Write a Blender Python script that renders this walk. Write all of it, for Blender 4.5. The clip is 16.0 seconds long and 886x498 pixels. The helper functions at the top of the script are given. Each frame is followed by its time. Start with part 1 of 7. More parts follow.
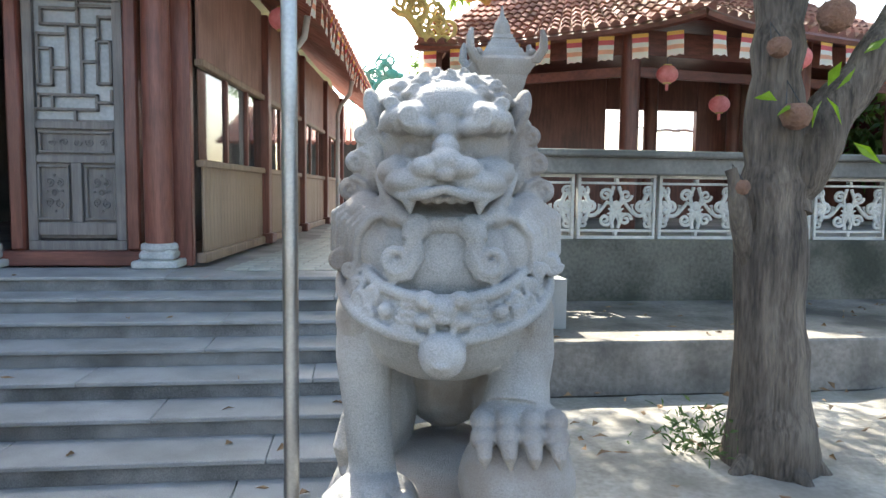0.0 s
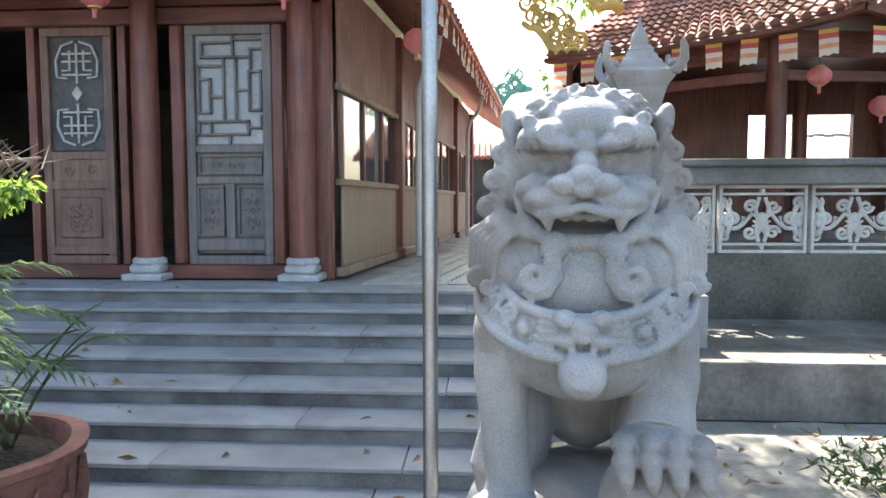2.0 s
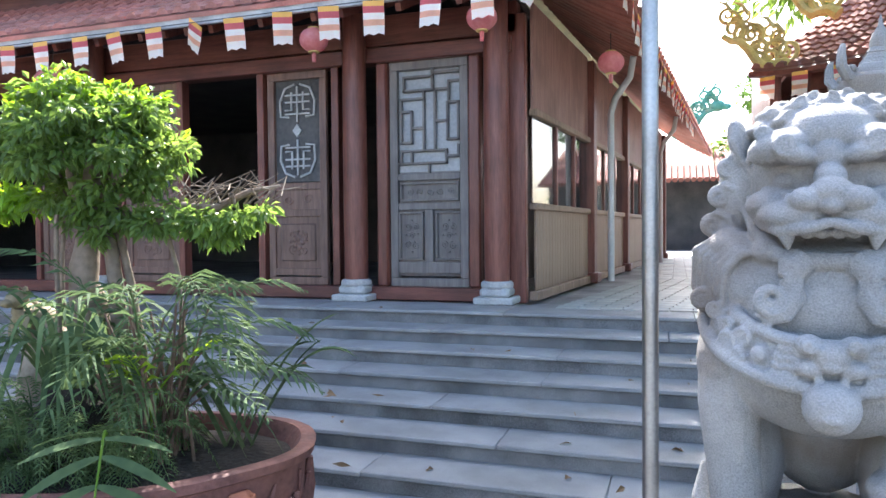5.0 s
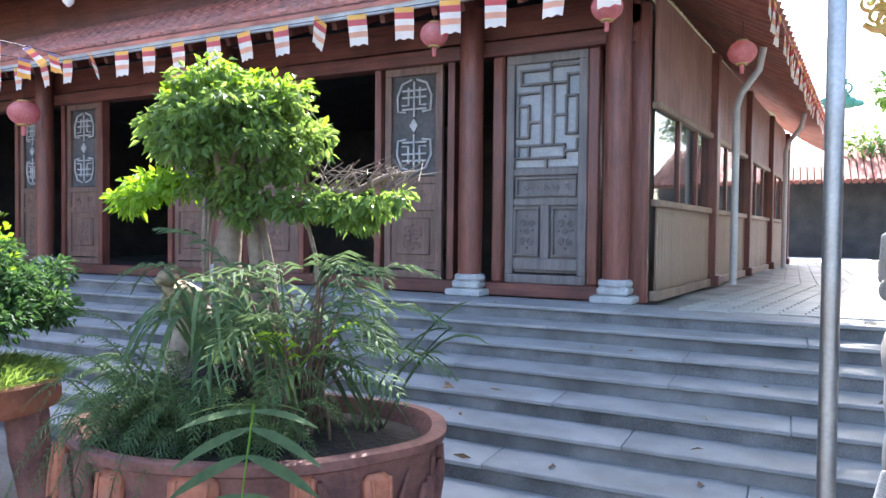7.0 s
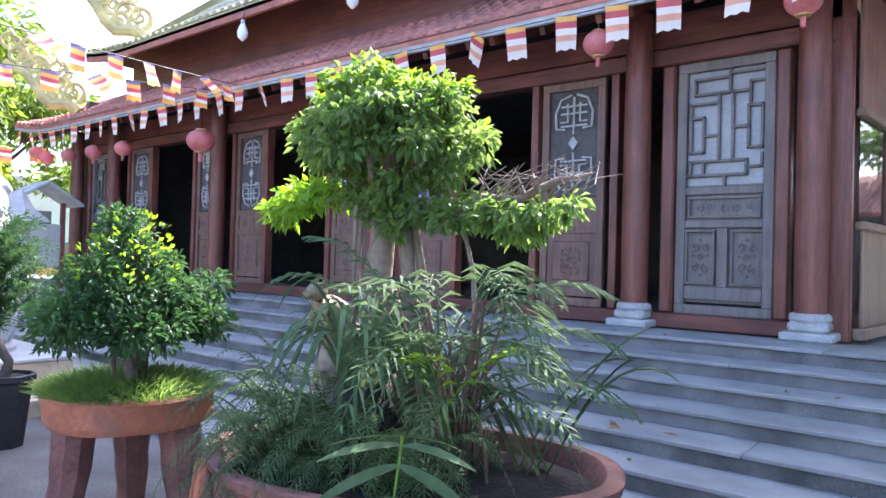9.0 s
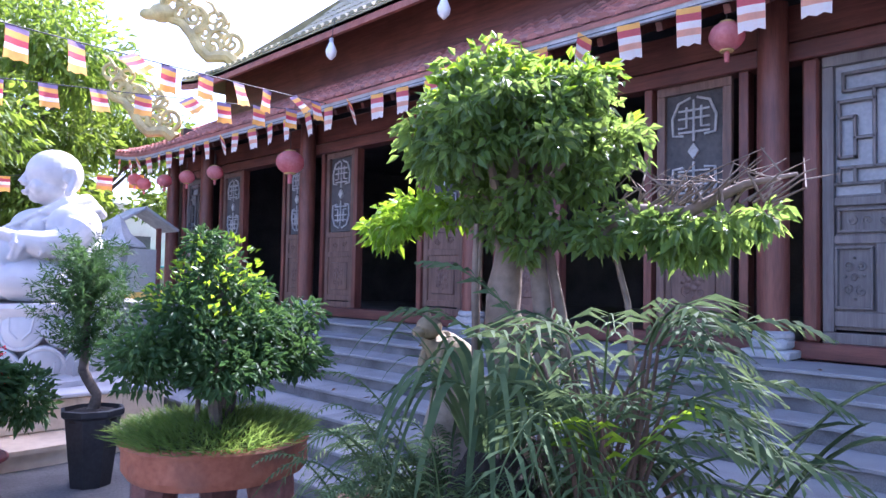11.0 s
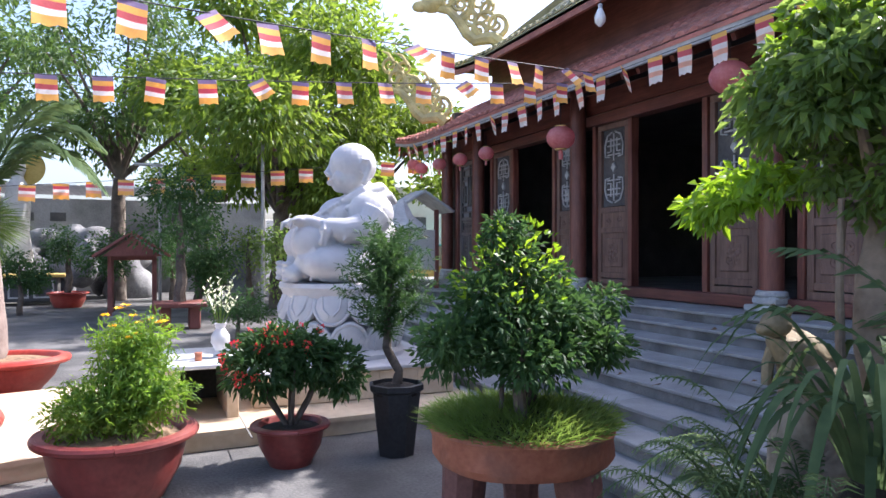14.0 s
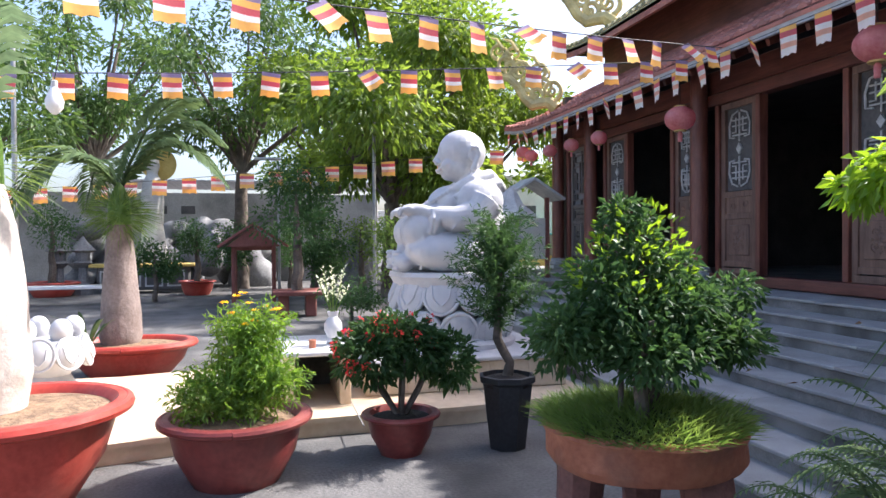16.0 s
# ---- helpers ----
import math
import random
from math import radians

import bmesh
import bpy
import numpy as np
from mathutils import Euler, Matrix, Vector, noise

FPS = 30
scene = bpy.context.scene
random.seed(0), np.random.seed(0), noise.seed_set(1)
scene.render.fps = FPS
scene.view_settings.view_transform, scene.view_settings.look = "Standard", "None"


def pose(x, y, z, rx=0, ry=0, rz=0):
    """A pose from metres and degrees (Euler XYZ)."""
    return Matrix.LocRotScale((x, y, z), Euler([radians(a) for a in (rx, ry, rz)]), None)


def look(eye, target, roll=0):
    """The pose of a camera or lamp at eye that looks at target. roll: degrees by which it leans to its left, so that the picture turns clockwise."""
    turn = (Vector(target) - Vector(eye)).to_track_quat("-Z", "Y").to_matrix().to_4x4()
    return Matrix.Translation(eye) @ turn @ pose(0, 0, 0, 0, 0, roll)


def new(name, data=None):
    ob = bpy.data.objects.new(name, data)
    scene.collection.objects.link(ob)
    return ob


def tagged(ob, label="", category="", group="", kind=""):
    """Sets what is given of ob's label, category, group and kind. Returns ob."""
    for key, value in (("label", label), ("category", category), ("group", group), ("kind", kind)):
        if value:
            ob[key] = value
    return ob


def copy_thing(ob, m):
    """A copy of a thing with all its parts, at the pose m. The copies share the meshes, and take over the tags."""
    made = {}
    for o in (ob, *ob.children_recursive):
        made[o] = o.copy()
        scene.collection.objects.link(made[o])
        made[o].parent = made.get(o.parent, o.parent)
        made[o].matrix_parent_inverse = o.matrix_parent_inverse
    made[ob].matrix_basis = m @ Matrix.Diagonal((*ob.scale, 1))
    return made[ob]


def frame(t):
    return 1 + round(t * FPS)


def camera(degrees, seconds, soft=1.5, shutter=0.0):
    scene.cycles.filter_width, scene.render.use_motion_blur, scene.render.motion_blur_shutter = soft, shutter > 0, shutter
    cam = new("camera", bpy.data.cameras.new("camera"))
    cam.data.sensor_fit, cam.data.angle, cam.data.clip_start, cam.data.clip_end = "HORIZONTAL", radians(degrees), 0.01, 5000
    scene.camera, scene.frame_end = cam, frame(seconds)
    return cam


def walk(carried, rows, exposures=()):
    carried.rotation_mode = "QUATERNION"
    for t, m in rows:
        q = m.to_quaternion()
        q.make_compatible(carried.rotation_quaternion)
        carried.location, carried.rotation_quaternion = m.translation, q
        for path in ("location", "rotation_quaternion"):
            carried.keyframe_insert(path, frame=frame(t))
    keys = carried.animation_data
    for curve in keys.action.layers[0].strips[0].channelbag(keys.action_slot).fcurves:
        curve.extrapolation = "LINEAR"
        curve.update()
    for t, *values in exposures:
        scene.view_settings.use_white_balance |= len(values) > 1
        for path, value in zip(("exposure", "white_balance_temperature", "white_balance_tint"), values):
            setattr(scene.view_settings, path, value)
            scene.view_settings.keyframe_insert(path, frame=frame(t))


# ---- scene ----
cam = camera(65.0, 16.0)
# seconds, metres x y z, degrees rx ry rz
ROWS = [
    (0.0, 0.048, 0.047, 1.698, 85.19, -0.71, -6.85),
    (0.5, 0.045, 0.038, 1.700, 85.45, -0.71, -6.25),
    (1.0, 0.036, 0.029, 1.703, 85.61, -0.57, -5.60),
    (1.5, 0.024, 0.008, 1.714, 85.81, -0.20, -1.93),
    (2.0, 0.017, 0.039, 1.713, 86.22, 0.09, 3.63),
    (2.5, 0.011, 0.071, 1.708, 86.64, 0.20, 8.03),
    (3.0, -0.006, 0.064, 1.710, 87.02, 0.33, 11.07),
    (5.5, -0.117, -0.010, 1.682, 88.70, 0.19, 20.34),
    (6.0, -0.151, -0.024, 1.674, 88.71, -0.24, 22.05),
    (6.5, -0.188, -0.024, 1.661, 88.65, -0.42, 23.36),
    (7.0, -0.266, -0.004, 1.625, 88.58, -0.60, 26.66),
    (7.5, -0.295, 0.036, 1.545, 89.45, -0.87, 29.65),
    (8.0, -0.330, 0.133, 1.532, 89.71, -1.40, 34.37),
    (8.5, -0.426, 0.218, 1.540, 90.28, -1.60, 37.00),
    (11.0, -1.074, 0.618, 1.576, 92.35, -1.07, 45.58),
    (11.5, -1.189, 0.652, 1.589, 92.52, -1.11, 47.47),
    (12.0, -1.287, 0.661, 1.601, 92.21, -0.80, 49.03),
    (12.5, -1.337, 0.670, 1.598, 91.24, -0.42, 51.60),
    (13.0, -1.358, 0.662, 1.596, 90.12, -0.27, 54.97),
    (13.5, -1.350, 0.608, 1.623, 90.12, -0.14, 61.95),
    (14.0, -1.383, 0.579, 1.627, 89.97, -0.02, 66.72),
    (14.5, -1.434, 0.586, 1.633, 89.92, 0.09, 70.42),
    (15.0, -1.481, 0.602, 1.630, 89.74, 0.19, 72.85),
    (15.5, -1.506, 0.615, 1.612, 89.55, 0.40, 73.67),
    (16.0, -1.529, 0.624, 1.614, 89.14, 0.34, 75.71),
    ]
EXPOSURES = [(0.0, 2.2, 6400, 6), (5.5, 2.42, 5900, 12), (8.5, 2.5, 5600, 16), (11.5, 2.05, 5200, 34), (13.0, 1.9, 5500, 32), (14.0, 1.47, 5800, 19), (16.0, 1.42, 5950, 17)]
walk(cam, [(t, pose(x, y, z, rx, ry, rz)) for t, x, y, z, rx, ry, rz in ROWS], EXPOSURES)

# ---- world and sun ----
SUN_YAW, SUN_UP = 8.0, 47.0
world = bpy.data.worlds.new("sky")
scene.world = world
world.use_nodes = True
wn, wl = world.node_tree.nodes, world.node_tree.links
sky = wn.new("ShaderNodeTexSky")
sky.sky_type, sky.sun_disc = "NISHITA", False
sky.sun_elevation, sky.sun_rotation = radians(SUN_UP), radians(-SUN_YAW)
sky.air_density, sky.dust_density, sky.ozone_density = 1.0, 4.0, 1.0
wl.new(sky.outputs[0], wn["Background"].inputs[0])
wn["Background"].inputs[1].default_value = 0.15
sun = new("sun", bpy.data.lights.new("sun", "SUN"))
sun.data.energy, sun.data.angle, sun.data.color = 4.5, radians(0.6), (1.0, 0.93, 0.82)
sun.matrix_world = look((-math.sin(radians(SUN_YAW)) * math.cos(radians(SUN_UP)) * 40, math.cos(radians(SUN_YAW)) * math.cos(radians(SUN_UP)) * 40, math.sin(radians(SUN_UP)) * 40), (0, 0, 0))

# ---- materials ----
def mat(name, a, b, scale=6.0, rough=0.7, bump=0.2, fine=60.0, metal=0.0, spec=0.4, stain=None, vary=0.0, detail=6.0, bump_scale=None, trans=0.0):
    """A surface of two tones at two scales, with a fine relief; stain: (colour, scale, amount); trans: light let through a leaf."""
    m = bpy.data.materials.new(name)
    m.use_nodes = True
    n, l = m.node_tree.nodes, m.node_tree.links
    p = n["Principled BSDF"]
    co = n.new("ShaderNodeTexCoord")
    big = n.new("ShaderNodeTexNoise")
    big.inputs["Scale"].default_value, big.inputs["Detail"].default_value = scale, detail
    small = n.new("ShaderNodeTexNoise")
    small.inputs["Scale"].default_value, small.inputs["Detail"].default_value = fine, 3.0
    for t in (big, small):
        l.new(co.outputs["Object"], t.inputs["Vector"])
    add = n.new("ShaderNodeMath")
    add.operation = "MULTIPLY_ADD"
    l.new(small.outputs[0], add.inputs[0])
    add.inputs[1].default_value = 0.6
    l.new(big.outputs[0], add.inputs[2])
    ramp = n.new("ShaderNodeValToRGB")
    ramp.color_ramp.elements[0].position, ramp.color_ramp.elements[1].position = 0.55, 1.05
    ramp.color_ramp.elements[0].color, ramp.color_ramp.elements[1].color = (*a, 1), (*b, 1)
    l.new(add.outputs[0], ramp.inputs[0])
    out = ramp.outputs[0]
    if stain:
        st = n.new("ShaderNodeTexNoise")
        st.inputs["Scale"].default_value, st.inputs["Detail"].default_value = stain[1], 8.0
        l.new(co.outputs["Object"], st.inputs["Vector"])
        sr = n.new("ShaderNodeValToRGB")
        sr.color_ramp.elements[0].position, sr.color_ramp.elements[1].position = 0.48, 0.66
        sr.color_ramp.elements[0].color, sr.color_ramp.elements[1].color = (0, 0, 0, 1), (stain[2],) * 3 + (1,)
        l.new(st.outputs[0], sr.inputs[0])
        mx = n.new("ShaderNodeMix")
        mx.data_type = "RGBA"
        l.new(sr.outputs[0], mx.inputs[0])
        l.new(out, mx.inputs[6])
        mx.inputs[7].default_value = (*stain[0], 1)
        out = mx.outputs[2]
    if vary:
        info, hs, rg = n.new("ShaderNodeObjectInfo"), n.new("ShaderNodeHueSaturation"), n.new("ShaderNodeMapRange")
        isl, ad = n.new("ShaderNodeNewGeometry"), n.new("ShaderNodeMath")
        l.new(info.outputs["Random"], ad.inputs[0])
        l.new(isl.outputs["Random Per Island"], ad.inputs[1])
        l.new(ad.outputs[0], rg.inputs[0])
        rg.inputs[2].default_value = 2.0
        rg.inputs[3].default_value, rg.inputs[4].default_value = 1 - vary, 1 + vary
        l.new(rg.outputs[0], hs.inputs["Value"])
        l.new(out, hs.inputs["Color"])
        out = hs.outputs[0]
    l.new(out, p.inputs["Base Color"])
    p.inputs["Roughness"].default_value, p.inputs["Metallic"].default_value = rough, metal
    p.inputs["Specular IOR Level"].default_value = spec
    if bump:
        bp = n.new("ShaderNodeBump")
        bp.inputs["Strength"].default_value, bp.inputs["Distance"].default_value = bump, 0.02
        src = small
        if bump_scale:
            src = n.new("ShaderNodeTexNoise")
            src.inputs["Scale"].default_value, src.inputs["Detail"].default_value = bump_scale, 8.0
            l.new(co.outputs["Object"], src.inputs["Vector"])
        l.new(src.outputs[0], bp.inputs["Height"])
        l.new(bp.outputs[0], p.inputs["Normal"])
    if trans:
        tr, sh = n.new("ShaderNodeBsdfTranslucent"), n.new("ShaderNodeMixShader")
        hs2 = n.new("ShaderNodeHueSaturation")
        hs2.inputs["Hue"].default_value, hs2.inputs["Saturation"].default_value, hs2.inputs["Value"].default_value = 0.475, 1.1, 2.2
        l.new(out, hs2.inputs["Color"])
        l.new(hs2.outputs[0], tr.inputs["Color"])
        sh.inputs[0].default_value = trans
        l.new(p.outputs[0], sh.inputs[1])
        l.new(tr.outputs[0], sh.inputs[2])
        l.new(sh.outputs[0], n["Material Output"].inputs["Surface"])
    return m


def wood(name, a, b, rough=0.5, axis=2, stretch=14.0):
    """Wood with grain along one axis, worn unevenly."""
    m = mat(name, a, b, 3.0, rough, 0.15, 40.0, vary=0.12, stain=((a[0] * 0.6, a[1] * 0.6, a[2] * 0.6), 1.7, 0.5))
    n, l = m.node_tree.nodes, m.node_tree.links
    mp = n.new("ShaderNodeMapping")
    sc = [stretch] * 3
    sc[axis] = 1.0
    mp.inputs["Scale"].default_value = sc
    co = n["Texture Coordinate"]
    l.new(co.outputs["Object"], mp.inputs["Vector"])
    for t in ("Noise Texture", "Noise Texture.001"):
        l.new(mp.outputs[0], n[t].inputs["Vector"])
    n["Noise Texture"].inputs["Scale"].default_value = 1.6
    n["Noise Texture.001"].inputs["Scale"].default_value = 9.0
    return m


CONCRETE = mat("courtyard concrete", (0.062, 0.061, 0.058), (0.15, 0.146, 0.138), 1.4, 0.85, 0.35, 40, stain=((0.045, 0.045, 0.043), 0.9, 0.85))
EARTH = mat("pale sandy earth", (0.2, 0.18, 0.15), (0.38, 0.355, 0.315), 2.2, 0.95, 0.6, 26, stain=((0.16, 0.14, 0.11), 1.3, 0.7), bump_scale=9)
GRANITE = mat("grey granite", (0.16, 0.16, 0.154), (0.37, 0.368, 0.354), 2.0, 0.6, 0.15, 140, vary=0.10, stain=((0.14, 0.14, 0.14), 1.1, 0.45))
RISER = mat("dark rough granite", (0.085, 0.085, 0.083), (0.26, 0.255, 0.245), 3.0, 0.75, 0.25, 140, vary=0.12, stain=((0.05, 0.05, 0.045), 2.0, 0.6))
LIONSTONE = mat("grey chiselled granite", (0.19, 0.19, 0.182), (0.4, 0.39, 0.37), 3.0, 0.9, 0.4, 190, stain=((0.19, 0.145, 0.11), 2.2, 0.7))
MARBLE = mat("white marble", (0.42, 0.42, 0.435), (0.58, 0.575, 0.565), 2.5, 0.45, 0.03, 12, stain=((0.37, 0.37, 0.385), 1.5, 0.5))
CREAM = mat("cream marble cladding", (0.52, 0.40, 0.27), (0.70, 0.58, 0.42), 1.5, 0.4, 0.03, 14, stain=((0.44, 0.32, 0.2), 2.5, 0.5), vary=0.05)
WOOD = wood("dark red lacquered wood", (0.10, 0.034, 0.026), (0.22, 0.08, 0.056), 0.36)
WOODX = wood("dark red beam wood", (0.09, 0.032, 0.025), (0.2, 0.072, 0.052), 0.4, axis=0)
DOORWOOD = wood("brown panelled wood", (0.10, 0.058, 0.044), (0.21, 0.125, 0.092), 0.45)
# dark brown wood, its colour greyed to take in haze and reflected sky
HAZEWOOD = wood("brown lattice wood greyed for haze", (0.11, 0.098, 0.092), (0.2, 0.18, 0.168), 0.42)
SIDEWOOD = wood("pale brown plank wood", (0.22, 0.15, 0.10), (0.38, 0.27, 0.19), 0.6)
PINKWOOD = wood("red brown plywood", (0.22, 0.12, 0.09), (0.34, 0.2, 0.16), 0.6)
CARVE = mat("pale carved openwork", (0.3, 0.3, 0.29), (0.5, 0.5, 0.48), 5, 0.7, 0.2, 50)
TILE_RED = mat("red clay roof tile", (0.26, 0.085, 0.062), (0.46, 0.18, 0.13), 4.0, 0.7, 0.2, 50, vary=0.2, stain=((0.18, 0.13, 0.10), 1.2, 0.4))
TILE_MOSS = mat("yellow green glazed tile", (0.22, 0.20, 0.09), (0.42, 0.38, 0.19), 3.0, 0.5, 0.2, 40, vary=0.2, stain=((0.12, 0.13, 0.07), 1.5, 0.6))
GILT = mat("gilded plaster", (0.5, 0.38, 0.12), (0.75, 0.62, 0.27), 4.0, 0.55, 0.2, 40, stain=((0.3, 0.25, 0.15), 3, 0.5))
TEAL = mat("teal painted plaster", (0.05, 0.26, 0.22), (0.12, 0.42, 0.36), 5.0, 0.55, 0.2, 40, stain=((0.3, 0.3, 0.2), 3, 0.4))
PLASTER = mat("weathered cement plaster", (0.2, 0.195, 0.185), (0.38, 0.37, 0.35), 0.7, 0.9, 0.25, 25, stain=((0.09, 0.09, 0.085), 0.5, 0.85))
LEDGE = mat("brown stained cement", (0.12, 0.105, 0.088), (0.27, 0.245, 0.215), 0.9, 0.9, 0.3, 25, stain=((0.05, 0.046, 0.038), 1.1, 0.85))
TILE_DULL = mat("dull red flat roof tile", (0.16, 0.06, 0.05), (0.3, 0.125, 0.1), 4.0, 0.75, 0.2, 50, vary=0.25, stain=((0.12, 0.085, 0.07), 1.2, 0.5))
PALEPLASTER = mat("pale painted plaster", (0.55, 0.52, 0.45), (0.72, 0.69, 0.62), 1.0, 0.85, 0.1, 30, stain=((0.4, 0.38, 0.33), 0.8, 0.5))
CARVEWHITE = mat("pale moulded concrete", (0.42, 0.41, 0.38), (0.66, 0.64, 0.6), 3.0, 0.8, 0.2, 40, stain=((0.3, 0.28, 0.24), 2, 0.5))
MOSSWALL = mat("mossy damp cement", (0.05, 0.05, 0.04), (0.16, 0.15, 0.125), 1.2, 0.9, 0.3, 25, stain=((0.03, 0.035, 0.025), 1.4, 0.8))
STEEL = mat("dull stainless steel", (0.26, 0.27, 0.275), (0.4, 0.41, 0.415), 4, 0.42, 0.06, 80, metal=1.0, stain=((0.2, 0.17, 0.14), 2.5, 0.5))
PIPE = mat("grey plastic pipe", (0.42, 0.43, 0.42), (0.56, 0.56, 0.55), 3, 0.45, 0.02, 30)
POTRED = mat("dark red glazed pot", (0.12, 0.022, 0.02), (0.22, 0.045, 0.038), 3.0, 0.42, 0.08, 25, stain=((0.24, 0.11, 0.09), 3.0, 0.3))
POTBRIGHT = mat("red painted pot", (0.3, 0.03, 0.02), (0.46, 0.065, 0.045), 3.0, 0.42, 0.08, 25, stain=((0.4, 0.16, 0.11), 2.5, 0.35))
SHELL = mat("brown fuzzy shell", (0.14, 0.07, 0.045), (0.27, 0.145, 0.095), 5.0, 0.9, 0.7, 60, stain=((0.1, 0.06, 0.04), 6, 0.6))
TERRA = mat("orange brown terracotta", (0.26, 0.085, 0.045), (0.42, 0.16, 0.085), 4.0, 0.7, 0.3, 30, stain=((0.14, 0.08, 0.06), 3.5, 0.6))
LOGPOT = mat("brown moulded log pot", (0.085, 0.036, 0.03), (0.19, 0.085, 0.066), 6.0, 0.7, 0.6, 40, stain=((0.25, 0.115, 0.08), 2.5, 0.5), bump_scale=14)
BLACKPOT = mat("black plastic pot", (0.012, 0.012, 0.013), (0.03, 0.03, 0.032), 5, 0.45, 0.1, 40)
SOIL = mat("dry potting soil", (0.10, 0.065, 0.04), (0.3, 0.2, 0.12), 14, 0.95, 0.9, 60, bump_scale=40)
DARKSOIL = mat("dark damp soil", (0.012, 0.01, 0.008), (0.032, 0.025, 0.018), 14, 0.95, 0.9, 60, bump_scale=40)
BARK = mat("grey brown bark", (0.05, 0.038, 0.03), (0.14, 0.11, 0.085), 5.0, 0.9, 0.8, 35, stain=((0.21, 0.19, 0.155), 2.2, 0.55), bump_scale=16)
TREEBARK = wood("furrowed dark bark", (0.045, 0.035, 0.028), (0.21, 0.17, 0.13), 0.92, 2, 7.0)
for _n in TREEBARK.node_tree.nodes:
    if _n.type == "BUMP":
        _n.inputs["Strength"].default_value, _n.inputs["Distance"].default_value = 0.9, 0.03
PALEBARK = mat("pale smooth bark", (0.12, 0.09, 0.062), (0.26, 0.2, 0.145), 4.0, 0.85, 0.5, 30, bump_scale=18)
PALMBARK = mat("ringed palm bark", (0.15, 0.115, 0.1), (0.29, 0.235, 0.205), 4.0, 0.85, 0.5, 30, stain=((0.15, 0.11, 0.09), 3, 0.5), bump_scale=18)
LEAF = mat("glossy green leaf", (0.075, 0.14, 0.035), (0.15, 0.235, 0.06), 3.0, 0.35, 0, 20, vary=0.3, trans=0.52)
LEAFLIME = mat("bright lime leaf", (0.09, 0.18, 0.018), (0.16, 0.28, 0.035), 3.0, 0.4, 0, 20, vary=0.25, trans=0.5)
LEAFDARK = mat("dark green leaf", (0.024, 0.062, 0.02), (0.055, 0.115, 0.035), 3.0, 0.55, 0, 20, vary=0.3, trans=0.3, spec=0.25)
LEAFFERN = mat("fern green leaf", (0.045, 0.078, 0.034), (0.095, 0.145, 0.06), 3.0, 0.7, 0, 20, vary=0.35, trans=0.3, spec=0.12)
# far leaf in two colours, sunlight and shade painted into each
LEAFFAR = mat("tree leaf in sunlit colour", (0.055, 0.11, 0.018), (0.13, 0.2, 0.035), 0.5, 0.45, 0, 5, vary=0.35, trans=0.5)
LEAFFARDARK = mat("tree leaf in shaded colour", (0.03, 0.07, 0.02), (0.07, 0.125, 0.03), 0.5, 0.45, 0, 5, vary=0.35, trans=0.4)
MARIGOLDLEAF = mat("feathery light green leaf", (0.08, 0.17, 0.025), (0.16, 0.28, 0.05), 6, 0.5, 0, 20, vary=0.25, trans=0.5)
FROND = mat("dull palm leaf", (0.04, 0.07, 0.032), (0.088, 0.132, 0.058), 3.0, 0.72, 0, 20, vary=0.3, trans=0.25, spec=0.1)
DRYSTEM = mat("dry brown stem", (0.07, 0.045, 0.03), (0.16, 0.1, 0.065), 5, 0.85, 0.2, 30)
GRASS = mat("thin green grass", (0.06, 0.12, 0.025), (0.13, 0.2, 0.05), 6, 0.5, 0, 20, vary=0.3, trans=0.4)
REDFLOWER = mat("scarlet petal", (0.5, 0.035, 0.02), (0.7, 0.10, 0.05), 10, 0.5, 0, 30, vary=0.2, trans=0.3)
YELLOWFLOWER = mat("yellow petal", (0.65, 0.42, 0.02), (0.8, 0.6, 0.05), 10, 0.5, 0, 30, trans=0.3)
PALEFLOWER = mat("pale gladiolus bud", (0.5, 0.55, 0.36), (0.7, 0.7, 0.52), 10, 0.5, 0, 30, trans=0.3)
LANTERNRED = mat("faded red lantern silk", (0.5, 0.17, 0.16), (0.62, 0.3, 0.28), 6, 0.6, 0.05, 30, trans=0.35)
LANTERNGOLD = mat("gold lantern trim", (0.5, 0.33, 0.1), (0.62, 0.45, 0.18), 6, 0.5, 0.05, 30)
FLAGCOLS = [mat("flag " + nm, tuple(c * 0.85 for c in col), col, 6, 0.8, 0.05, 60, trans=0.4) for nm, col in
            (("violet", (0.36, 0.28, 0.4)), ("yellow", (0.74, 0.55, 0.18)), ("red", (0.58, 0.17, 0.17)), ("white", (0.76, 0.72, 0.67)), ("orange", (0.7, 0.47, 0.32)))]
CORD = mat("thin dark cord", (0.03, 0.03, 0.03), (0.06, 0.06, 0.06), 6, 0.7, 0, 30)
BULB = mat("milky lamp glass", (0.75, 0.74, 0.7), (0.85, 0.84, 0.8), 6, 0.25, 0, 30)
TABLETOP = mat("white stone tabletop", (0.6, 0.6, 0.58), (0.78, 0.78, 0.76), 4, 0.15, 0.02, 30)
# dark tone that also stands in for shade indoors and in hollows
DARK = mat("dark plaster and indoor shade", (0.05, 0.05, 0.052), (0.11, 0.105, 0.1), 2, 0.8, 0.05, 30)
METALROOF = mat("corrugated pale metal", (0.5, 0.5, 0.5), (0.68, 0.68, 0.68), 1.0, 0.45, 0.05, 20, metal=0.3)
HUTRED = mat("red brown painted wood", (0.14, 0.045, 0.035), (0.24, 0.085, 0.065), 3, 0.6, 0.15, 40)
ROCK = mat("grey rockery stone", (0.1, 0.1, 0.105), (0.26, 0.26, 0.26), 2, 0.9, 0.6, 20, bump_scale=5)
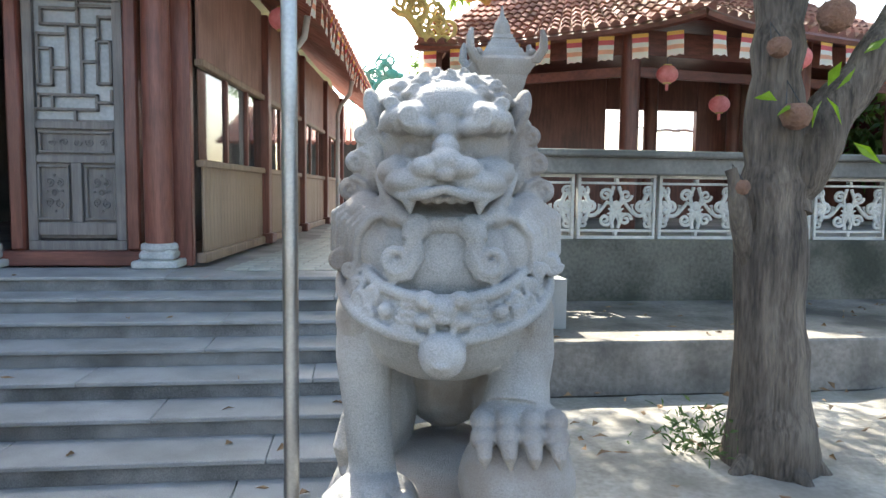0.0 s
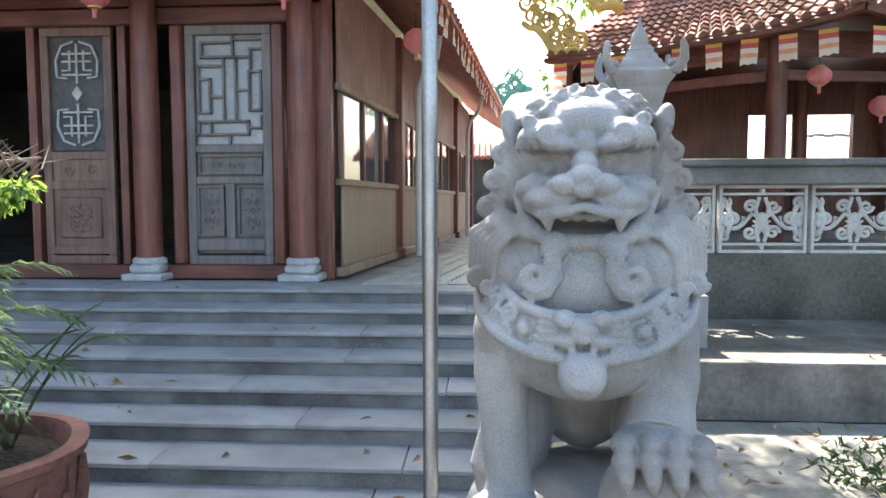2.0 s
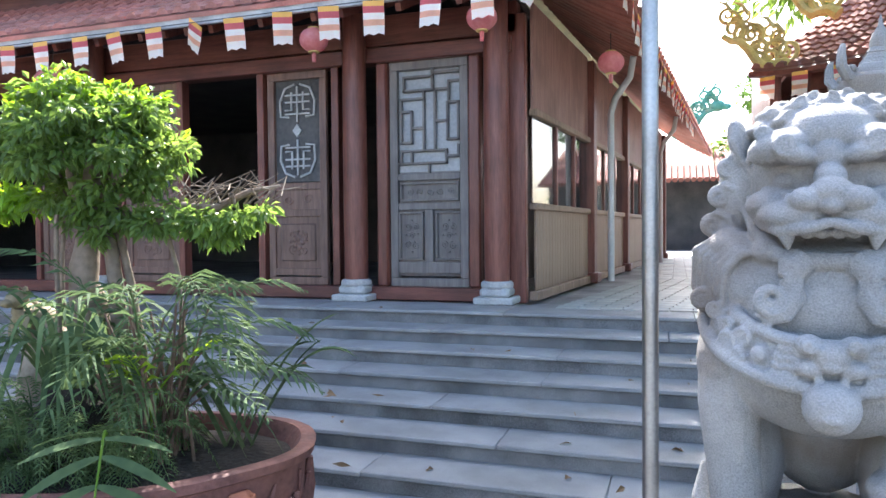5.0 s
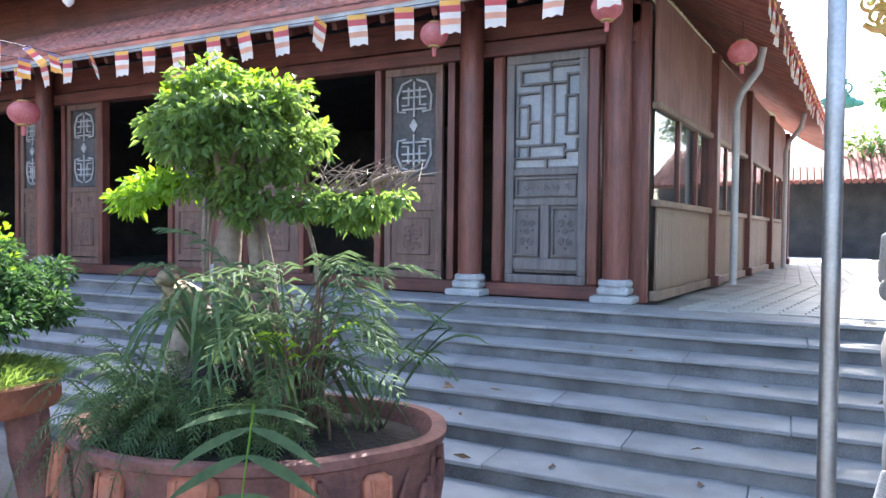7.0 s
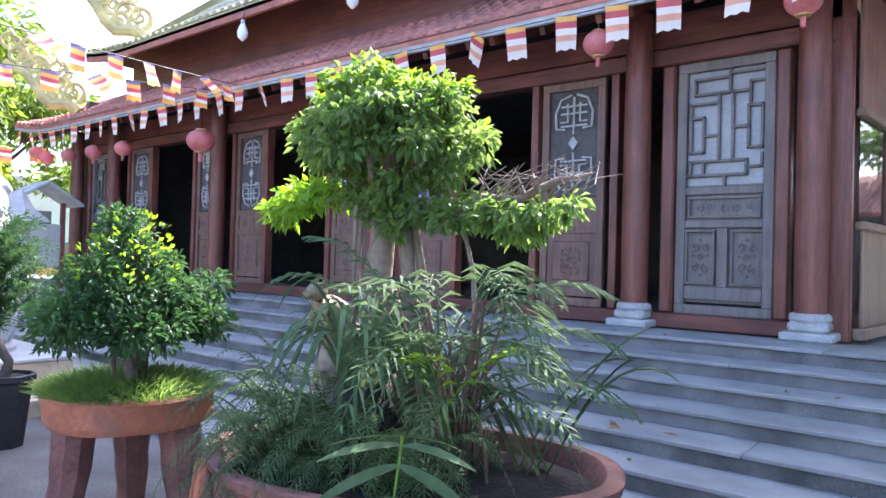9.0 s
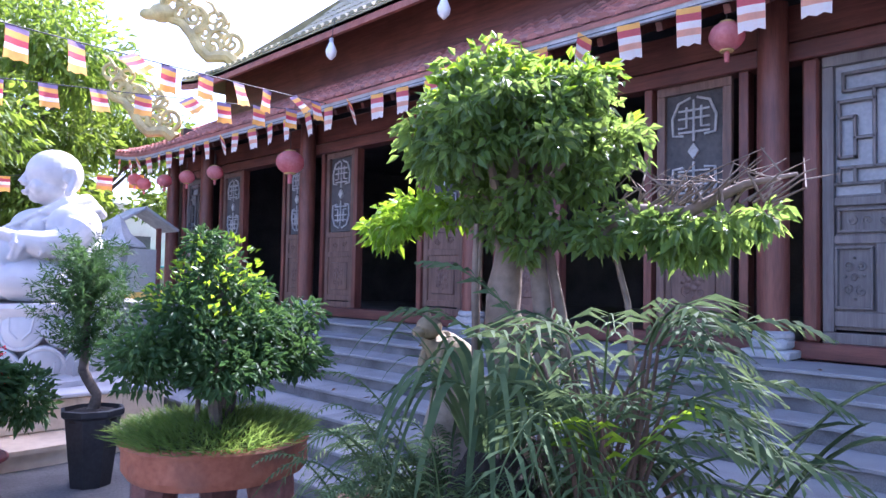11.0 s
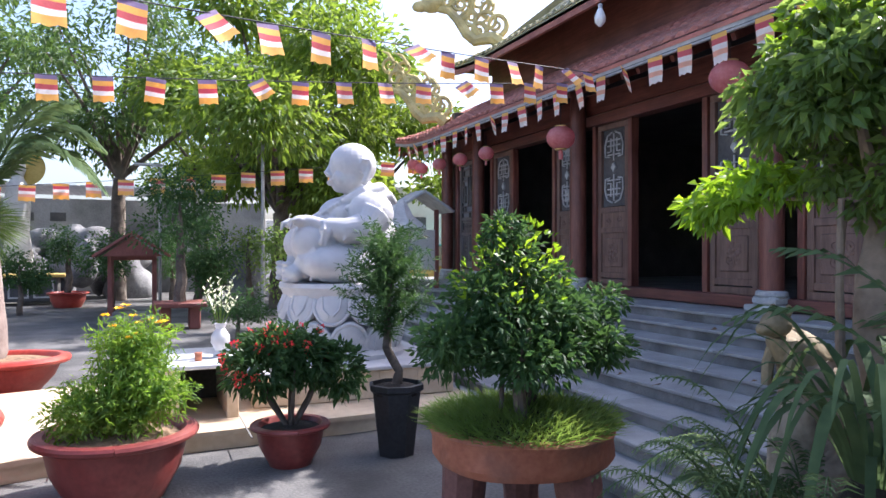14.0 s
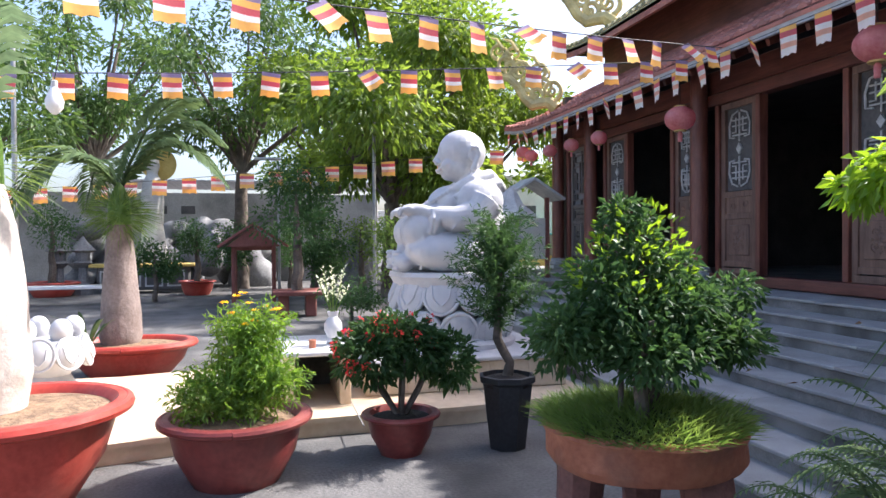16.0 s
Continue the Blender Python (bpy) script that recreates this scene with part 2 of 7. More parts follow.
GOLDSTAIN = mat("yellow painted stone", (0.5, 0.35, 0.08), (0.65, 0.48, 0.14), 4, 0.6, 0.1, 30)
TURQ = mat("blue green paving tile", (0.2, 0.25, 0.25), (0.42, 0.43, 0.40), 2, 0.5, 0.1, 30, vary=0.25, stain=((0.3, 0.27, 0.2), 1.4, 0.4))
FROST = mat("frosted grey glass", (0.22, 0.23, 0.24), (0.34, 0.35, 0.36), 2.0, 0.25, 0.02, 30, spec=0.5)
GLASS = bpy.data.materials.new("window glass")
GLASS.use_nodes = True
_g = GLASS.node_tree.nodes["Principled BSDF"]
_g.inputs["IOR"].default_value = 1.25
_g.inputs["Transmission Weight"].default_value, _g.inputs["Roughness"].default_value, _g.inputs["Base Color"].default_value = 1.0, 0.02, (0.9, 0.95, 0.95, 1)

# ---- builders ----
rng = np.random.default_rng(5)


class Shape:
    """Gathers vertices and faces of one mesh."""

    def __init__(self):
        self.v, self.f = [], []

    def add(self, verts, faces, m=None):
        o = len(self.v)
        self.v += [tuple(m @ Vector(p)) if m else tuple(p) for p in verts]
        self.f += [tuple(i + o for i in f) for f in faces]
        return self

    def box(self, c, s, b=0.006, m=None):
        """A box of centre c and size s with chamfered edges."""
        h = [x / 2 for x in s]
        b = min(b, min(h) * 0.8)
        vs, ix = [], {}
        for sx in (-1, 1):
            for sy in (-1, 1):
                for sz in (-1, 1):
                    g = (sx, sy, sz)
                    for a in range(3):
                        ix[g, a] = len(vs)
                        vs.append(tuple(c[k] + g[k] * (h[k] - (0 if k == a else b)) for k in range(3)))
        fs = []
        for a in range(3):
            u, w = (a + 1) % 3, (a + 2) % 3
            for sg in (-1, 1):
                q = []
                for du, dw in ((-1, -1), (1, -1), (1, 1), (-1, 1)):
                    g = [0, 0, 0]
                    g[a], g[u], g[w] = sg, du, dw
                    q.append(ix[tuple(g), a])
                fs.append(q if sg > 0 else q[::-1])
            for su in (-1, 1):
                for sw in (-1, 1):
                    q = []
                    for sa, ax in ((-1, u), (1, u), (1, w), (-1, w)):
                        g = [0, 0, 0]
                        g[a], g[u], g[w] = sa, su, sw
                        q.append(ix[tuple(g), ax])
                    fs.append(q if su * sw > 0 else q[::-1])
        for g in {k[0] for k in ix}:
            q = [ix[g, 0], ix[g, 1], ix[g, 2]]
            fs.append(q if g[0] * g[1] * g[2] > 0 else q[::-1])
        return self.add(vs, fs, m)

    def lathe(self, profile, c=(0, 0, 0), seg=24, sx=1.0, sy=1.0, m=None, wob=0.0):
        """A turned body: profile of (radius, height), closed at both ends."""
        vs, fs = [], []
        for r, z in profile:
            for k in range(seg):
                a = 2 * math.pi * k / seg
                w = 1 + wob * math.sin(3 * a + z * 9) + wob * 0.6 * math.sin(7 * a + z * 5)
                vs.append((c[0] + r * w * sx * math.cos(a), c[1] + r * w * sy * math.sin(a), c[2] + z))
        for j in range(len(profile) - 1):
            for k in range(seg):
                k2 = (k + 1) % seg
                fs.append((j * seg + k, j * seg + k2, (j + 1) * seg + k2, (j + 1) * seg + k))
        fs.append(tuple(range(seg))[::-1])
        fs.append(tuple((len(profile) - 1) * seg + k for k in range(seg)))
        return self.add(vs, fs, m)

    def tube(self, pts, radii, seg=8, m=None):
        """A round tube along points, its radius given for each point or once."""
        pts = [Vector(p) for p in pts]
        if not hasattr(radii, "__len__"):
            radii = [radii] * len(pts)
        vs, fs = [], []
        side = None
        for i, p in enumerate(pts):
            d = (pts[min(i + 1, len(pts) - 1)] - pts[max(i - 1, 0)])
            d = d.normalized() if d.length > 1e-9 else Vector((0, 0, 1))
            if side is None:
                side = d.orthogonal().normalized()
            side = (side - d * side.dot(d))
            side = side.normalized() if side.length > 1e-6 else d.orthogonal().normalized()
            up = d.cross(side)
            for k in range(seg):
                a = 2 * math.pi * k / seg
                vs.append(p + (side * math.cos(a) + up * math.sin(a)) * radii[i])
        for j in range(len(pts) - 1):
            for k in range(seg):
                k2 = (k + 1) % seg
                fs.append((j * seg + k, j * seg + k2, (j + 1) * seg + k2, (j + 1) * seg + k))
        fs.append(tuple(range(seg))[::-1])
        fs.append(tuple((len(pts) - 1) * seg + k for k in range(seg)))
        return self.add(vs, fs, m)

    def ball(self, c, r, seg=16, rings=10, m=None):
        """An ellipsoid; r: one radius or three."""
        if not hasattr(r, "__len__"):
            r = (r, r, r)
        vs = [(0, 0, -1)]
        for j in range(1, rings):
            t = math.pi * j / rings
            vs += [(math.sin(t) * math.cos(2 * math.pi * k / seg), math.sin(t) * math.sin(2 * math.pi * k / seg), -math.cos(t)) for k in range(seg)]
        vs.append((0, 0, 1))
        fs = [(0, 1 + (k + 1) % seg, 1 + k) for k in range(seg)]
        for j in range(rings - 2):
            for k in range(seg):
                k2 = (k + 1) % seg
                fs.append((1 + j * seg + k, 1 + j * seg + k2, 1 + (j + 1) * seg + k2, 1 + (j + 1) * seg + k))
        o = 1 + (rings - 2) * seg
        fs += [(o + k, o + (k + 1) % seg, len(vs) - 1) for k in range(seg)]
        vs = [(c[0] + x * r[0], c[1] + y * r[1], c[2] + z * r[2]) for x, y, z in vs] if m is None else [tuple(Vector(c) + m.to_3x3() @ Vector((x * r[0], y * r[1], z * r[2]))) for x, y, z in vs]
        return self.add(vs, fs)

    def prism(self, pts, lo, hi, axis=2):
        """A polygon of (a, b) points pushed out along an axis from lo to hi."""
        def put(a, b, c):
            return ((c, a, b), (a, c, b), (a, b, c))[axis]
        n = len(pts)
        vs = [put(a, b, lo) for a, b in pts] + [put(a, b, hi) for a, b in pts]
        fs = [tuple(range(n))[::-1], tuple(range(n, 2 * n))] + [(k, (k + 1) % n, n + (k + 1) % n, n + k) for k in range(n)]
        return self.add(vs, fs)

    def mesh(self, name, material, smooth=True, angle=38):
        me = bpy.data.meshes.new(name)
        me.from_pydata(self.v, [], self.f)
        me.materials.append(material)
        bm = bmesh.new()
        bm.from_mesh(me)
        bmesh.ops.recalc_face_normals(bm, faces=bm.faces)
        bm.to_mesh(me)
        bm.free()
        if smooth:
            me.shade_smooth()
            me.set_sharp_from_angle(angle=radians(angle))
        return me


def thing(name, label, category, group="", at=(0, 0, 0), turn=0.0, kind=""):
    ob = new(name)
    ob.empty_display_size = 0.1
    ob.matrix_basis = pose(*at, 0, 0, turn)
    return tagged(ob, label, category, group, kind)


def part(name, shape, material, parent=None, label="", smooth=True, at=None, angle=38):
    """Links a shape, or a mesh that is shared, as one object under a thing or a part."""
    me = shape.mesh(name, material, smooth, angle) if isinstance(shape, Shape) else shape
    ob = new(name, me)
    ob.parent = parent
    if at is not None:
        ob.matrix_basis = at
    if label:
        ob["label"] = label
    return ob


def single(name, shape, material, label, category, group="", kind="", smooth=True, at=None):
    return tagged(part(name, shape, material, None, "", smooth, at), label, category, group, kind)


def leaves(name, points, ways, length, width, material, parent, fold=0.25, jitter=0.3, label="", droop=0.0):
    """Many small folded leaves at points, each along its own way, as one mesh."""
    n = len(points)
    P, D = np.asarray(points, float), np.asarray(ways, float)
    D[:, 2] -= droop
    D /= np.linalg.norm(D, axis=1)[:, None] + 1e-9
    R = rng.normal(size=(n, 3))
    S = np.cross(D, R)
    S /= np.linalg.norm(S, axis=1)[:, None] + 1e-9
    U = np.cross(S, D)
    L = length * (1 + jitter * rng.uniform(-1, 1, (n, 1)))
    W = width * (1 + jitter * rng.uniform(-1, 1, (n, 1)))
    tip = P + D * L - np.array([0, 0, 1]) * L * 0.15
    mid = P + D * L * 0.45
    V = np.stack([P, mid + S * W / 2 + U * W * fold, tip, mid - S * W / 2 + U * W * fold, mid], 1).reshape(-1, 3)
    base = np.arange(n)[:, None] * 5
    F = np.concatenate([base + np.array([[0, 1, 4]]), base + np.array([[1, 2, 4]]), base + np.array([[4, 2, 3]]), base + np.array([[0, 4, 3]])], 0)
    me = bpy.data.meshes.new(name)
    me.from_pydata(V.tolist(), [], F.tolist())
    me.materials.append(material)
    return part(name, me, material, parent, label)


def cloud(blobs, count, shell=0.35):
    """Points and outward ways spread near the surface of several ellipsoids (x, y, z, rx, ry, rz)."""
    B = np.asarray(blobs, float)
    w = (B[:, 3] * B[:, 4] * B[:, 5]) ** 0.67
    pick = rng.choice(len(B), count, p=w / w.sum())
    d = rng.normal(size=(count, 3))
    d /= np.linalg.norm(d, axis=1)[:, None]
    r = 1 - shell * rng.random((count, 1)) ** 1.5
    r *= 1 + 0.10 * np.sin(d[:, :1] * 7 + pick[:, None]) * np.cos(d[:, 1:2] * 6)
    pts = B[pick, :3] + d * r * B[pick, 3:]
    way = d + rng.normal(size=(count, 3)) * 0.55
    return pts, way


def bend(a, b, sag, n=10):
    """Points from a to b that hang by sag in the middle."""
    a, b = Vector(a), Vector(b)
    return [a.lerp(b, i / n) - Vector((0, 0, 4 * sag * (i / n) * (1 - i / n))) for i in range(n + 1)]


def spiral(c, r, turns=1.6, plane="xz", start=0.0, n=26, flip=1, inner=0.12):
    pts = []
    for i in range(n + 1):
        s = i / n
        a, q = start + flip * turns * 2 * math.pi * s, r * (1 - (1 - inner) * s)
        u, w = q * math.cos(a), q * math.sin(a)
        pts.append({"xz": (c[0] + u, c[1], c[2] + w), "xy": (c[0] + u, c[1] + w, c[2]), "yz": (c[0], c[1] + u, c[2] + w)}[plane])
    return pts

# ---- large structure ----
P, R, W, Y0 = 0.96, 0.12, 0.368, 6.0          # hall floor, riser, tread, first nosing
XL, XR, MID = -17.6, 0.55, -8.6               # ends of the steps, middle of the hall
FY = 6.9                                      # front wall of the hall

g = Shape()
g.add([(-300, -300, 0), (300, -300, 0), (300, 300, 0), (-300, 300, 0)], [(0, 1, 2, 3)])
ground = single("ground", g, CONCRETE, "grey stained concrete courtyard ground with patches", "ground", kind="structure")

e = Shape()
nx, ny = 46, 28
ev = []
for j in range(ny + 1):
    for i in range(nx + 1):
        x, y = 0.35 + 8.6 * i / nx, 0.6 + 4.9 * j / ny
        edge = min(i, nx - i, j, ny - j)
        ev.append((x, y, 0.006 + min(edge, 2) * 0.012 + 0.05 * max(0, noise.noise((x * 0.9, y * 0.9, 0))) + 0.02 * noise.noise((x * 4, y * 4, 2))))
e.add(ev, [(j * (nx + 1) + i, j * (nx + 1) + i + 1, (j + 1) * (nx + 1) + i + 1, (j + 1) * (nx + 1) + i) for j in range(ny) for i in range(nx)])
single("earth_bed", e, EARTH, "pale sandy earth strewn with dry leaves beside the steps", "ground", kind="structure")

# the raised hall floor and its steps
s = Shape()
s.box(((XL + 1.9) / 2, (Y0 + 0.05 + 26) / 2, P / 2 - 0.02), (1.9 - XL, 26 - Y0 - 0.05, P - 0.04), 0.004)
hall_base = single("floor", s, GRANITE, "raised grey stone floor of the temple hall", "floor", kind="structure")
stairs = thing("stairs", "wide grey granite steps with dark risers up to the temple hall", "stairs", kind="structure")
for k in range(8):
    y, z = Y0 - k * W, P - k * R
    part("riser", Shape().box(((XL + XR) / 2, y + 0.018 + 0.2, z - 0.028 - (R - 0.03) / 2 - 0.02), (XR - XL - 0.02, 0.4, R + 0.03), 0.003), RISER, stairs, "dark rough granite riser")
SLABS = {}
for k in range(8):
    y, z = Y0 - k * W, P - k * R
    x = XL
    while x < XR - 0.05:
        ln = min((1.45, 1.8, 1.6, 1.95)[int(rng.integers(4))], XR - x)
        if XR - x - ln < 0.5:
            ln = XR - x
        key = (round(ln, 2), k == 0)
        if key not in SLABS:
            depth = W + 0.03 + (0.3 if k == 0 else 0)
            SLABS[key] = Shape().box((0, depth / 2, -0.015), (ln - 0.003, depth, 0.03), 0.006).mesh("slab", GRANITE)
        part("slab", SLABS[key], GRANITE, stairs, at=pose(x + ln / 2, y - 0.012, z + 0.002 * float(rng.uniform(-1, 1)), 0, 0, float(rng.uniform(-0.08, 0.08))))
        x += ln

# blue-grey paving on the walk beside the hall
pav = thing("paving", "worn blue grey and cream patterned tiles beside the hall", "paving", kind="structure")
tl = Shape().box((0, 0, 0.004), (0.192, 0.192, 0.014), 0.004).mesh("tile", TURQ)
for j in range(20):
    for i in range(14):
        part("tile", tl, TURQ, pav, at=pose(-1.05 + 0.03 * j + i * 0.2, 6.5 + j * 0.2, P, rng.uniform(-.6, .6), rng.uniform(-.6, .6), 0))
rest = Shape()
for j in range(60):
    for i in range(12):
        rest.box((-0.45 + i * 0.2, 10.55 + j * 0.2, P + 0.002 + 0.002 * float(rng.random())), (0.192, 0.192, 0.012), 0.003)
tagged(part("tile_field", rest, TURQ, pav), "far part of the patterned tile paving", "", "", "stuff")

# ---- temple hall: columns, doors, walls ----
def column(x, y, z0=P, h=3.0, r=0.125, group="hall columns"):
    c = thing("column", "round dark red lacquered wooden column on a stepped stone base", "column", group, (x, y, z0))
    b = Shape().box((0, 0, 0.035), (0.4, 0.4, 0.07), 0.012).box((0, 0, 0.115), (0.3, 0.3, 0.1), 0.03)
    b.lathe([(0.15, 0.15), (0.165, 0.175), (0.16, 0.21), (0.14, 0.225)], seg=24)
    part("base", b, CARVE, c, "pale carved stone base")
    part("shaft", Shape().lathe([(r, 0.19), (r * 1.03, 0.8), (r * 1.02, 1.8), (r * 0.96, h)], seg=28), WOOD, c)
    return c


hall_cols = [-1.78, -3.32, -6.8, -10.4, -13.88, -15.42]
for x in hall_cols:
    column(x, 6.72)

wall = Shape()
wall.box((MID, FY + 0.06, 3.82), (14.0, 0.18, 0.32), 0.01)
wall_north = single("wall_front", wall, WOODX, "dark red lacquered beam over the hall doors", "wall", kind="structure")
bm_ = Shape()
for z, h, d in ((3.55, 0.16, 0.2), (1.03, 0.14, 0.24)):
    bm_.box((MID, FY, z), (13.9, d, h), 0.012)
single("beam", bm_, WOODX, "long dark red lacquered door sill and lintel", "beam", kind="structure")
# walls coloured dark as indoor shade; the third is a partition added to blank the windows
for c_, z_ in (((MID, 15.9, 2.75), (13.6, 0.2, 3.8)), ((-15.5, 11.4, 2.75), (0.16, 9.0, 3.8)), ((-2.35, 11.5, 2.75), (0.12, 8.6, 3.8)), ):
    single("wall_inside", Shape().box(c_, z_, 0.01), DARK, "hall inner wall coloured dark to stand for indoor shade", "wall", kind="structure")
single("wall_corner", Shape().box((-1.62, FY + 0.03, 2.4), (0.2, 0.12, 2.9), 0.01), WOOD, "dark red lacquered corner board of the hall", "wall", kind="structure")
# ceiling colour carries the indoor shade too
single("ceiling", Shape().box((MID, 11.4, 4.35), (13.6, 9.2, 0.1), 0.01), DARK, "hall ceiling coloured dark to stand for indoor shade", "ceiling", kind="structure")


def frame_bars(s, x0, x1, z0, z1, t, y, d):
    s.box(((x0 + x1) / 2, y, z0 + t / 2), (x1 - x0, d, t), 0.005)
    s.box(((x0 + x1) / 2, y, z1 - t / 2), (x1 - x0, d, t), 0.005)
    s.box((x0 + t / 2, y, (z0 + z1) / 2), (t, d, z1 - z0 - 2 * t), 0.005)
    s.box((x1 - t / 2, y, (z0 + z1) / 2), (t, d, z1 - z0 - 2 * t), 0.005)
    return s


def medallion(w, h):
    """Openwork of curls and bars round a diamond."""
    s = Shape()
    for sg in (-1, 1):
        zc = sg * h * 0.27
        for sx in (-1, 1):
            pts = [(sx * w * 0.06, 0, zc + sg * h * 0.2), (sx * w * 0.3, 0, zc + sg * h * 0.16), (sx * w * 0.42, 0, zc + sg * h * 0.03), (sx * w * 0.4, 0, zc - sg * h * 0.12), (sx * w * 0.2, 0, zc - sg * h * 0.13)]
            s.tube(pts, 0.014, 5)
            s.tube([(sx * w * 0.14, 0, zc + sg * h * 0.12), (sx * w * 0.14, 0, zc - sg * h * 0.06), (sx * w * 0.3, 0, zc - sg * h * 0.06)], 0.013, 5)
        for q in (-0.1, 0.02, 0.09):
            s.box((0, 0, zc + sg * q * h), (w * 0.6, 0.02, 0.02), 0.003)
        s.box((0, 0, zc), (0.022, 0.02, h * 0.36), 0.003)
    s.prism([(0, 0.075), (0.055, 0), (0, -0.075), (-0.055, 0)], -0.014, 0.014, 1)
    return s


def carved_relief(s, x0, x1, z0, z1, y):
    """Scrolls and blossoms standing proud of a small panel."""
    w, h = x1 - x0, z1 - z0
    cx, cz = (x0 + x1) / 2, (z0 + z1) / 2
    r = min(w, h)
    for dx, dz, q, fl in ((-0.2, 0.22, 0.2, 1), (0.2, 0.2, 0.18, -1), (-0.18, -0.2, 0.19, -1), (0.2, -0.24, 0.2, 1), (0.0, 0.0, 0.16, 1)):
        s.tube(spiral((cx + dx * w, y, cz + dz * h), q * r, 1.4, "xz", dx * 9, 14, fl), 0.008, 5)
    for dx, dz in ((0, 0.36), (-0.3, 0.02), (0.3, 0.04), (0.02, -0.38)):
        s.ball((cx + dx * w, y, cz + dz * h), (0.06 * r, 0.012, 0.05 * r), 8, 5)


def door_leaf(x0, x1, name="door_panel", label="dark brown panelled wooden door with pale openwork medallion", turn=0.0, y=FY):
    w = x1 - x0
    d = thing(name, label, "door", "panelled hall doors", ((x0 + x1) / 2, y, 1.1), turn)
    h = 2.37
    f = frame_bars(Shape(), -w / 2, w / 2, 0, h, 0.085, 0, 0.055)
    for z in (0.12, 0.78, 1.08):
        f.box((0, 0, z + 0.02), (w - 0.16, 0.05, 0.08), 0.005)
    part("frame", f, DOORWOOD, d)
    lo = Shape().box((0, 0.006, 0.47), (w - 0.15, 0.022, 0.62), 0.006).box((0, -0.006, 0.47), (w - 0.3, 0.03, 0.42), 0.012)
    carved_relief(lo, -w / 2 + 0.2, w / 2 - 0.2, 0.29, 0.65, -0.022)
    for k in range(5):
        q = 2 * math.pi * k / 5
        lo.ball((0.05 * math.cos(q), -0.022, 0.47 + 0.05 * math.sin(q)), (0.035, 0.014, 0.035), 8, 5)
    part("lower_panel", lo, DOORWOOD, d)
    mi = Shape().box((0, 0.006, 0.95), (w - 0.15, 0.022, 0.24), 0.006)
    for sx in (-1, 1):
        mi.tube(spiral((sx * w * 0.17, -0.008, 0.95), 0.06, 1.3, "xz", 0, 12, sx), 0.008, 5)
    part("middle_panel", mi, DOORWOOD, d)
    # dark sheet stands in for the dim hall behind the openwork
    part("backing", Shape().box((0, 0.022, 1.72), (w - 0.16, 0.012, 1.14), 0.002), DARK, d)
    mo = part("openwork", medallion(w - 0.22, 1.1), CARVE, d, "pale carved openwork with a diamond", at=pose(0, -0.004, 1.72))
    return d


for x0, x1 in ((-4.48, -3.74), (-6.5, -5.72), (-7.84, -7.12), (-10.1, -9.38), (-11.24, -10.68), (-13.5, -12.78)):
    door_leaf(x0, x1)
jamb = Shape()
for x in (-3.62, -4.56, -5.66, -6.55, -7.05, -7.9, -9.32, -10.16, -10.62, -11.3, -12.72, -13.56):
    jamb.box((x, FY + 0.01, 2.3), (0.09, 0.13, 2.4), 0.008)
single("door_jambs", jamb, WOOD, "dark red lacquered upright door posts", "door frame", kind="structure")


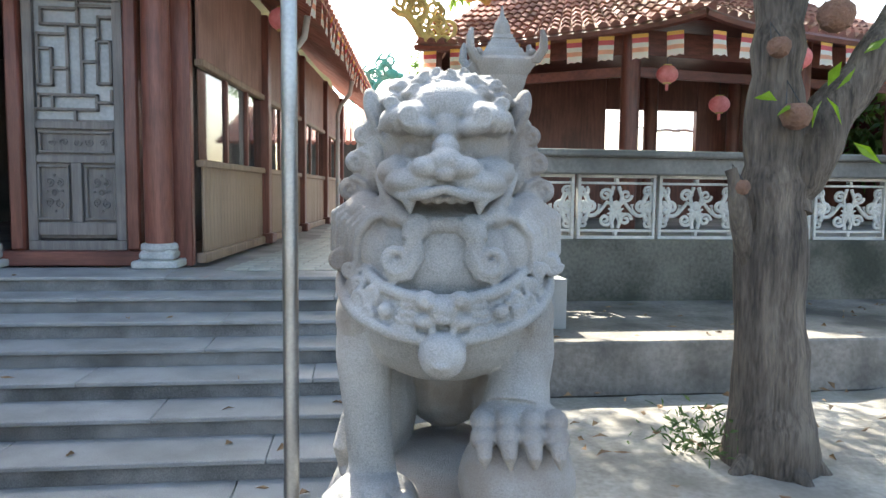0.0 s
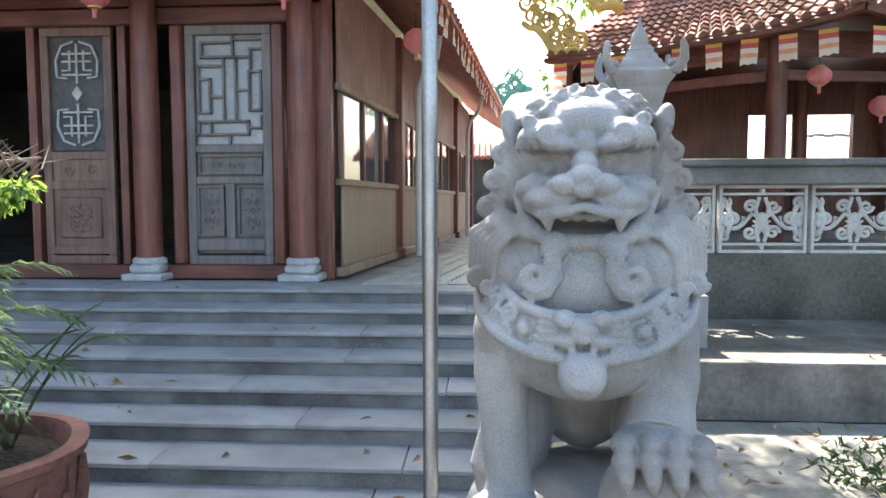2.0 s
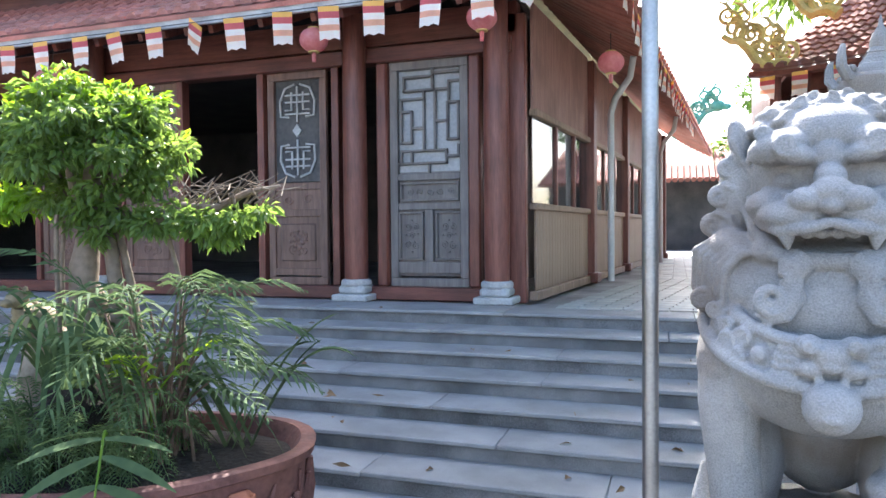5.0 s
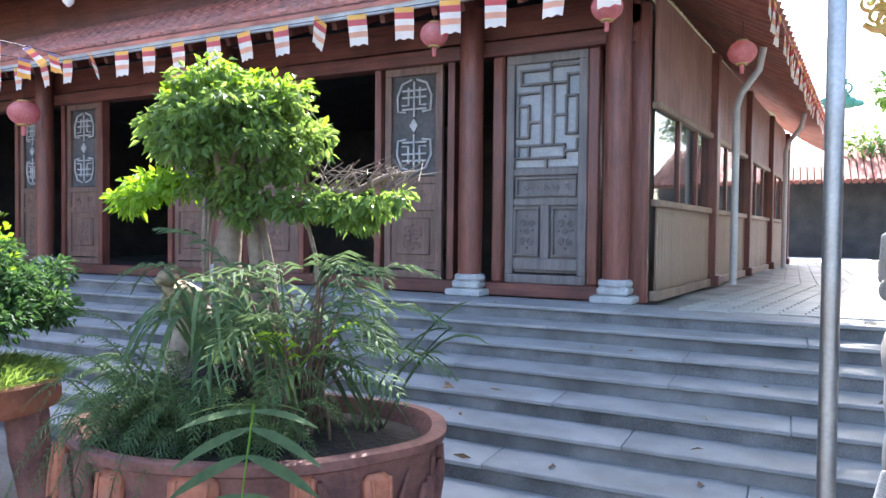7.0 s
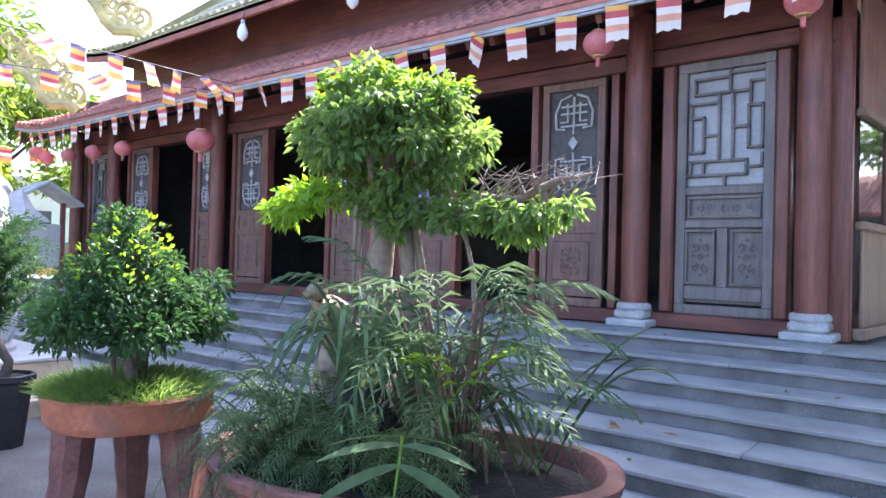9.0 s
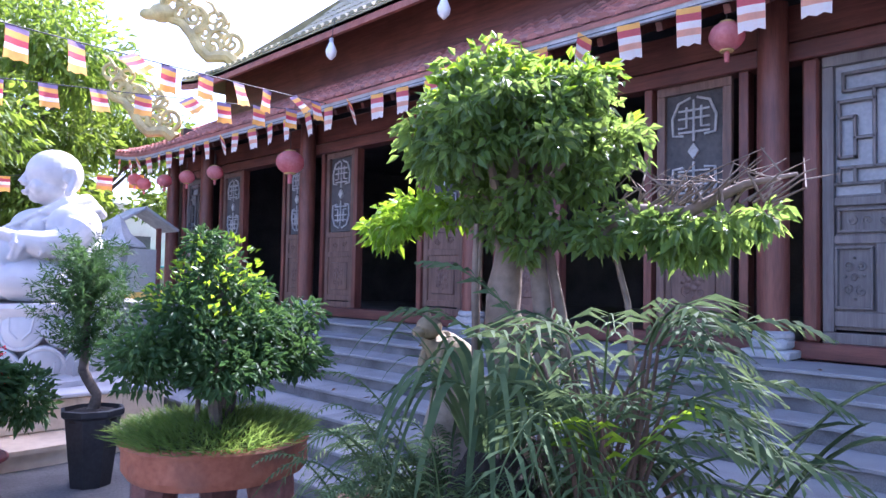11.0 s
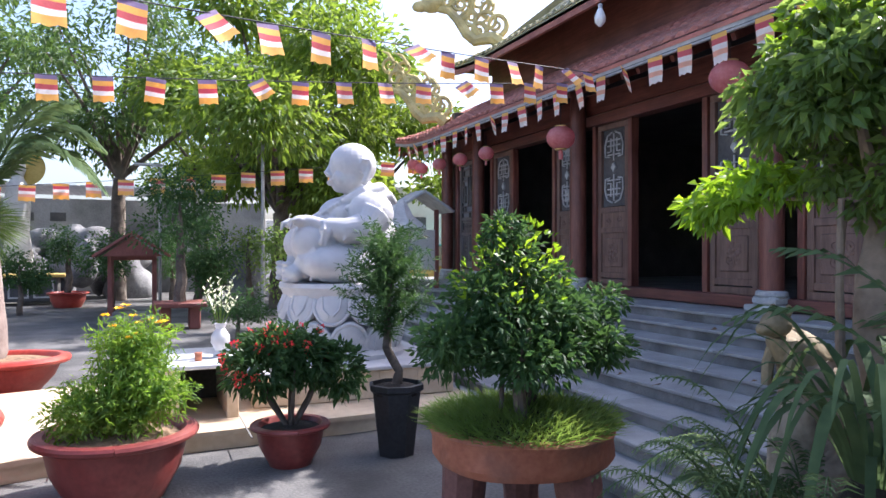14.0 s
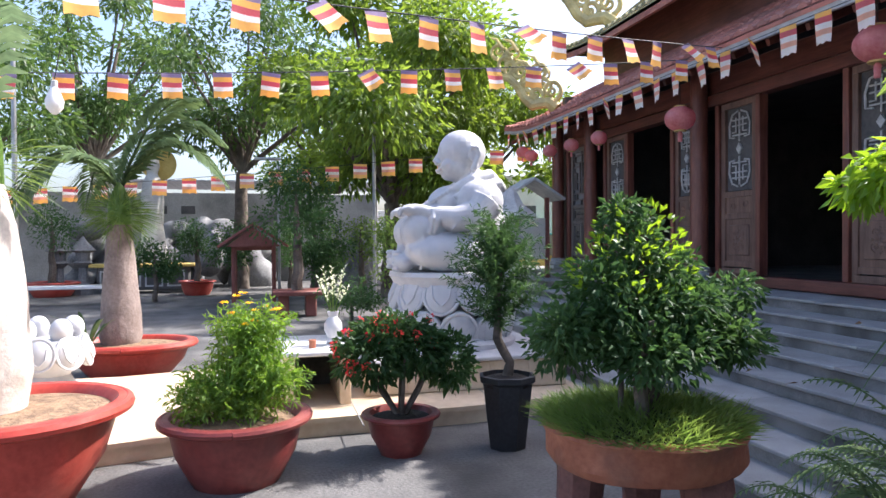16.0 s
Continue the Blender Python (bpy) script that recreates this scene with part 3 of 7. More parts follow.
def lattice_bay(x0, x1):
    """A fixed wall panel: red posts, an angular fret over frosted glass, a carved strip and two carved panels."""
    d = thing("lattice_panel", "brown wooden wall panel coloured greyer for haze, angular fretwork over frosted glass", "wall panel", "lattice panels of the hall", ((x0 + x1) / 2, FY, 1.1))
    h, full = 2.37, x1 - x0
    for sx in (-1, 1):
        part("post", Shape().box((sx * (full / 2 - 0.06), -0.02, h / 2), (0.13, 0.12, h), 0.02), WOOD, d, "dark red lacquered post")
    w = full - 0.27
    f = frame_bars(Shape(), -w / 2, w / 2, 0, h, 0.09, 0, 0.06)
    for z, t in ((0.2, 0.12), (0.845, 0.07), (1.155, 0.07)):
        f.box((0, 0, z), (w - 0.18, 0.052, t), 0.005)
    f.box((0, 0, 0.535), (0.09, 0.052, 0.55), 0.005)
    part("frame", f, HAZEWOOD, d)
    part("backing", Shape().box((0, 0.024, 0.66), (w - 0.16, 0.012, 1.1), 0.002), HAZEWOOD, d)
    part("pane", Shape().box((0, 0.03, 1.73), (w - 0.16, 0.008, 1.12), 0.001), FROST, d, "frosted grey glass")
    fr = Shape()
    a, top, tall = w / 2 - 0.09, 2.28, 1.09
    def bar(u0, v0, u1, v1):
        xa, xb, za, zb = -a + 2 * a * u0, -a + 2 * a * u1, top - tall * v0, top - tall * v1
        fr.box(((xa + xb) / 2, -0.002, (za + zb) / 2), (abs(xb - xa) + 0.026, 0.04, abs(zb - za) + 0.026), 0.004)
    for q in ((0.1, 0.07, 0.56, 0.07), (0.56, 0.0, 0.56, 0.2), (0.56, 0.04, 1.0, 0.04), (0.1, 0.07, 0.1, 0.2), (0.1, 0.2, 0.82, 0.2), (0.82, 0.13, 0.82, 0.3), (0.82, 0.13, 1.0, 0.13),
              (0.05, 0.28, 0.42, 0.28), (0.05, 0.28, 0.05, 0.7), (0.05, 0.7, 0.22, 0.7), (0.22, 0.4, 0.22, 0.7), (0.05, 0.4, 0.22, 0.4), (0.22, 0.56, 0.42, 0.56), (0.42, 0.2, 0.42, 0.78), (0.6, 0.2, 0.6, 0.78),
              (0.6, 0.5, 0.8, 0.5), (0.8, 0.33, 0.8, 0.68), (0.8, 0.33, 0.97, 0.33), (0.97, 0.33, 0.97, 0.68), (0.8, 0.68, 0.97, 0.68), (0.22, 0.78, 0.78, 0.78), (0.22, 0.78, 0.22, 0.9), (0.78, 0.78, 0.78, 0.9), (0.22, 0.9, 0.78, 0.9),
              (0.0, 0.9, 0.22, 0.9), (0.78, 0.84, 1.0, 0.84), (0.5, 0.9, 0.5, 1.0), (0.05, 0.78, 0.05, 0.9), (0.05, 0.78, 0.22, 0.78), (0.97, 0.74, 0.97, 0.84)):
        bar(*q)
    part("fretwork", fr, HAZEWOOD, d)
    for sx in (-1, 1):
        xm, hw = sx * (w / 4 - 0.01), w / 4 - 0.08
        cp_ = frame_bars(Shape(), xm - hw, xm + hw, 0.28, 0.79, 0.022, 0.0, 0.045)
        carved_relief(cp_, xm - hw + 0.025, xm + hw - 0.025, 0.31, 0.76, 0.01)
        part("carved_panel", cp_, HAZEWOOD, d)
    mp = frame_bars(Shape(), -w / 2 + 0.11, w / 2 - 0.11, 0.9, 1.1, 0.022, 0.0, 0.045)
    for q in (-0.26, -0.13, 0.0, 0.13, 0.26):
        mp.tube(spiral((q * w, 0.008, 1.0), 0.042, 1.3, "xz", q * 20, 12, 1 if q > 0 else -1), 0.007, 5)
    part("carved_strip", mp, HAZEWOOD, d)


lattice_bay(-3.12, -1.98)
lattice_bay(-15.22, -14.08)

# side wall of the hall: planks, windows and posts
SIDE = Matrix.Translation((-1.5, 6.95, 0)) @ Matrix.Rotation(radians(-5.5), 4, "Z")     # its y runs along the wall
for i in range(4):
    y = 2.75 * (i + 1)
    post = Shape().box((0, 0, 1.5), (0.2, 0.2, 3.0), 0.015).box((0, 0, 0.07), (0.3, 0.3, 0.14), 0.02)
    single("column", post, WOOD, "square red brown wooden post of the side wall", "column", "side posts", at=SIDE @ pose(0, y, P))
wall_side = thing("wall_side", "timber side wall of the hall with planks below and glazed windows", "wall", kind="structure")
wall_side.matrix_basis = SIDE
plank = Shape().box((0, 0, 0.42), (0.03, 0.118, 0.84), 0.008).mesh("plank", SIDEWOOD)
for b in range(4):
    y0 = 2.75 * b + (0.12 if b else 0.2)
    for i in range(21 if b else 20):
        part("plank", plank, SIDEWOOD, wall_side, at=pose(0.002 * float(rng.uniform(-1, 1)), y0 + 0.06 + 0.122 * i, P + 0.1))
    ya, yb = 2.75 * b + 0.1, 2.75 * b + 2.65
    ym, ln = (ya + yb) / 2, yb - ya
    part("rail", Shape().box((0.01, ym, P + 0.05), (0.1, ln, 0.1), 0.01).box((0.01, ym, P + 0.97), (0.09, ln, 0.07), 0.01).box((0.01, ym, P + 1.93), (0.09, ln, 0.07), 0.01), SIDEWOOD, wall_side)
    part("mullion", Shape().box((0, ya + ln * 0.36, P + 1.45), (0.05, 0.07, 0.9), 0.006).box((0, ya + ln * 0.7, P + 1.45), (0.05, 0.07, 0.9), 0.006), WOOD, wall_side)
    part("pane", Shape().box((-0.005, ym, P + 1.45), (0.006, ln, 0.9), 0.001), GLASS, wall_side)
    part("board", Shape().box((0, ym, P + 2.5), (0.03, ln, 1.08), 0.004), PINKWOOD, wall_side, "plain red brown plywood board")

# ---- hall roofs ----
def upturn(x, half, amount):
    d = max(0.0, abs(x - MID) - half)
    return amount * d * d


def roof_z(x, v, lower=True):
    """Height of a roof at x and at depth v past its eave."""
    if lower:
        return 3.92 + 0.44 * v + 0.10 * v * v + upturn(x, 6.0, 0.05) * max(0, 1 - v)
    return 5.47 + 0.5 * v + 0.06 * v * v + upturn(x, 5.0, 0.05) * max(0, 1 - v / 2)


def tile_row(s, x, y0, depth, lower, n, wid):
    """One course of barrel tiles from eave to top."""
    for j in range(n):
        va, vb = depth * j / n, depth * (j + 1.12) / n
        a, b = (x, y0 + va, roof_z(x, va, lower) + 0.012), (x, y0 + vb, roof_z(x, vb, lower) - 0.004)
        vs, k = [], 5
        for (px_, py, pz), rr in ((a, wid * 0.5), (b, wid * 0.42)):
            for i in range(k + 1):
                t = math.pi * i / k
                vs.append((px_ + rr * math.cos(t), py, pz + rr * 0.75 * math.sin(t)))
        fs = [(i, i + 1, k + 2 + i, k + 1 + i) for i in range(k)] + [tuple(range(k + 1))[::-1]]
        s.add(vs, fs)


def slope(s, x0, x1, y0, depth, lower, n=24, m=8, thick=0.05):
    vs = []
    for off in (0, -thick):
        for j in range(m + 1):
            for i in range(n + 1):
                x, v = x0 + (x1 - x0) * i / n, depth * j / m
                vs.append((x, y0 + v, roof_z(x, v, lower) - 0.01 + off))
    q, o = n + 1, (n + 1) * (m + 1)
    fs = [(j * q + i, j * q + i + 1, (j + 1) * q + i + 1, (j + 1) * q + i) for j in range(m) for i in range(n)]
    fs += [tuple(x + o for x in f[::-1]) for f in fs]
    fs += [(i, o + i, o + i + 1, i + 1) for i in range(n)]
    s.add(vs, fs)


lower_roof = thing("roof", "red clay barrel tile skirt roof of the temple hall", "roof", kind="structure")
EY = 5.92
sh = Shape()
slope(sh, -16.6, -0.6, EY, 1.5, True)
part("bed", sh, TILE_RED, lower_roof)
far = Shape()
for i in range(80):
    x = -16.5 + 0.2 * i
    tile_row(far, x, EY, 1.45, True, 6, 0.15)
tagged(part("tile_field", far, TILE_RED, lower_roof), "rows of red barrel tiles", "", "", "stuff")
fas = Shape()
for i in range(24):
    xa, xb = -16.6 + 16.0 * i / 24, -16.6 + 16.0 * (i + 1) / 24
    za, zb = roof_z(xa, 0) - 0.03, roof_z(xb, 0) - 0.03
    fas.add([(xa, EY + 0.01, za), (xb, EY + 0.01, zb), (xb, EY + 0.01, zb - 0.1), (xa, EY + 0.01, za - 0.1), (xa, EY + 0.05, za), (xb, EY + 0.05, zb), (xb, EY + 0.05, zb - 0.1), (xa, EY + 0.05, za - 0.1)],
            [(0, 1, 2, 3), (7, 6, 5, 4), (3, 2, 6, 7), (4, 5, 1, 0)])
part("fascia", fas, CARVE, lower_roof, "pale grey wavy drip edge")
raf = Shape()
for i in range(54):
    x = -16.4 + 0.295 * i
    raf.box((x, EY + 0.62, 3.98), (0.06, 1.1, 0.08), 0.004, Matrix.Translation((x, EY + 0.6, 3.98)) @ Matrix.Rotation(radians(24), 4, "X") @ Matrix.Translation((-x, -EY - 0.6, -3.98)))
part("rafters", raf, WOODX, lower_roof, "dark red rafters under the eave")

# side skirt roof, its eave running back past the side wall
side_roof = thing("roof", "red clay tile skirt roof along the side of the hall", "roof", kind="structure")
sr = Shape()
SX, LEN = -0.62, 17.0
def sz(v, y):
    return 3.92 + 0.46 * v + 0.10 * v * v + (0.35 * max(0.0, 1 - (y - EY) / 2.2) ** 2) * max(0, 1 - v)
nn = 40
vs = []
for off in (0, -0.05):
    for j in range(6):
        for i in range(nn + 1):
            y, v = EY + LEN * i / nn, 1.5 * j / 5
            vs.append((SX + 0.09 * (y - EY) - v, y, sz(v, y) + off))
q, o = nn + 1, (nn + 1) * 6
fs = [(j * q + i, j * q + i + 1, (j + 1) * q + i + 1, (j + 1) * q + i) for j in range(5) for i in range(nn)]
fs += [tuple(x + o for x in f[::-1]) for f in fs] + [(i, o + i, o + i + 1, i + 1) for i in range(nn)]
sr.add(vs, fs)
part("bed", sr, TILE_RED, side_roof)
st = Shape()
for i in range(70):
    y = EY + 0.1 + 0.24 * i
    pts = [(SX + 0.09 * (y - EY) - v, y, sz(v, y) + 0.02) for v in (0, 0.4, 0.8, 1.2, 1.5)]
    st.tube(pts, 0.075, 8)
tagged(part("tile_field", st, TILE_RED, side_roof), "rows of red barrel tiles", "", "", "stuff")

# clerestory wall and upper roof
single("wall_upper", Shape().box((MID, 8.0, 5.1), (12.6, 0.9, 1.3), 0.01), WOODX, "dark red timber wall between the two roofs", "wall", kind="structure")
upper_roof = thing("roof", "mossy yellow green tile upper roof of the temple hall", "roof", kind="structure")
ur = Shape()
UY = 6.75
slope(ur, -15.3, -1.9, UY, 4.5, False, 24, 8, 0.09)
part("bed", ur, TILE_MOSS, upper_roof)
ut = Shape()
for i in range(62):
    tile_row(ut, -15.2 + 0.215 * i, UY, 4.4, False, 9, 0.16)
tagged(part("tile_field", ut, TILE_MOSS, upper_roof), "rows of mossy yellow green tiles", "", "", "stuff")
ub = Shape()
for i in range(30):
    xa, xb = -15.3 + 13.4 * i / 30, -15.3 + 13.4 * (i + 1) / 30
    za, zb = roof_z(xa, 0, False) - 0.04, roof_z(xb, 0, False) - 0.04
    ub.add([(xa, UY, za), (xb, UY, zb), (xb, UY, zb - 0.16), (xa, UY, za - 0.16), (xa, UY + 0.06, za), (xb, UY + 0.06, zb), (xb, UY + 0.06, zb - 0.16), (xa, UY + 0.06, za - 0.16)],
           [(0, 1, 2, 3), (7, 6, 5, 4), (3, 2, 6, 7), (4, 5, 1, 0), (0, 3, 7, 4), (1, 5, 6, 2)])
part("fascia", ub, TILE_RED, upper_roof, "red brown drip edge")
back = Shape()
back.add([(-15.3, 11.2, 8.95), (-1.9, 11.2, 8.95), (-0.6, 20, 4.2), (-16.6, 20, 4.2)], [(0, 1, 2, 3)])
back.add([(-15.3, 11.2, 8.9), (-15.3, 7.0, 5.5), (-15.3, 16, 5.5)], [(0, 1, 2)])
back.add([(-1.9, 11.2, 8.9), (-1.9, 7.0, 5.5), (-1.9, 16, 5.5)], [(0, 2, 1)])
part("back_slope", back, TILE_MOSS, upper_roof)
ridge = Shape().box((MID, 11.2, 9.05), (13.6, 0.35, 0.55), 0.05)
part("ridge", ridge, GILT, upper_roof, "pale gilded ridge")

# ---- beside the steps: lion, pole, tree, neighbouring pavilion ----
def remeshed(ob, voxel, smooth=2):
    md = ob.modifiers.new("fuse", "REMESH")
    md.mode, md.voxel_size, md.use_smooth_shade = "VOXEL", voxel, True
    if smooth:
        sm = ob.modifiers.new("soften", "SMOOTH")
        sm.iterations, sm.factor = smooth, 0.4
    return ob


def lion():
    """A seated guardian lion that faces -y, 1.35 m high, one paw on a ball."""
    s = Shape()
    b = lambda x, y, z, rx, ry, rz, rot=None: s.ball((x, y, z), (rx, ry, rz), 20, 14, rot)
    # body, haunches, shoulders and breast
    b(0, 0.5, 0.42, 0.25, 0.22, 0.44)
    b(0, 0.3, 0.6, 0.26, 0.3, 0.26)
    b(0, 0.1, 0.62, 0.27, 0.27, 0.3)
    b(0, 0.0, 0.52, 0.29, 0.27, 0.2)
    b(0, -0.02, 0.72, 0.275, 0.25, 0.19)
    b(0, -0.02, 0.78, 0.27, 0.235, 0.13)
    for sx in (-1, 1):
        b(sx * 0.24, 0.4, 0.12, 0.13, 0.26, 0.26)
        b(sx * 0.29, 0.16, -0.04, 0.09, 0.16, 0.06)
        s.tube([(sx * 0.33, 0.1, -0.03), (sx * 0.35, 0.05, 0.06), (sx * 0.34, 0.1, 0.16)], [0.04, 0.035, 0.02], 10)
        b(sx * 0.28, 0.02, 0.53, 0.085, 0.16, 0.135)
    # straight fore leg, and the one bent on the ball
    s.tube([(-0.255, -0.02, 0.55), (-0.262, -0.05, 0.4), (-0.25, -0.06, 0.22), (-0.233, -0.075, 0.06), (-0.23, -0.09, -0.06)], [0.1, 0.092, 0.078, 0.076, 0.1], 20)
    b(-0.222, -0.14, -0.04, 0.145, 0.14, 0.085)
    for q in (-1.5, -0.5, 0.5, 1.5):
        x = -0.222 + q * 0.074
        b(x, -0.235, -0.025, 0.042, 0.07, 0.05)
        b(x, -0.285, -0.06, 0.038, 0.045, 0.042)
        s.tube([(x, -0.315, -0.065), (x, -0.345, -0.095)], [0.026, 0.006], 8)
    s.tube([(0.255, -0.02, 0.55), (0.262, -0.05, 0.42), (0.245, -0.08, 0.34), (0.232, -0.13, 0.26)], [0.1, 0.098, 0.098, 0.11], 20)
    b(0.232, -0.17, 0.25, 0.135, 0.1, 0.055)
    for q in (-1.5, -0.5, 0.5, 1.5):
        x = 0.232 + q * 0.073
        b(x, -0.235, 0.262 - 0.006 * abs(q), 0.04, 0.06, 0.036)
        b(x, -0.282, 0.225 - 0.006 * abs(q), 0.039, 0.046, 0.042)
        s.tube([(x, -0.312, 0.21), (x + 0.004, -0.335, 0.175), (x + 0.006, -0.335, 0.14)], [0.03, 0.022, 0.003], 10)
    s.ball((0.235, -0.17, 0.045), 0.185, 28, 18)
    b(0, 0.25, -0.07, 0.34, 0.42, 0.06)
    # broad collar: a sloping band between two rims, with raised clouds, discs and waves
    def rim(th, top, out=0.0):
        c_, s_ = math.cos(th), math.sin(th)
        if top:
            return Vector(((0.25 + out) * s_, -0.08 - (0.24 + out) * c_, 0.632 + 0.1 * (1 - c_)))
        return Vector(((0.33 + out) * s_, -0.05 - (0.28 + out) * c_, 0.518 + 0.15 * (1 - c_)))
    n = 40
    ths = [radians(-98 + 196 * i / n) for i in range(n + 1)]
    vs = []
    for th in ths:
        a, d = rim(th, True), rim(th, False)
        vs += [a, d, d * 0.8 + Vector((0, 0, 0.12)), a * 0.8 + Vector((0, 0, 0.13))]
    fs = [(4 * i + j, 4 * i + (j + 1) % 4, 4 * i + 4 + (j + 1) % 4, 4 * i + 4 + j) for i in range(n) for j in range(4)]
    s.add(vs, fs + [(3, 2, 1, 0), (4 * n, 4 * n + 1, 4 * n + 2, 4 * n + 3)])
    s.tube([rim(th, True, 0.004) for th in ths], 0.019, 10)
    s.tube([rim(th, False, 0.004) for th in ths], 0.02, 10)
    def band(deg, f, out=0.01):
        th = radians(deg)
        return rim(th, True, out).lerp(rim(th, False, out), f)
    for sx in (-1, 1):
        c = band(sx * 34, 0.5)
        b(c.x, c.y, c.z, 0.024, 0.022, 0.024)
        for f in (0.22, 0.42, 0.62, 0.82):
            s.tube([band(sx * (13 + k * 2.0), f + 0.035 * math.sin(k * 1.6)) for k in range(8)], 0.008, 6)
        for deg, f, r in ((47, 0.35, 0.03), (54, 0.62, 0.034), (62, 0.34, 0.032), (70, 0.6, 0.03), (44, 0.72, 0.022)):
            c = band(sx * deg, f, 0.012)
            sp = spiral((0, 0, 0), r, 1.4, "xz", deg, 14, sx)
            turn_ = Matrix.Rotation(radians(sx * deg * 0.8), 4, "Z")
            s.tube([c + turn_ @ Vector(p) for p in sp], 0.0105, 6)
    # clasp and bell
    for sx in (-1, 1):
        b(sx * 0.05, -0.335, 0.635, 0.034, 0.034, 0.028)
        s.tube(spiral((sx * 0.05, -0.372, 0.637), 0.02, 1.2, "xz", 0, 10, sx), 0.007, 6)
        b(sx * 0.048, -0.34, 0.575, 0.036, 0.026, 0.022)
        s.tube([(sx * 0.03, -0.345, 0.575), (sx * 0.03, -0.352, 0.53)], 0.011, 8)
    b(0, -0.345, 0.61, 0.045, 0.035, 0.034)
    b(0, -0.36, 0.585, 0.024, 0.022, 0.018)
    s.ball((0, -0.35, 0.48), 0.069, 22, 16)
    b(0.0, -0.415, 0.462, 0.024, 0.012, 0.014)
    # head: skull, forehead, heavy curled brows, deep eyes
    b(0, 0.05, 1.1, 0.225, 0.23, 0.225)
    b(0, -0.06, 1.2, 0.13, 0.155, 0.09)
    b(0, 0.01, 1.05, 0.208, 0.15, 0.15)
    b(0, 0.0, 1.02, 0.205, 0.19, 0.13)
    for sx in (-1, 1):
        b(sx * 0.118, -0.125, 1.165, 0.092, 0.115, 0.052, Matrix.Rotation(radians(sx * 10), 4, "Y"))
        b(sx * 0.085, -0.2, 1.138, 0.055, 0.05, 0.03, Matrix.Rotation(radians(-sx * 14), 4, "Y"))
        s.tube(spiral((sx * 0.105, -0.24, 1.163), 0.03, 1.5, "xz", -math.pi / 2, 16, sx), 0.01, 7)
        s.tube(spiral((sx * 0.168, -0.185, 1.2), 0.026, 1.4, "xz", -math.pi / 2, 14, -sx), 0.01, 7)
        for k in range(4):
            s.tube([(sx * (0.14 + 0.018 * k), -0.225 + 0.02 * k, 1.17 - 0.004 * k), (sx * (0.15 + 0.018 * k), -0.215 + 0.022 * k, 1.14 - 0.003 * k), (sx * (0.145 + 0.02 * k), -0.2 + 0.022 * k, 1.118)], [0.008, 0.009, 0.005], 6)
        b(sx * 0.097, -0.13, 1.065, 0.042, 0.038, 0.032)
        s.tube([(sx * 0.045, -0.19, 1.045), (sx * 0.1, -0.2, 1.025), (sx * 0.165, -0.15, 1.045)], [0.012, 0.016, 0.012], 8)
        # muzzle, wide nose wings and the lip that runs up the cheek
        b(sx * 0.082, -0.195, 0.968, 0.1, 0.118, 0.05)
        b(sx * 0.14, -0.13, 1.0, 0.075, 0.1, 0.05)
        b(sx * 0.058, -0.285, 1.01, 0.044, 0.05, 0.034)
        s.tube([(sx * 0.1, -0.262, 1.03), (sx * 0.108, -0.272, 1.0), (sx * 0.085, -0.3, 0.975)], [0.006, 0.01, 0.006], 6)
        s.tube([(sx * 0.002, -0.315, 0.95), (sx * 0.06, -0.312, 0.934), (sx * 0.12, -0.27, 0.928), (sx * 0.162, -0.2, 0.948), (sx * 0.195, -0.12, 0.99), (sx * 0.205, -0.08, 1.03)], [0.014, 0.017, 0.018, 0.018, 0.016, 0.01], 10)
        s.tube([(sx * 0.1, -0.262, 0.935), (sx * 0.103, -0.275, 0.905), (sx * 0.1, -0.272, 0.876)], [0.024, 0.018, 0.004], 10)
        for q in (0.02, 0.055):
            b(sx * q, -0.25, 0.922, 0.018, 0.016, 0.016)
        # jaw, chin lobes and the beard curling outward
        s.tube([(0, -0.235, 0.846), (sx * 0.07, -0.24, 0.846), (sx * 0.122, -0.218, 0.858), (sx * 0.18, -0.13, 0.92), (sx * 0.218, -0.05, 1.0)], [0.026, 0.028, 0.026, 0.022, 0.016], 10)
        s.tube([(sx * 0.062, -0.232, 0.85), (sx * 0.088, -0.25, 0.825), (sx * 0.1, -0.262, 0.795)], [0.042, 0.042, 0.03], 12)
        b(sx * 0.15, -0.12, 0.87, 0.05, 0.1, 0.05)
        s.tube([(sx * 0.1, -0.262, 0.8), (sx * 0.085, -0.268, 0.765)] + spiral((sx * 0.137, -0.278, 0.745), 0.046, 1.5, "xz", math.pi * 1.05 if sx > 0 else -math.pi * 0.05, 20, sx), [0.026, 0.024] + [0.02 - 0.0005 * i for i in range(21)], 8)
        s.tube([(sx * 0.075, -0.268, 0.8), (sx * 0.07, -0.27, 0.745), (sx * 0.1, -0.28, 0.695), (sx * 0.145, -0.275, 0.683), (sx * 0.182, -0.258, 0.7)], [0.014, 0.014, 0.013, 0.011, 0.005], 8)
        # ears and the rolled curls behind the cheek
        b(sx * 0.232, 0.06, 1.03, 0.075, 0.12, 0.18)
        b(sx * 0.26, 0.05, 0.9, 0.07, 0.12, 0.12)
        b(sx * 0.238, -0.01, 1.205, 0.032, 0.05, 0.07, Matrix.Rotation(radians(sx * 14), 4, "Y"))
        s.tube([(sx * 0.228, -0.05, 1.15), (sx * 0.252, -0.055, 1.2), (sx * 0.252, -0.035, 1.262)], [0.014, 0.015, 0.006], 8)
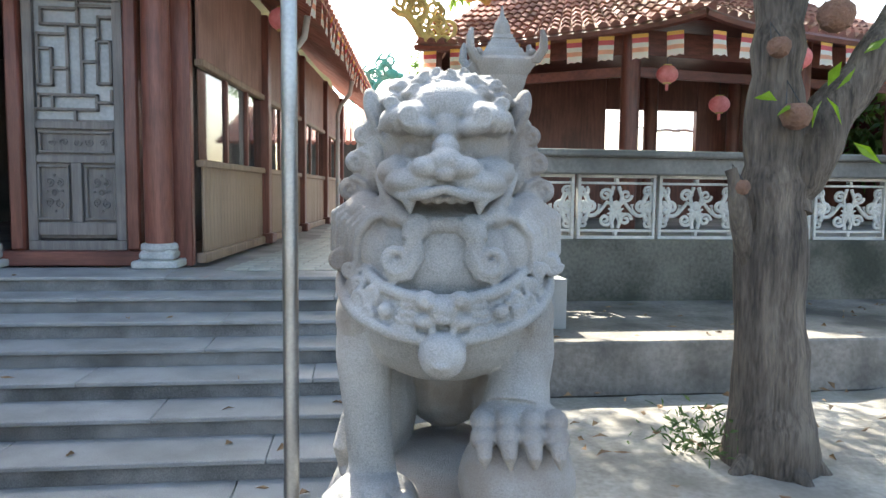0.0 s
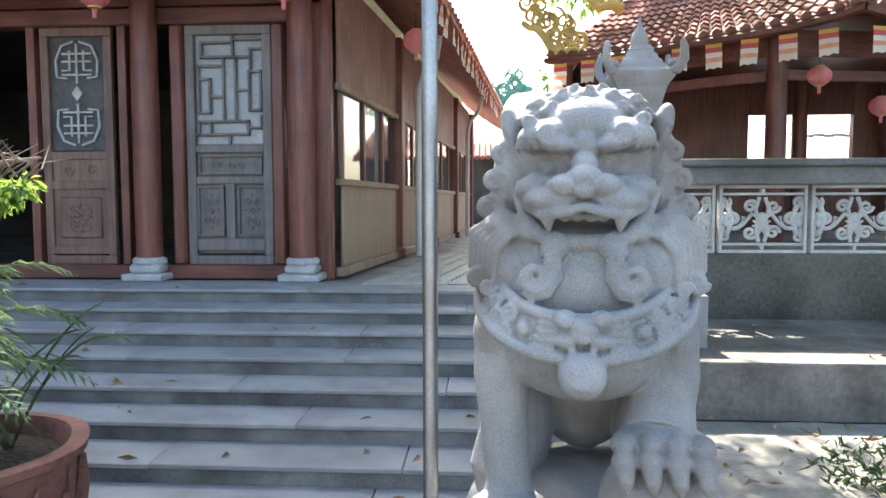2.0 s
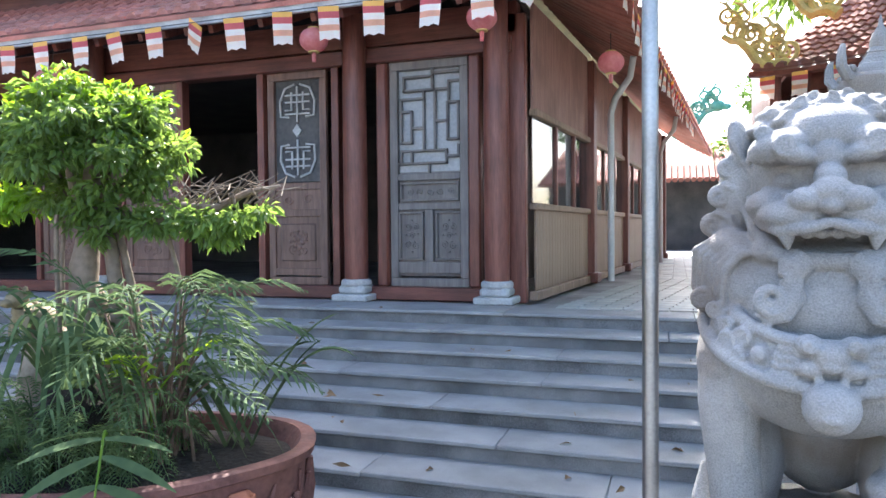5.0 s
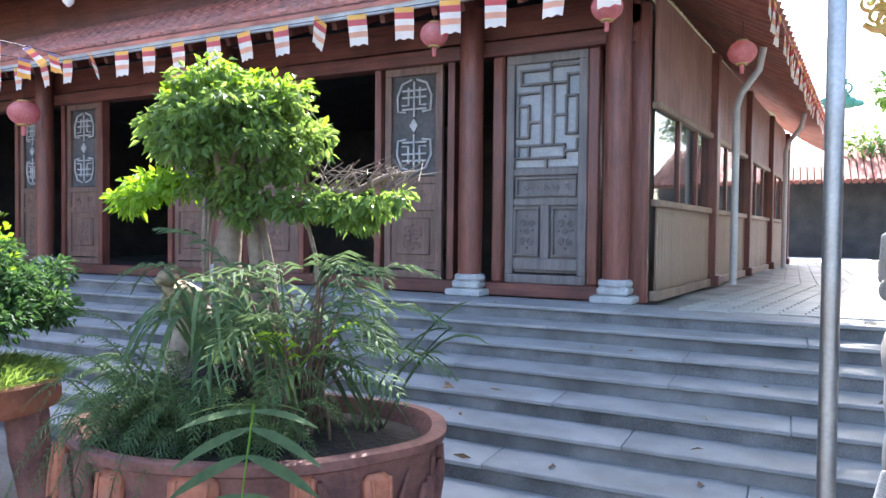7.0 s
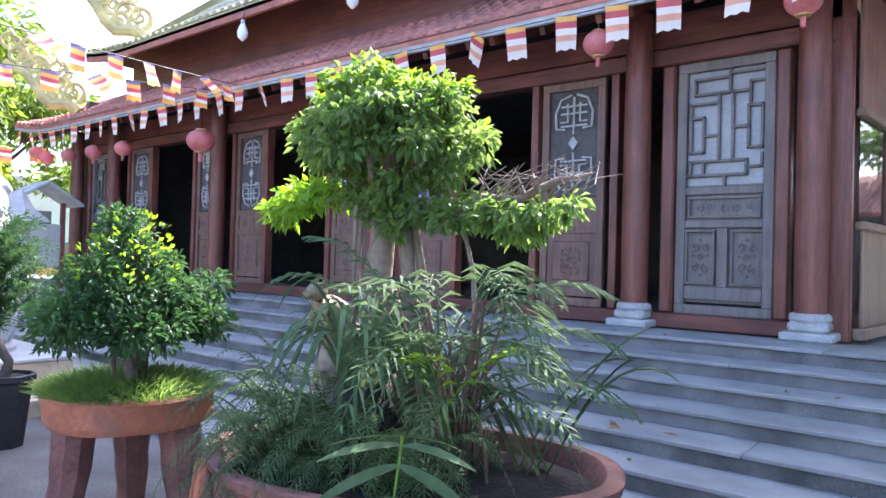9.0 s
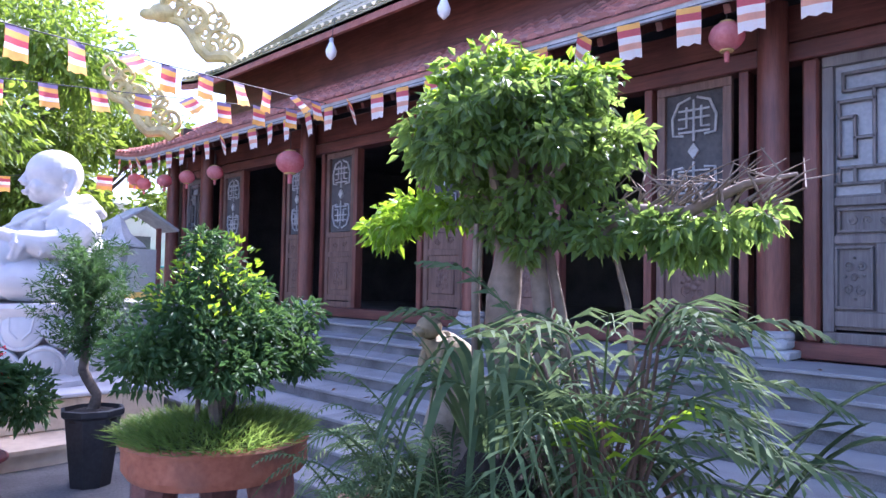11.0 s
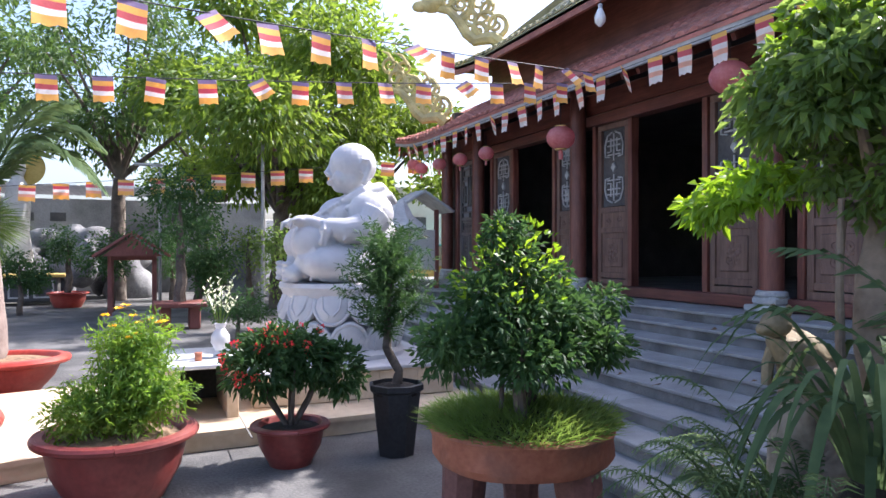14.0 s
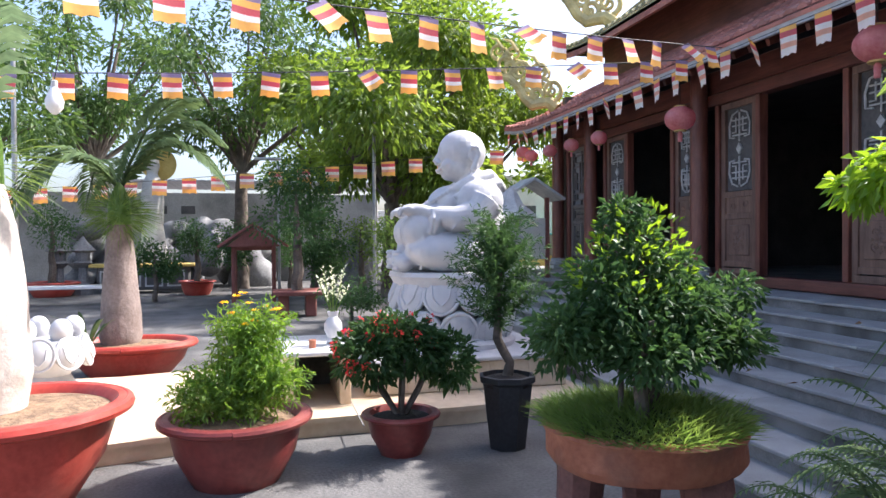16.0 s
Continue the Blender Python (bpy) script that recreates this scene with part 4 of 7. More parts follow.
        for z, x, r in ((1.122, 0.268, 0.038), (1.036, 0.292, 0.041), (0.948, 0.312, 0.043)):
            s.tube([(sx * x, -0.035, z), (sx * x, 0.13, z)], r * 0.9, 14)
            s.tube(spiral((sx * x, -0.036, z), r * 0.85, 1.6, "xz", math.pi / 2, 18, sx), 0.0085, 7)
            for k in range(3):
                s.tube([(sx * (x - 0.01), -0.03 + 0.02 * k, z + r * 0.9), (sx * (x - 0.05), -0.05 + 0.02 * k, z + r * 0.9 - 0.02), (sx * (x - 0.085), -0.055 + 0.02 * k, z - 0.05)], [0.012, 0.014, 0.008], 7)
        # long locks that sweep out from the jaw and hang over the collar
        b(sx * 0.28, -0.01, 0.8, 0.085, 0.11, 0.12)
        b(sx * 0.2, -0.05, 0.84, 0.08, 0.09, 0.07)
        b(sx * 0.185, -0.095, 0.765, 0.1, 0.1, 0.11)
        b(sx * 0.255, -0.06, 0.88, 0.07, 0.09, 0.06)
        for k in range(6):
            s.tube([(sx * 0.165, -0.16 + 0.012 * k, 0.872 + 0.008 * k), (sx * (0.222 + 0.011 * k), -0.178 + 0.014 * k, 0.862 + 0.011 * k), (sx * (0.26 + 0.019 * k), -0.165 + 0.021 * k, 0.815 + 0.011 * k), (sx * (0.272 + 0.018 * k), -0.155 + 0.024 * k, 0.75), (sx * (0.268 + 0.014 * k), -0.155 + 0.022 * k, 0.69 + 0.004 * k)], [0.01, 0.015, 0.0155, 0.0145, 0.008], 8)
        s.tube(spiral((sx * 0.335, -0.1, 0.72), 0.036, 1.5, "xz", 0, 16, -sx), 0.012, 7)
        s.tube(spiral((sx * 0.292, -0.165, 0.7), 0.028, 1.4, "xz", 0, 16, sx), 0.01, 7)
        b(sx * 0.335, -0.07, 0.72, 0.036, 0.04, 0.036)
    b(0, -0.275, 1.03, 0.055, 0.06, 0.038)
    b(0, -0.22, 1.07, 0.042, 0.065, 0.04)
    b(0, -0.16, 1.13, 0.05, 0.07, 0.06)
    b(0, -0.3, 0.995, 0.03, 0.035, 0.025)
    b(0, 0.0, 0.88, 0.16, 0.12, 0.07)
    # cap of combed locks, each a fan of strands with a curled end
    for z, yy, n, w, r in ((1.268, -0.125, 6, 0.175, 0.036), (1.306, -0.08, 5, 0.15, 0.038), (1.325, 0.0, 4, 0.125, 0.04)):
        for i in range(n):
            x = -w + 2 * w * i / (n - 1)
            zz, y2 = z - 0.9 * x * x, yy + 2.0 * x * x
            b(x, y2 + 0.06, zz - 0.012, r * 1.25, 0.08, 0.022)
            for q in (-1, 0, 1):
                s.tube([(x + q * 0.014, y2 - 0.004, zz - 0.004 + 0.006 * (1 - abs(q))), (x * 0.96 + q * 0.017, y2 + 0.03, zz + 0.012), (x * 0.88 + q * 0.01, y2 + 0.09, zz + 0.016)], [0.007, 0.0085, 0.006], 6)
            s.tube(spiral((x + 0.008, y2 - 0.008, zz - 0.006), r * 0.55, 1.2, "xz", i, 12, 1 if i % 2 else -1), 0.0075, 6)
    # a plume of mane behind
    b(0, 0.34, 0.95, 0.16, 0.12, 0.3)
    s.v = [(x - 0.013, y, z) for x, y, z in s.v]
    return s


ped = Shape().box((0, 0.12, 0.28), (0.78, 1.0, 0.56), 0.02).box((0, 0.12, 0.6), (0.86, 1.08, 0.08), 0.02).box((0, 0.12, 0.05), (0.9, 1.12, 0.1), 0.02)
LX, LY, LT = 0.345, 2.32, -8.0
single("pedestal", ped, LIONSTONE, "square grey stone pedestal under the guardian lion", "pedestal", at=pose(LX, LY, 0.0, 0, 0, LT))
remeshed(single("lion_statue", lion(), LIONSTONE, "pale grey carved stone guardian lion with collar and bell on pedestal", "statue", at=pose(LX, LY, 0.752, 0, 0, LT)), 0.0052, 0)

pole = thing("flagpole", "plain brushed stainless steel pole standing before the steps", "pole", at=(-0.165, 2.25, 0))
part("tube", Shape().lathe([(0.025, 0.0), (0.025, 4.6)], seg=20), STEEL, pole)
part("foot", Shape().lathe([(0.09, 0.0), (0.09, 0.012), (0.032, 0.016), (0.03, 0.05)], seg=20), STEEL, pole)


def limb(s, pts, radii, seg=12, wob=0.08, jit=0.5):
    """A knotty limb: a tube with a jittered path."""
    fine, rr = [], []
    for i in range(len(pts) - 1):
        a, b = Vector(pts[i]), Vector(pts[i + 1])
        for k in range(4):
            t = k / 4
            p = a.lerp(b, t)
            q = radii[i] + (radii[i + 1] - radii[i]) * t
            fine.append(p + Vector((noise.noise(p * 3.1), noise.noise(p * 3.1 + Vector((7, 0, 0))), 0)) * q * jit)
            rr.append(q * (1 + wob * noise.noise(p * 7)))
    fine.append(Vector(pts[-1]))
    rr.append(radii[-1])
    s.tube(fine, rr, seg)


tree = thing("tree", "rough barked tree trunk leaning beside the steps, hung with shell pots", "tree", at=(2.58, 3.95, 0))
tk = Shape()
limb(tk, [(0.02, 0.05, 0), (-0.02, 0, 0.3), (-0.06, 0, 0.9), (-0.07, 0, 1.5), (-0.08, 0, 2.0), (-0.1, 0, 2.4), (-0.06, 0.05, 3.0), (0.0, 0.1, 3.6), (0.1, 0.2, 4.6)], [0.31, 0.245, 0.2, 0.18, 0.175, 0.145, 0.135, 0.12, 0.1], 28, 0.2, 0.15)
limb(tk, [(0.0, 0, 1.6), (0.14, -0.03, 2.0), (0.36, -0.08, 2.4), (0.62, -0.12, 2.75), (0.95, -0.16, 3.2), (1.3, -0.2, 3.9)], [0.15, 0.14, 0.125, 0.115, 0.1, 0.07], 18, 0.2)
limb(tk, [(-0.1, 0, 1.05), (-0.26, -0.05, 1.4), (-0.36, -0.1, 1.66), (-0.42, -0.12, 1.84)], [0.075, 0.065, 0.055, 0.035], 12, 0.3)
for dx, dy in ((-0.3, -0.1), (0.26, -0.16), (0.05, -0.3), (-0.15, 0.3)):
    limb(tk, [(0, 0, 0.3), (dx * 0.6, dy * 0.6, 0.1), (dx * 1.05, dy * 1.05, 0.01)], [0.12, 0.08, 0.03], 10)
# unseen limbs reaching back, added to carry the shading crown
limb(tk, [(-0.03, 0.05, 3.2), (-0.3, 1.4, 4.3), (-0.6, 3.0, 5.2), (-0.9, 4.8, 5.9)], [0.12, 0.1, 0.08, 0.04], 12)
limb(tk, [(-0.3, 1.4, 4.3), (0.8, 3.2, 5.2), (1.8, 5.0, 6.0)], [0.08, 0.07, 0.03], 10)
part("trunk", tk, TREEBARK, tree)
# unseen crown, spread back so that its shadow covers earth bed and steps
pts, ways = cloud([(0.5, 0.3, 5.3, 2.0, 1.8, 1.0), (-0.6, 0.8, 5.0, 1.4, 1.2, 0.8), (1.8, -0.2, 4.6, 1.2, 1.2, 0.8), (-1.0, 4.8, 6.1, 1.9, 1.7, 0.7), (0.9, 5.2, 6.3, 1.8, 1.6, 0.7), (-0.4, 3.0, 5.5, 1.6, 1.4, 0.6), (1.8, 3.4, 5.7, 1.7, 1.5, 0.6), (-1.8, 2.8, 5.6, 1.2, 1.2, 0.5), (2.9, 5.4, 6.3, 1.6, 1.5, 0.7), (-2.7, 4.7, 6.1, 1.3, 1.7, 0.6), (-2.6, 6.4, 6.6, 1.3, 1.5, 0.6), (-1.6, 3.6, 5.9, 1.3, 1.3, 0.6), (0.2, 4.2, 6.0, 1.4, 1.3, 0.6)], 36000, 0.95)
leaves("crown", pts, ways, 0.17, 0.08, LEAF, tree)
nl = [((-0.22, -0.22, 2.22), (-1, -.2, .2)), ((-0.16, -0.25, 2.2), (-.8, -.6, -.3)), ((0.04, -0.27, 2.24), (.3, -.5, -.9)), ((0.1, -0.26, 2.28), (.4, -.3, .8)), ((0.02, -0.26, 2.22), (-.5, -.3, -.8)), ((0.3, -0.2, 2.5), (.5, -.2, .5)), ((0.05, -0.26, 2.3), (0.1, -.5, .9)), ((0.24, -0.24, 2.0), (.6, -.4, -.5))]
for p_, w_ in nl:
    leaves("orchid_leaf", [p_], [w_], 0.17, 0.06, LEAFLIME, tree, 0.3, 0.1, "broad bright green leaf")
def shell_pot(x, y, z, r, label="round brown shell pot hung on the tree trunk"):
    t = thing("shell_pot", label, "plant pot", "shell pots on the tree", (x, y, z))
    bowl = part("bowl", Shape().lathe([(r * 0.3, -r * 0.95), (r * 0.75, -r * 0.7), (r, -r * 0.1), (r * 0.93, r * 0.4), (r * 0.6, r * 0.72), (r * 0.55, r * 0.66), (r * 0.5, r * 0.2)], seg=18, wob=0.03), SHELL, t)
    part("soil", Shape().lathe([(r * 0.5, r * 0.2), (r * 0.52, r * 0.5), (r * 0.2, r * 0.58)], seg=14), DARKSOIL, t)
    part("cord", Shape().tube([(-r * 0.6, 0.02, r * 0.5), (0, 0.1, r * 2.4), (r * 0.6, 0.02, r * 0.5)], 0.004, 5), CORD, bowl)
for x, y, z, r in ((2.46, 3.7, 2.14, 0.085), (2.37, 3.75, 2.52, 0.065), (2.68, 3.72, 2.7, 0.1), (3.12, 3.72, 2.68, 0.09), (2.22, 3.82, 1.74, 0.055)):
    shell_pot(x, y, z, r)

# ledge, mossy wall and carved balustrade
ledge = single("ledge_wall", Shape().box((5.2, 6.55, 0.235), (9.2, 2.1, 0.47), 0.02), LEDGE, "low weathered cement ledge with sunlit top", "wall", kind="structure")
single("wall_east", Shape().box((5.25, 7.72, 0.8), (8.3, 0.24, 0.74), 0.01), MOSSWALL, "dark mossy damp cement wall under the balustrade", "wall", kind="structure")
single("parapet", Shape().box((5.25, 7.72, 2.0), (8.3, 0.36, 0.2), 0.02).box((5.25, 7.68, 2.13), (8.4, 0.46, 0.08), 0.02), PLASTER, "weathered cement parapet beam over the balustrade", "wall", kind="structure")
def carved_panel(x):
    b = thing("balustrade_panel", "pale moulded concrete balustrade panel with leafy scrollwork", "balustrade", "balustrade panels", (x, 7.72, 1.17))
    f = frame_bars(Shape(), -0.46, 0.46, 0.0, 0.73, 0.035, 0, 0.09)
    f.box((0, 0, 0.095), (0.86, 0.06, 0.028), 0.006).box((0, 0, 0.635), (0.86, 0.06, 0.028), 0.006)
    for z in (0.065, 0.665):
        f.box((0, 0, z), (0.04, 0.07, 0.05), 0.006)
    part("frame", f, CARVEWHITE, b)
    o = Shape()
    for sx in (-1, 1):
        o.tube([(0, 0, 0.36), (sx * 0.1, 0, 0.42), (sx * 0.2, 0, 0.3)] + spiral((sx * 0.3, 0, 0.36), 0.115, 1.6, "xz", math.pi * (0.9 if sx > 0 else 0.1), 22, sx), 0.024, 7)
        o.tube(spiral((sx * 0.12, 0, 0.5), 0.075, 1.4, "xz", 0, 16, -sx), 0.02, 7)
        o.tube(spiral((sx * 0.12, 0, 0.22), 0.075, 1.4, "xz", 0, 16, sx), 0.02, 7)
        o.tube(spiral((sx * 0.38, 0, 0.54), 0.06, 1.3, "xz", 1, 14, sx), 0.018, 7)
        o.tube(spiral((sx * 0.38, 0, 0.18), 0.06, 1.3, "xz", 1, 14, -sx), 0.018, 7)
        for q in range(5):
            a = radians(20 + 32 * q) if sx > 0 else radians(-20 - 32 * q)
            o.tube([(0, 0, 0.3), (math.sin(a) * 0.1, -0.01, 0.3 - math.cos(a) * 0.11)], [0.026, 0.01], 6)
    for sx in (-1, 1):
        for q in range(4):
            a = radians(-50 + 34 * q)
            o.tube([(sx * 0.3, 0, 0.36), (sx * (0.3 + 0.1 * math.cos(a)), -0.012, 0.36 + 0.19 * math.sin(a)), (sx * (0.3 + 0.13 * math.cos(a)), 0, 0.36 + 0.22 * math.sin(a))], [0.022, 0.03, 0.008], 6)
        o.tube([(sx * 0.03, 0, 0.12), (sx * 0.06, -0.01, 0.24), (sx * 0.04, 0, 0.36), (sx * 0.07, -0.01, 0.48), (sx * 0.03, 0, 0.6)], 0.022, 6)
        o.tube([(sx * 0.43, 0, 0.12), (sx * 0.4, 0, 0.3), (sx * 0.43, 0, 0.42), (sx * 0.4, 0, 0.6)], 0.02, 6)
    o.ball((0, -0.01, 0.38), (0.05, 0.03, 0.06), 10, 7)
    part("scrollwork", o, CARVEWHITE, b)
    return b
p0_ = carved_panel(2.0)
for i in range(1, 5):
    copy_thing(p0_, pose(2.0 + 0.96 * i, 7.72, 1.17))
copy_thing(p0_, pose(1.04, 7.72, 1.17))
for x in (6.42, 8.6):
    single("pillar", Shape().box((x, 7.72, 1.62), (0.16, 0.3, 0.95), 0.015), CARVEWHITE, "pale moulded concrete end post of the balustrade", "post", "balustrade posts")

# neighbouring pavilion behind the balustrade
def pav_roof(name, pts, mat_, label):
    r = thing(name, label, "roof", kind="structure")
    (ax, ay, az), (bx, by, bz), (cx, cy, cz), (dx, dy, dz) = pts
    A, B, C, D = map(Vector, pts)
    bed, tl = Shape(), Shape()
    n, m = 16, 8
    def at_(u, v):
        e_, t_ = A.lerp(B, u), D.lerp(C, u)
        p = e_.lerp(t_, v)
        p.z -= 0.35 * math.sin(math.pi * v) * 0.6 - 0.12 * (2 * u - 1) ** 4 * (1 - v)
        return p
    vs = [at_(i / n, j / m) - Vector((0, 0, o_)) for o_ in (0, 0.08) for j in range(m + 1) for i in range(n + 1)]
    q, o = n + 1, (n + 1) * (m + 1)
    fs = [(j * q + i, j * q + i + 1, (j + 1) * q + i + 1, (j + 1) * q + i) for j in range(m) for i in range(n)]
    fs += [tuple(x + o for x in f[::-1]) for f in fs] + [(i, o + i, o + i + 1, i + 1) for i in range(n)]
    bed.add(vs, fs)
    part("bed", bed, mat_, r)
    cnt = int((B - A).length / 0.17)
    for i in range(cnt):
        u = (i + 0.5) / cnt
        rows_ = 16
        for j in range(rows_):
            p, p2 = at_(u, j / rows_), at_(u, (j + 1.1) / rows_ if j < rows_ - 1 else 1.0)
            tl.tube([p + Vector((0, 0, 0.005)), p2 - Vector((0, 0, 0.025))], [0.07, 0.066], 6)
    tagged(part("tile_field", tl, mat_, r), "rows of red tiles", "", "", "stuff")
    part("fascia", Shape().tube([at_(i / n, 0) - Vector((0, 0, 0.08)) for i in range(n + 1)], 0.06, 6), WOODX, r, "dark drip edge")
    return r
A1, B1, C1, T1 = (4.4, 8.6, 3.95), (0.9, 10.9, 3.85), (8.6, 9.6, 3.85), (4.9, 14.0, 6.6)
pav_roof("roof", [B1, A1, T1, (3.6, 14.5, 6.6)], TILE_DULL, "red tiled hipped roof of the neighbouring pavilion")
pav_roof("roof", [A1, C1, (7.0, 14.0, 6.6), T1], TILE_DULL, "red tiled roof side of the neighbouring pavilion")
for x, y in ((3.75, 9.4), (1.65, 11.0), (6.6, 9.9), (8.4, 10.2), (5.6, 13.0), (3.0, 13.6), (7.4, 13.2)):
    single("column", Shape().lathe([(0.13, 1.2), (0.13, 4.1)], c=(x, y, 0), seg=18), WOOD, "dark red round column of the neighbouring pavilion", "column", "pavilion columns")
pb = Shape()
for (xa, ya), (xb, yb) in (((1.65, 11.0), (3.75, 9.4)), ((3.75, 9.4), (6.6, 9.9)), ((6.6, 9.9), (8.4, 10.2))):
    d = Vector((xb - xa, yb - ya, 0))
    m_ = Matrix.Translation(((xa + xb) / 2, (ya + yb) / 2, 0)) @ Matrix.Rotation(math.atan2(d.y, d.x), 4, "Z")
    pb.box((0, 0, 3.75), (d.length, 0.16, 0.34), 0.01, m_)
    pb.box((0, 0, 3.36), (d.length, 0.06, 0.14), 0.01, m_)
single("beam", pb, WOODX, "dark red timber beams of the neighbouring pavilion", "beam", kind="structure")
single("floor_pavilion", Shape().box((5.6, 11.2, 0.6), (9.0, 6.7, 1.2), 0.01), PLASTER, "cement floor of the neighbouring pavilion", "floor", kind="structure")
for c_, z_ in (((3.05, 13.6, 2.8), (3.7, 0.15, 3.3)), ((8.6, 13.6, 2.8), (3.6, 0.15, 3.3)), ((5.85, 13.6, 3.9), (1.9, 0.15, 1.1)), ((5.85, 13.6, 1.75), (1.9, 0.15, 1.3)), ((10.3, 11.8, 2.8), (0.15, 3.6, 3.3)), ((1.25, 12.3, 2.8), (0.15, 2.6, 3.3))):
    single("wall_pavilion", Shape().box(c_, z_, 0.01), WOOD, "dark timber back wall of the neighbouring pavilion", "wall", kind="structure")
single("ceiling_pavilion", Shape().prism([(1.5, 11.1), (4.3, 9.0), (8.6, 9.9), (10.3, 13.6), (1.5, 13.6)], 4.0, 4.06), WOODX, "dark timber ceiling of the pavilion", "ceiling", kind="structure")

# ---- potted plants ----
def pot_profile(s, r_top, r_bot, h, lip=0.03, sx=1.0, sy=1.0, wob=0.0, seg=36, wall=0.03):
    s.lathe([(r_bot * 0.96, 0), (r_bot, 0.02), (r_bot + (r_top - r_bot) * 0.55, h * 0.45), (r_top - lip, h - lip * 1.6), (r_top, h - lip * 1.2), (r_top + 0.004, h - 0.006), (r_top - 0.008, h), (r_top - wall - lip * 0.4, h), (r_top - wall - lip, h - 0.03), (r_top - wall - lip - 0.02, h - 0.09), (0.02, h - 0.1)], seg=seg, sx=sx, sy=sy, wob=wob)


def mound(r, z, sx=1.0, sy=1.0, h=0.05):
    return Shape().lathe([(r, -0.05), (r, 0.0), (r * 0.8, h * 0.5), (r * 0.4, h * 0.9), (0.02, h)], c=(0, 0, z), seg=28, sx=sx, sy=sy, wob=0.02)


def ribbon(s, p, way, length, width, rise=0.6, fall=1.2, n=7, fold=0.25):
    """A strap leaf that rises from p and arches over."""
    d = Vector((way[0], way[1], 0)).normalized()
    side = Vector((-d.y, d.x, 0))
    vs = []
    for i in range(n + 1):
        t = i / n
        c = Vector(p) + d * length * (t * 0.8) + Vector((0, 0, length * (rise * t - fall * t * t * 0.6)))
        w = width * (0.35 + 1.6 * t * (1 - t) + 0.25 * (1 - t)) * (1 if t < 0.97 else 0.1) * 0.5
        vs += [c + side * w + Vector((0, 0, w * fold)), c, c - side * w + Vector((0, 0, w * fold))]
    fs = []
    for i in range(n):
        fs += [(3 * i, 3 * i + 1, 3 * i + 4, 3 * i + 3), (3 * i + 1, 3 * i + 2, 3 * i + 5, 3 * i + 4)]
    s.add(vs, fs)


def frond(s, p, way, length, leaflet, rise=0.8, fall=1.3, n=16, width=0.018, stem=0.006, spread=0.9):
    """A feather-shaped frond: an arching stem with a leaflet on either side at each step."""
    d = Vector((way[0], way[1], 0)).normalized()
    side = Vector((-d.y, d.x, 0))
    pts = [Vector(p) + d * length * (t * 0.8) + Vector((0, 0, length * (rise * t - fall * t * t * 0.6))) for t in [i / n for i in range(n + 1)]]
    s.tube(pts, [stem * (1 - 0.7 * i / n) for i in range(n + 1)], 4)
    for i in range(2, n + 1):
        t = i / n
        fwd = (pts[i] - pts[i - 1]).normalized()
        ln = leaflet * (math.sin(math.pi * (0.12 + 0.85 * t)) * 0.9 + 0.1)
        for sg in (-1, 1):
            way_ = (fwd * (1 - spread * 0.5) + side * sg * spread + Vector((0, 0, -0.12 + 0.1 * rng.uniform(-1, 1)))).normalized()
            b = pts[i] + way_ * ln
            m_ = pts[i].lerp(b, 0.5) + Vector((0, 0, ln * 0.07))
            b.z -= ln * 0.18
            w = fwd * width * 0.5
            s.add([pts[i], m_ + w, b, m_ - w], [(0, 1, 3), (1, 2, 3)])


# the large bonsai with ferns in a log-shaped pot
fig = thing("bonsai_tree", "bonsai fig with cloud-like bright green crown and hanging roots", "bonsai tree", at=(-2.8, 2.66, 0.7))
pot1 = thing("log_pot", "big brown oval planter moulded like a cut log", "plant pot", at=(-2.42, 2.42, 0), turn=22)
lp = Shape()
pot_profile(lp, 0.86, 0.72, 0.76, 0.035, 1.0, 0.7, 0.02, 56, 0.05)
part("body", lp, LOGPOT, pot1)
for i in range(46):
    a = 2 * math.pi * i / 46 + 0.06 * math.sin(i * 5)
    r0, rr = 0.76 + 0.012 * math.sin(i * 3), 0.026 + 0.012 * math.sin(i * 2.2)
    lo_, hi_ = 0.04 + 0.1 * (i % 3 == 0), 0.62 + 0.06 * math.sin(i * 1.7)
    pts = [(math.cos(a + 0.03 * math.sin(k * 1.9 + i)) * r0 * (1 + 0.1 * k / 5), math.sin(a + 0.03 * math.sin(k * 1.9 + i)) * r0 * 0.7 * (1 + 0.1 * k / 5), lo_ + (hi_ - lo_) * k / 5) for k in range(6)]
    part("bark_ridge", Shape().tube(pts, [rr * 0.5, rr, rr * 1.2, rr, rr * 1.1, rr * 0.4], 7), LOGPOT, pot1)
for a, z, w_, h_ in ((196, 0.58, 0.15, 0.26), (243, 0.6, 0.12, 0.2), (268, 0.56, 0.2, 0.3), (296, 0.6, 0.1, 0.22), (318, 0.55, 0.12, 0.26)):
    ca, sa = math.cos(radians(a)), math.sin(radians(a))
    r0 = 0.86
    turn_ = math.degrees(math.atan2(sa / 0.7, ca)) + 90
    stub = Shape().box((0, 0, 0), (w_, 0.07, h_), 0.025)
    stub.tube([(-w_ * 0.3, -0.035, -h_ * 0.45), (-w_ * 0.26, -0.04, 0), (-w_ * 0.3, -0.035, h_ * 0.45)], 0.008, 6).tube([(w_ * 0.34, -0.035, -h_ * 0.45), (w_ * 0.3, -0.04, 0), (w_ * 0.34, -0.035, h_ * 0.45)], 0.009, 6)
    part("bark_scar", stub, TERRA, pot1, "smooth orange brown patch of bared wood", at=pose(ca * r0 * 0.985, sa * r0 * 0.69, z, -7, 0, turn_))
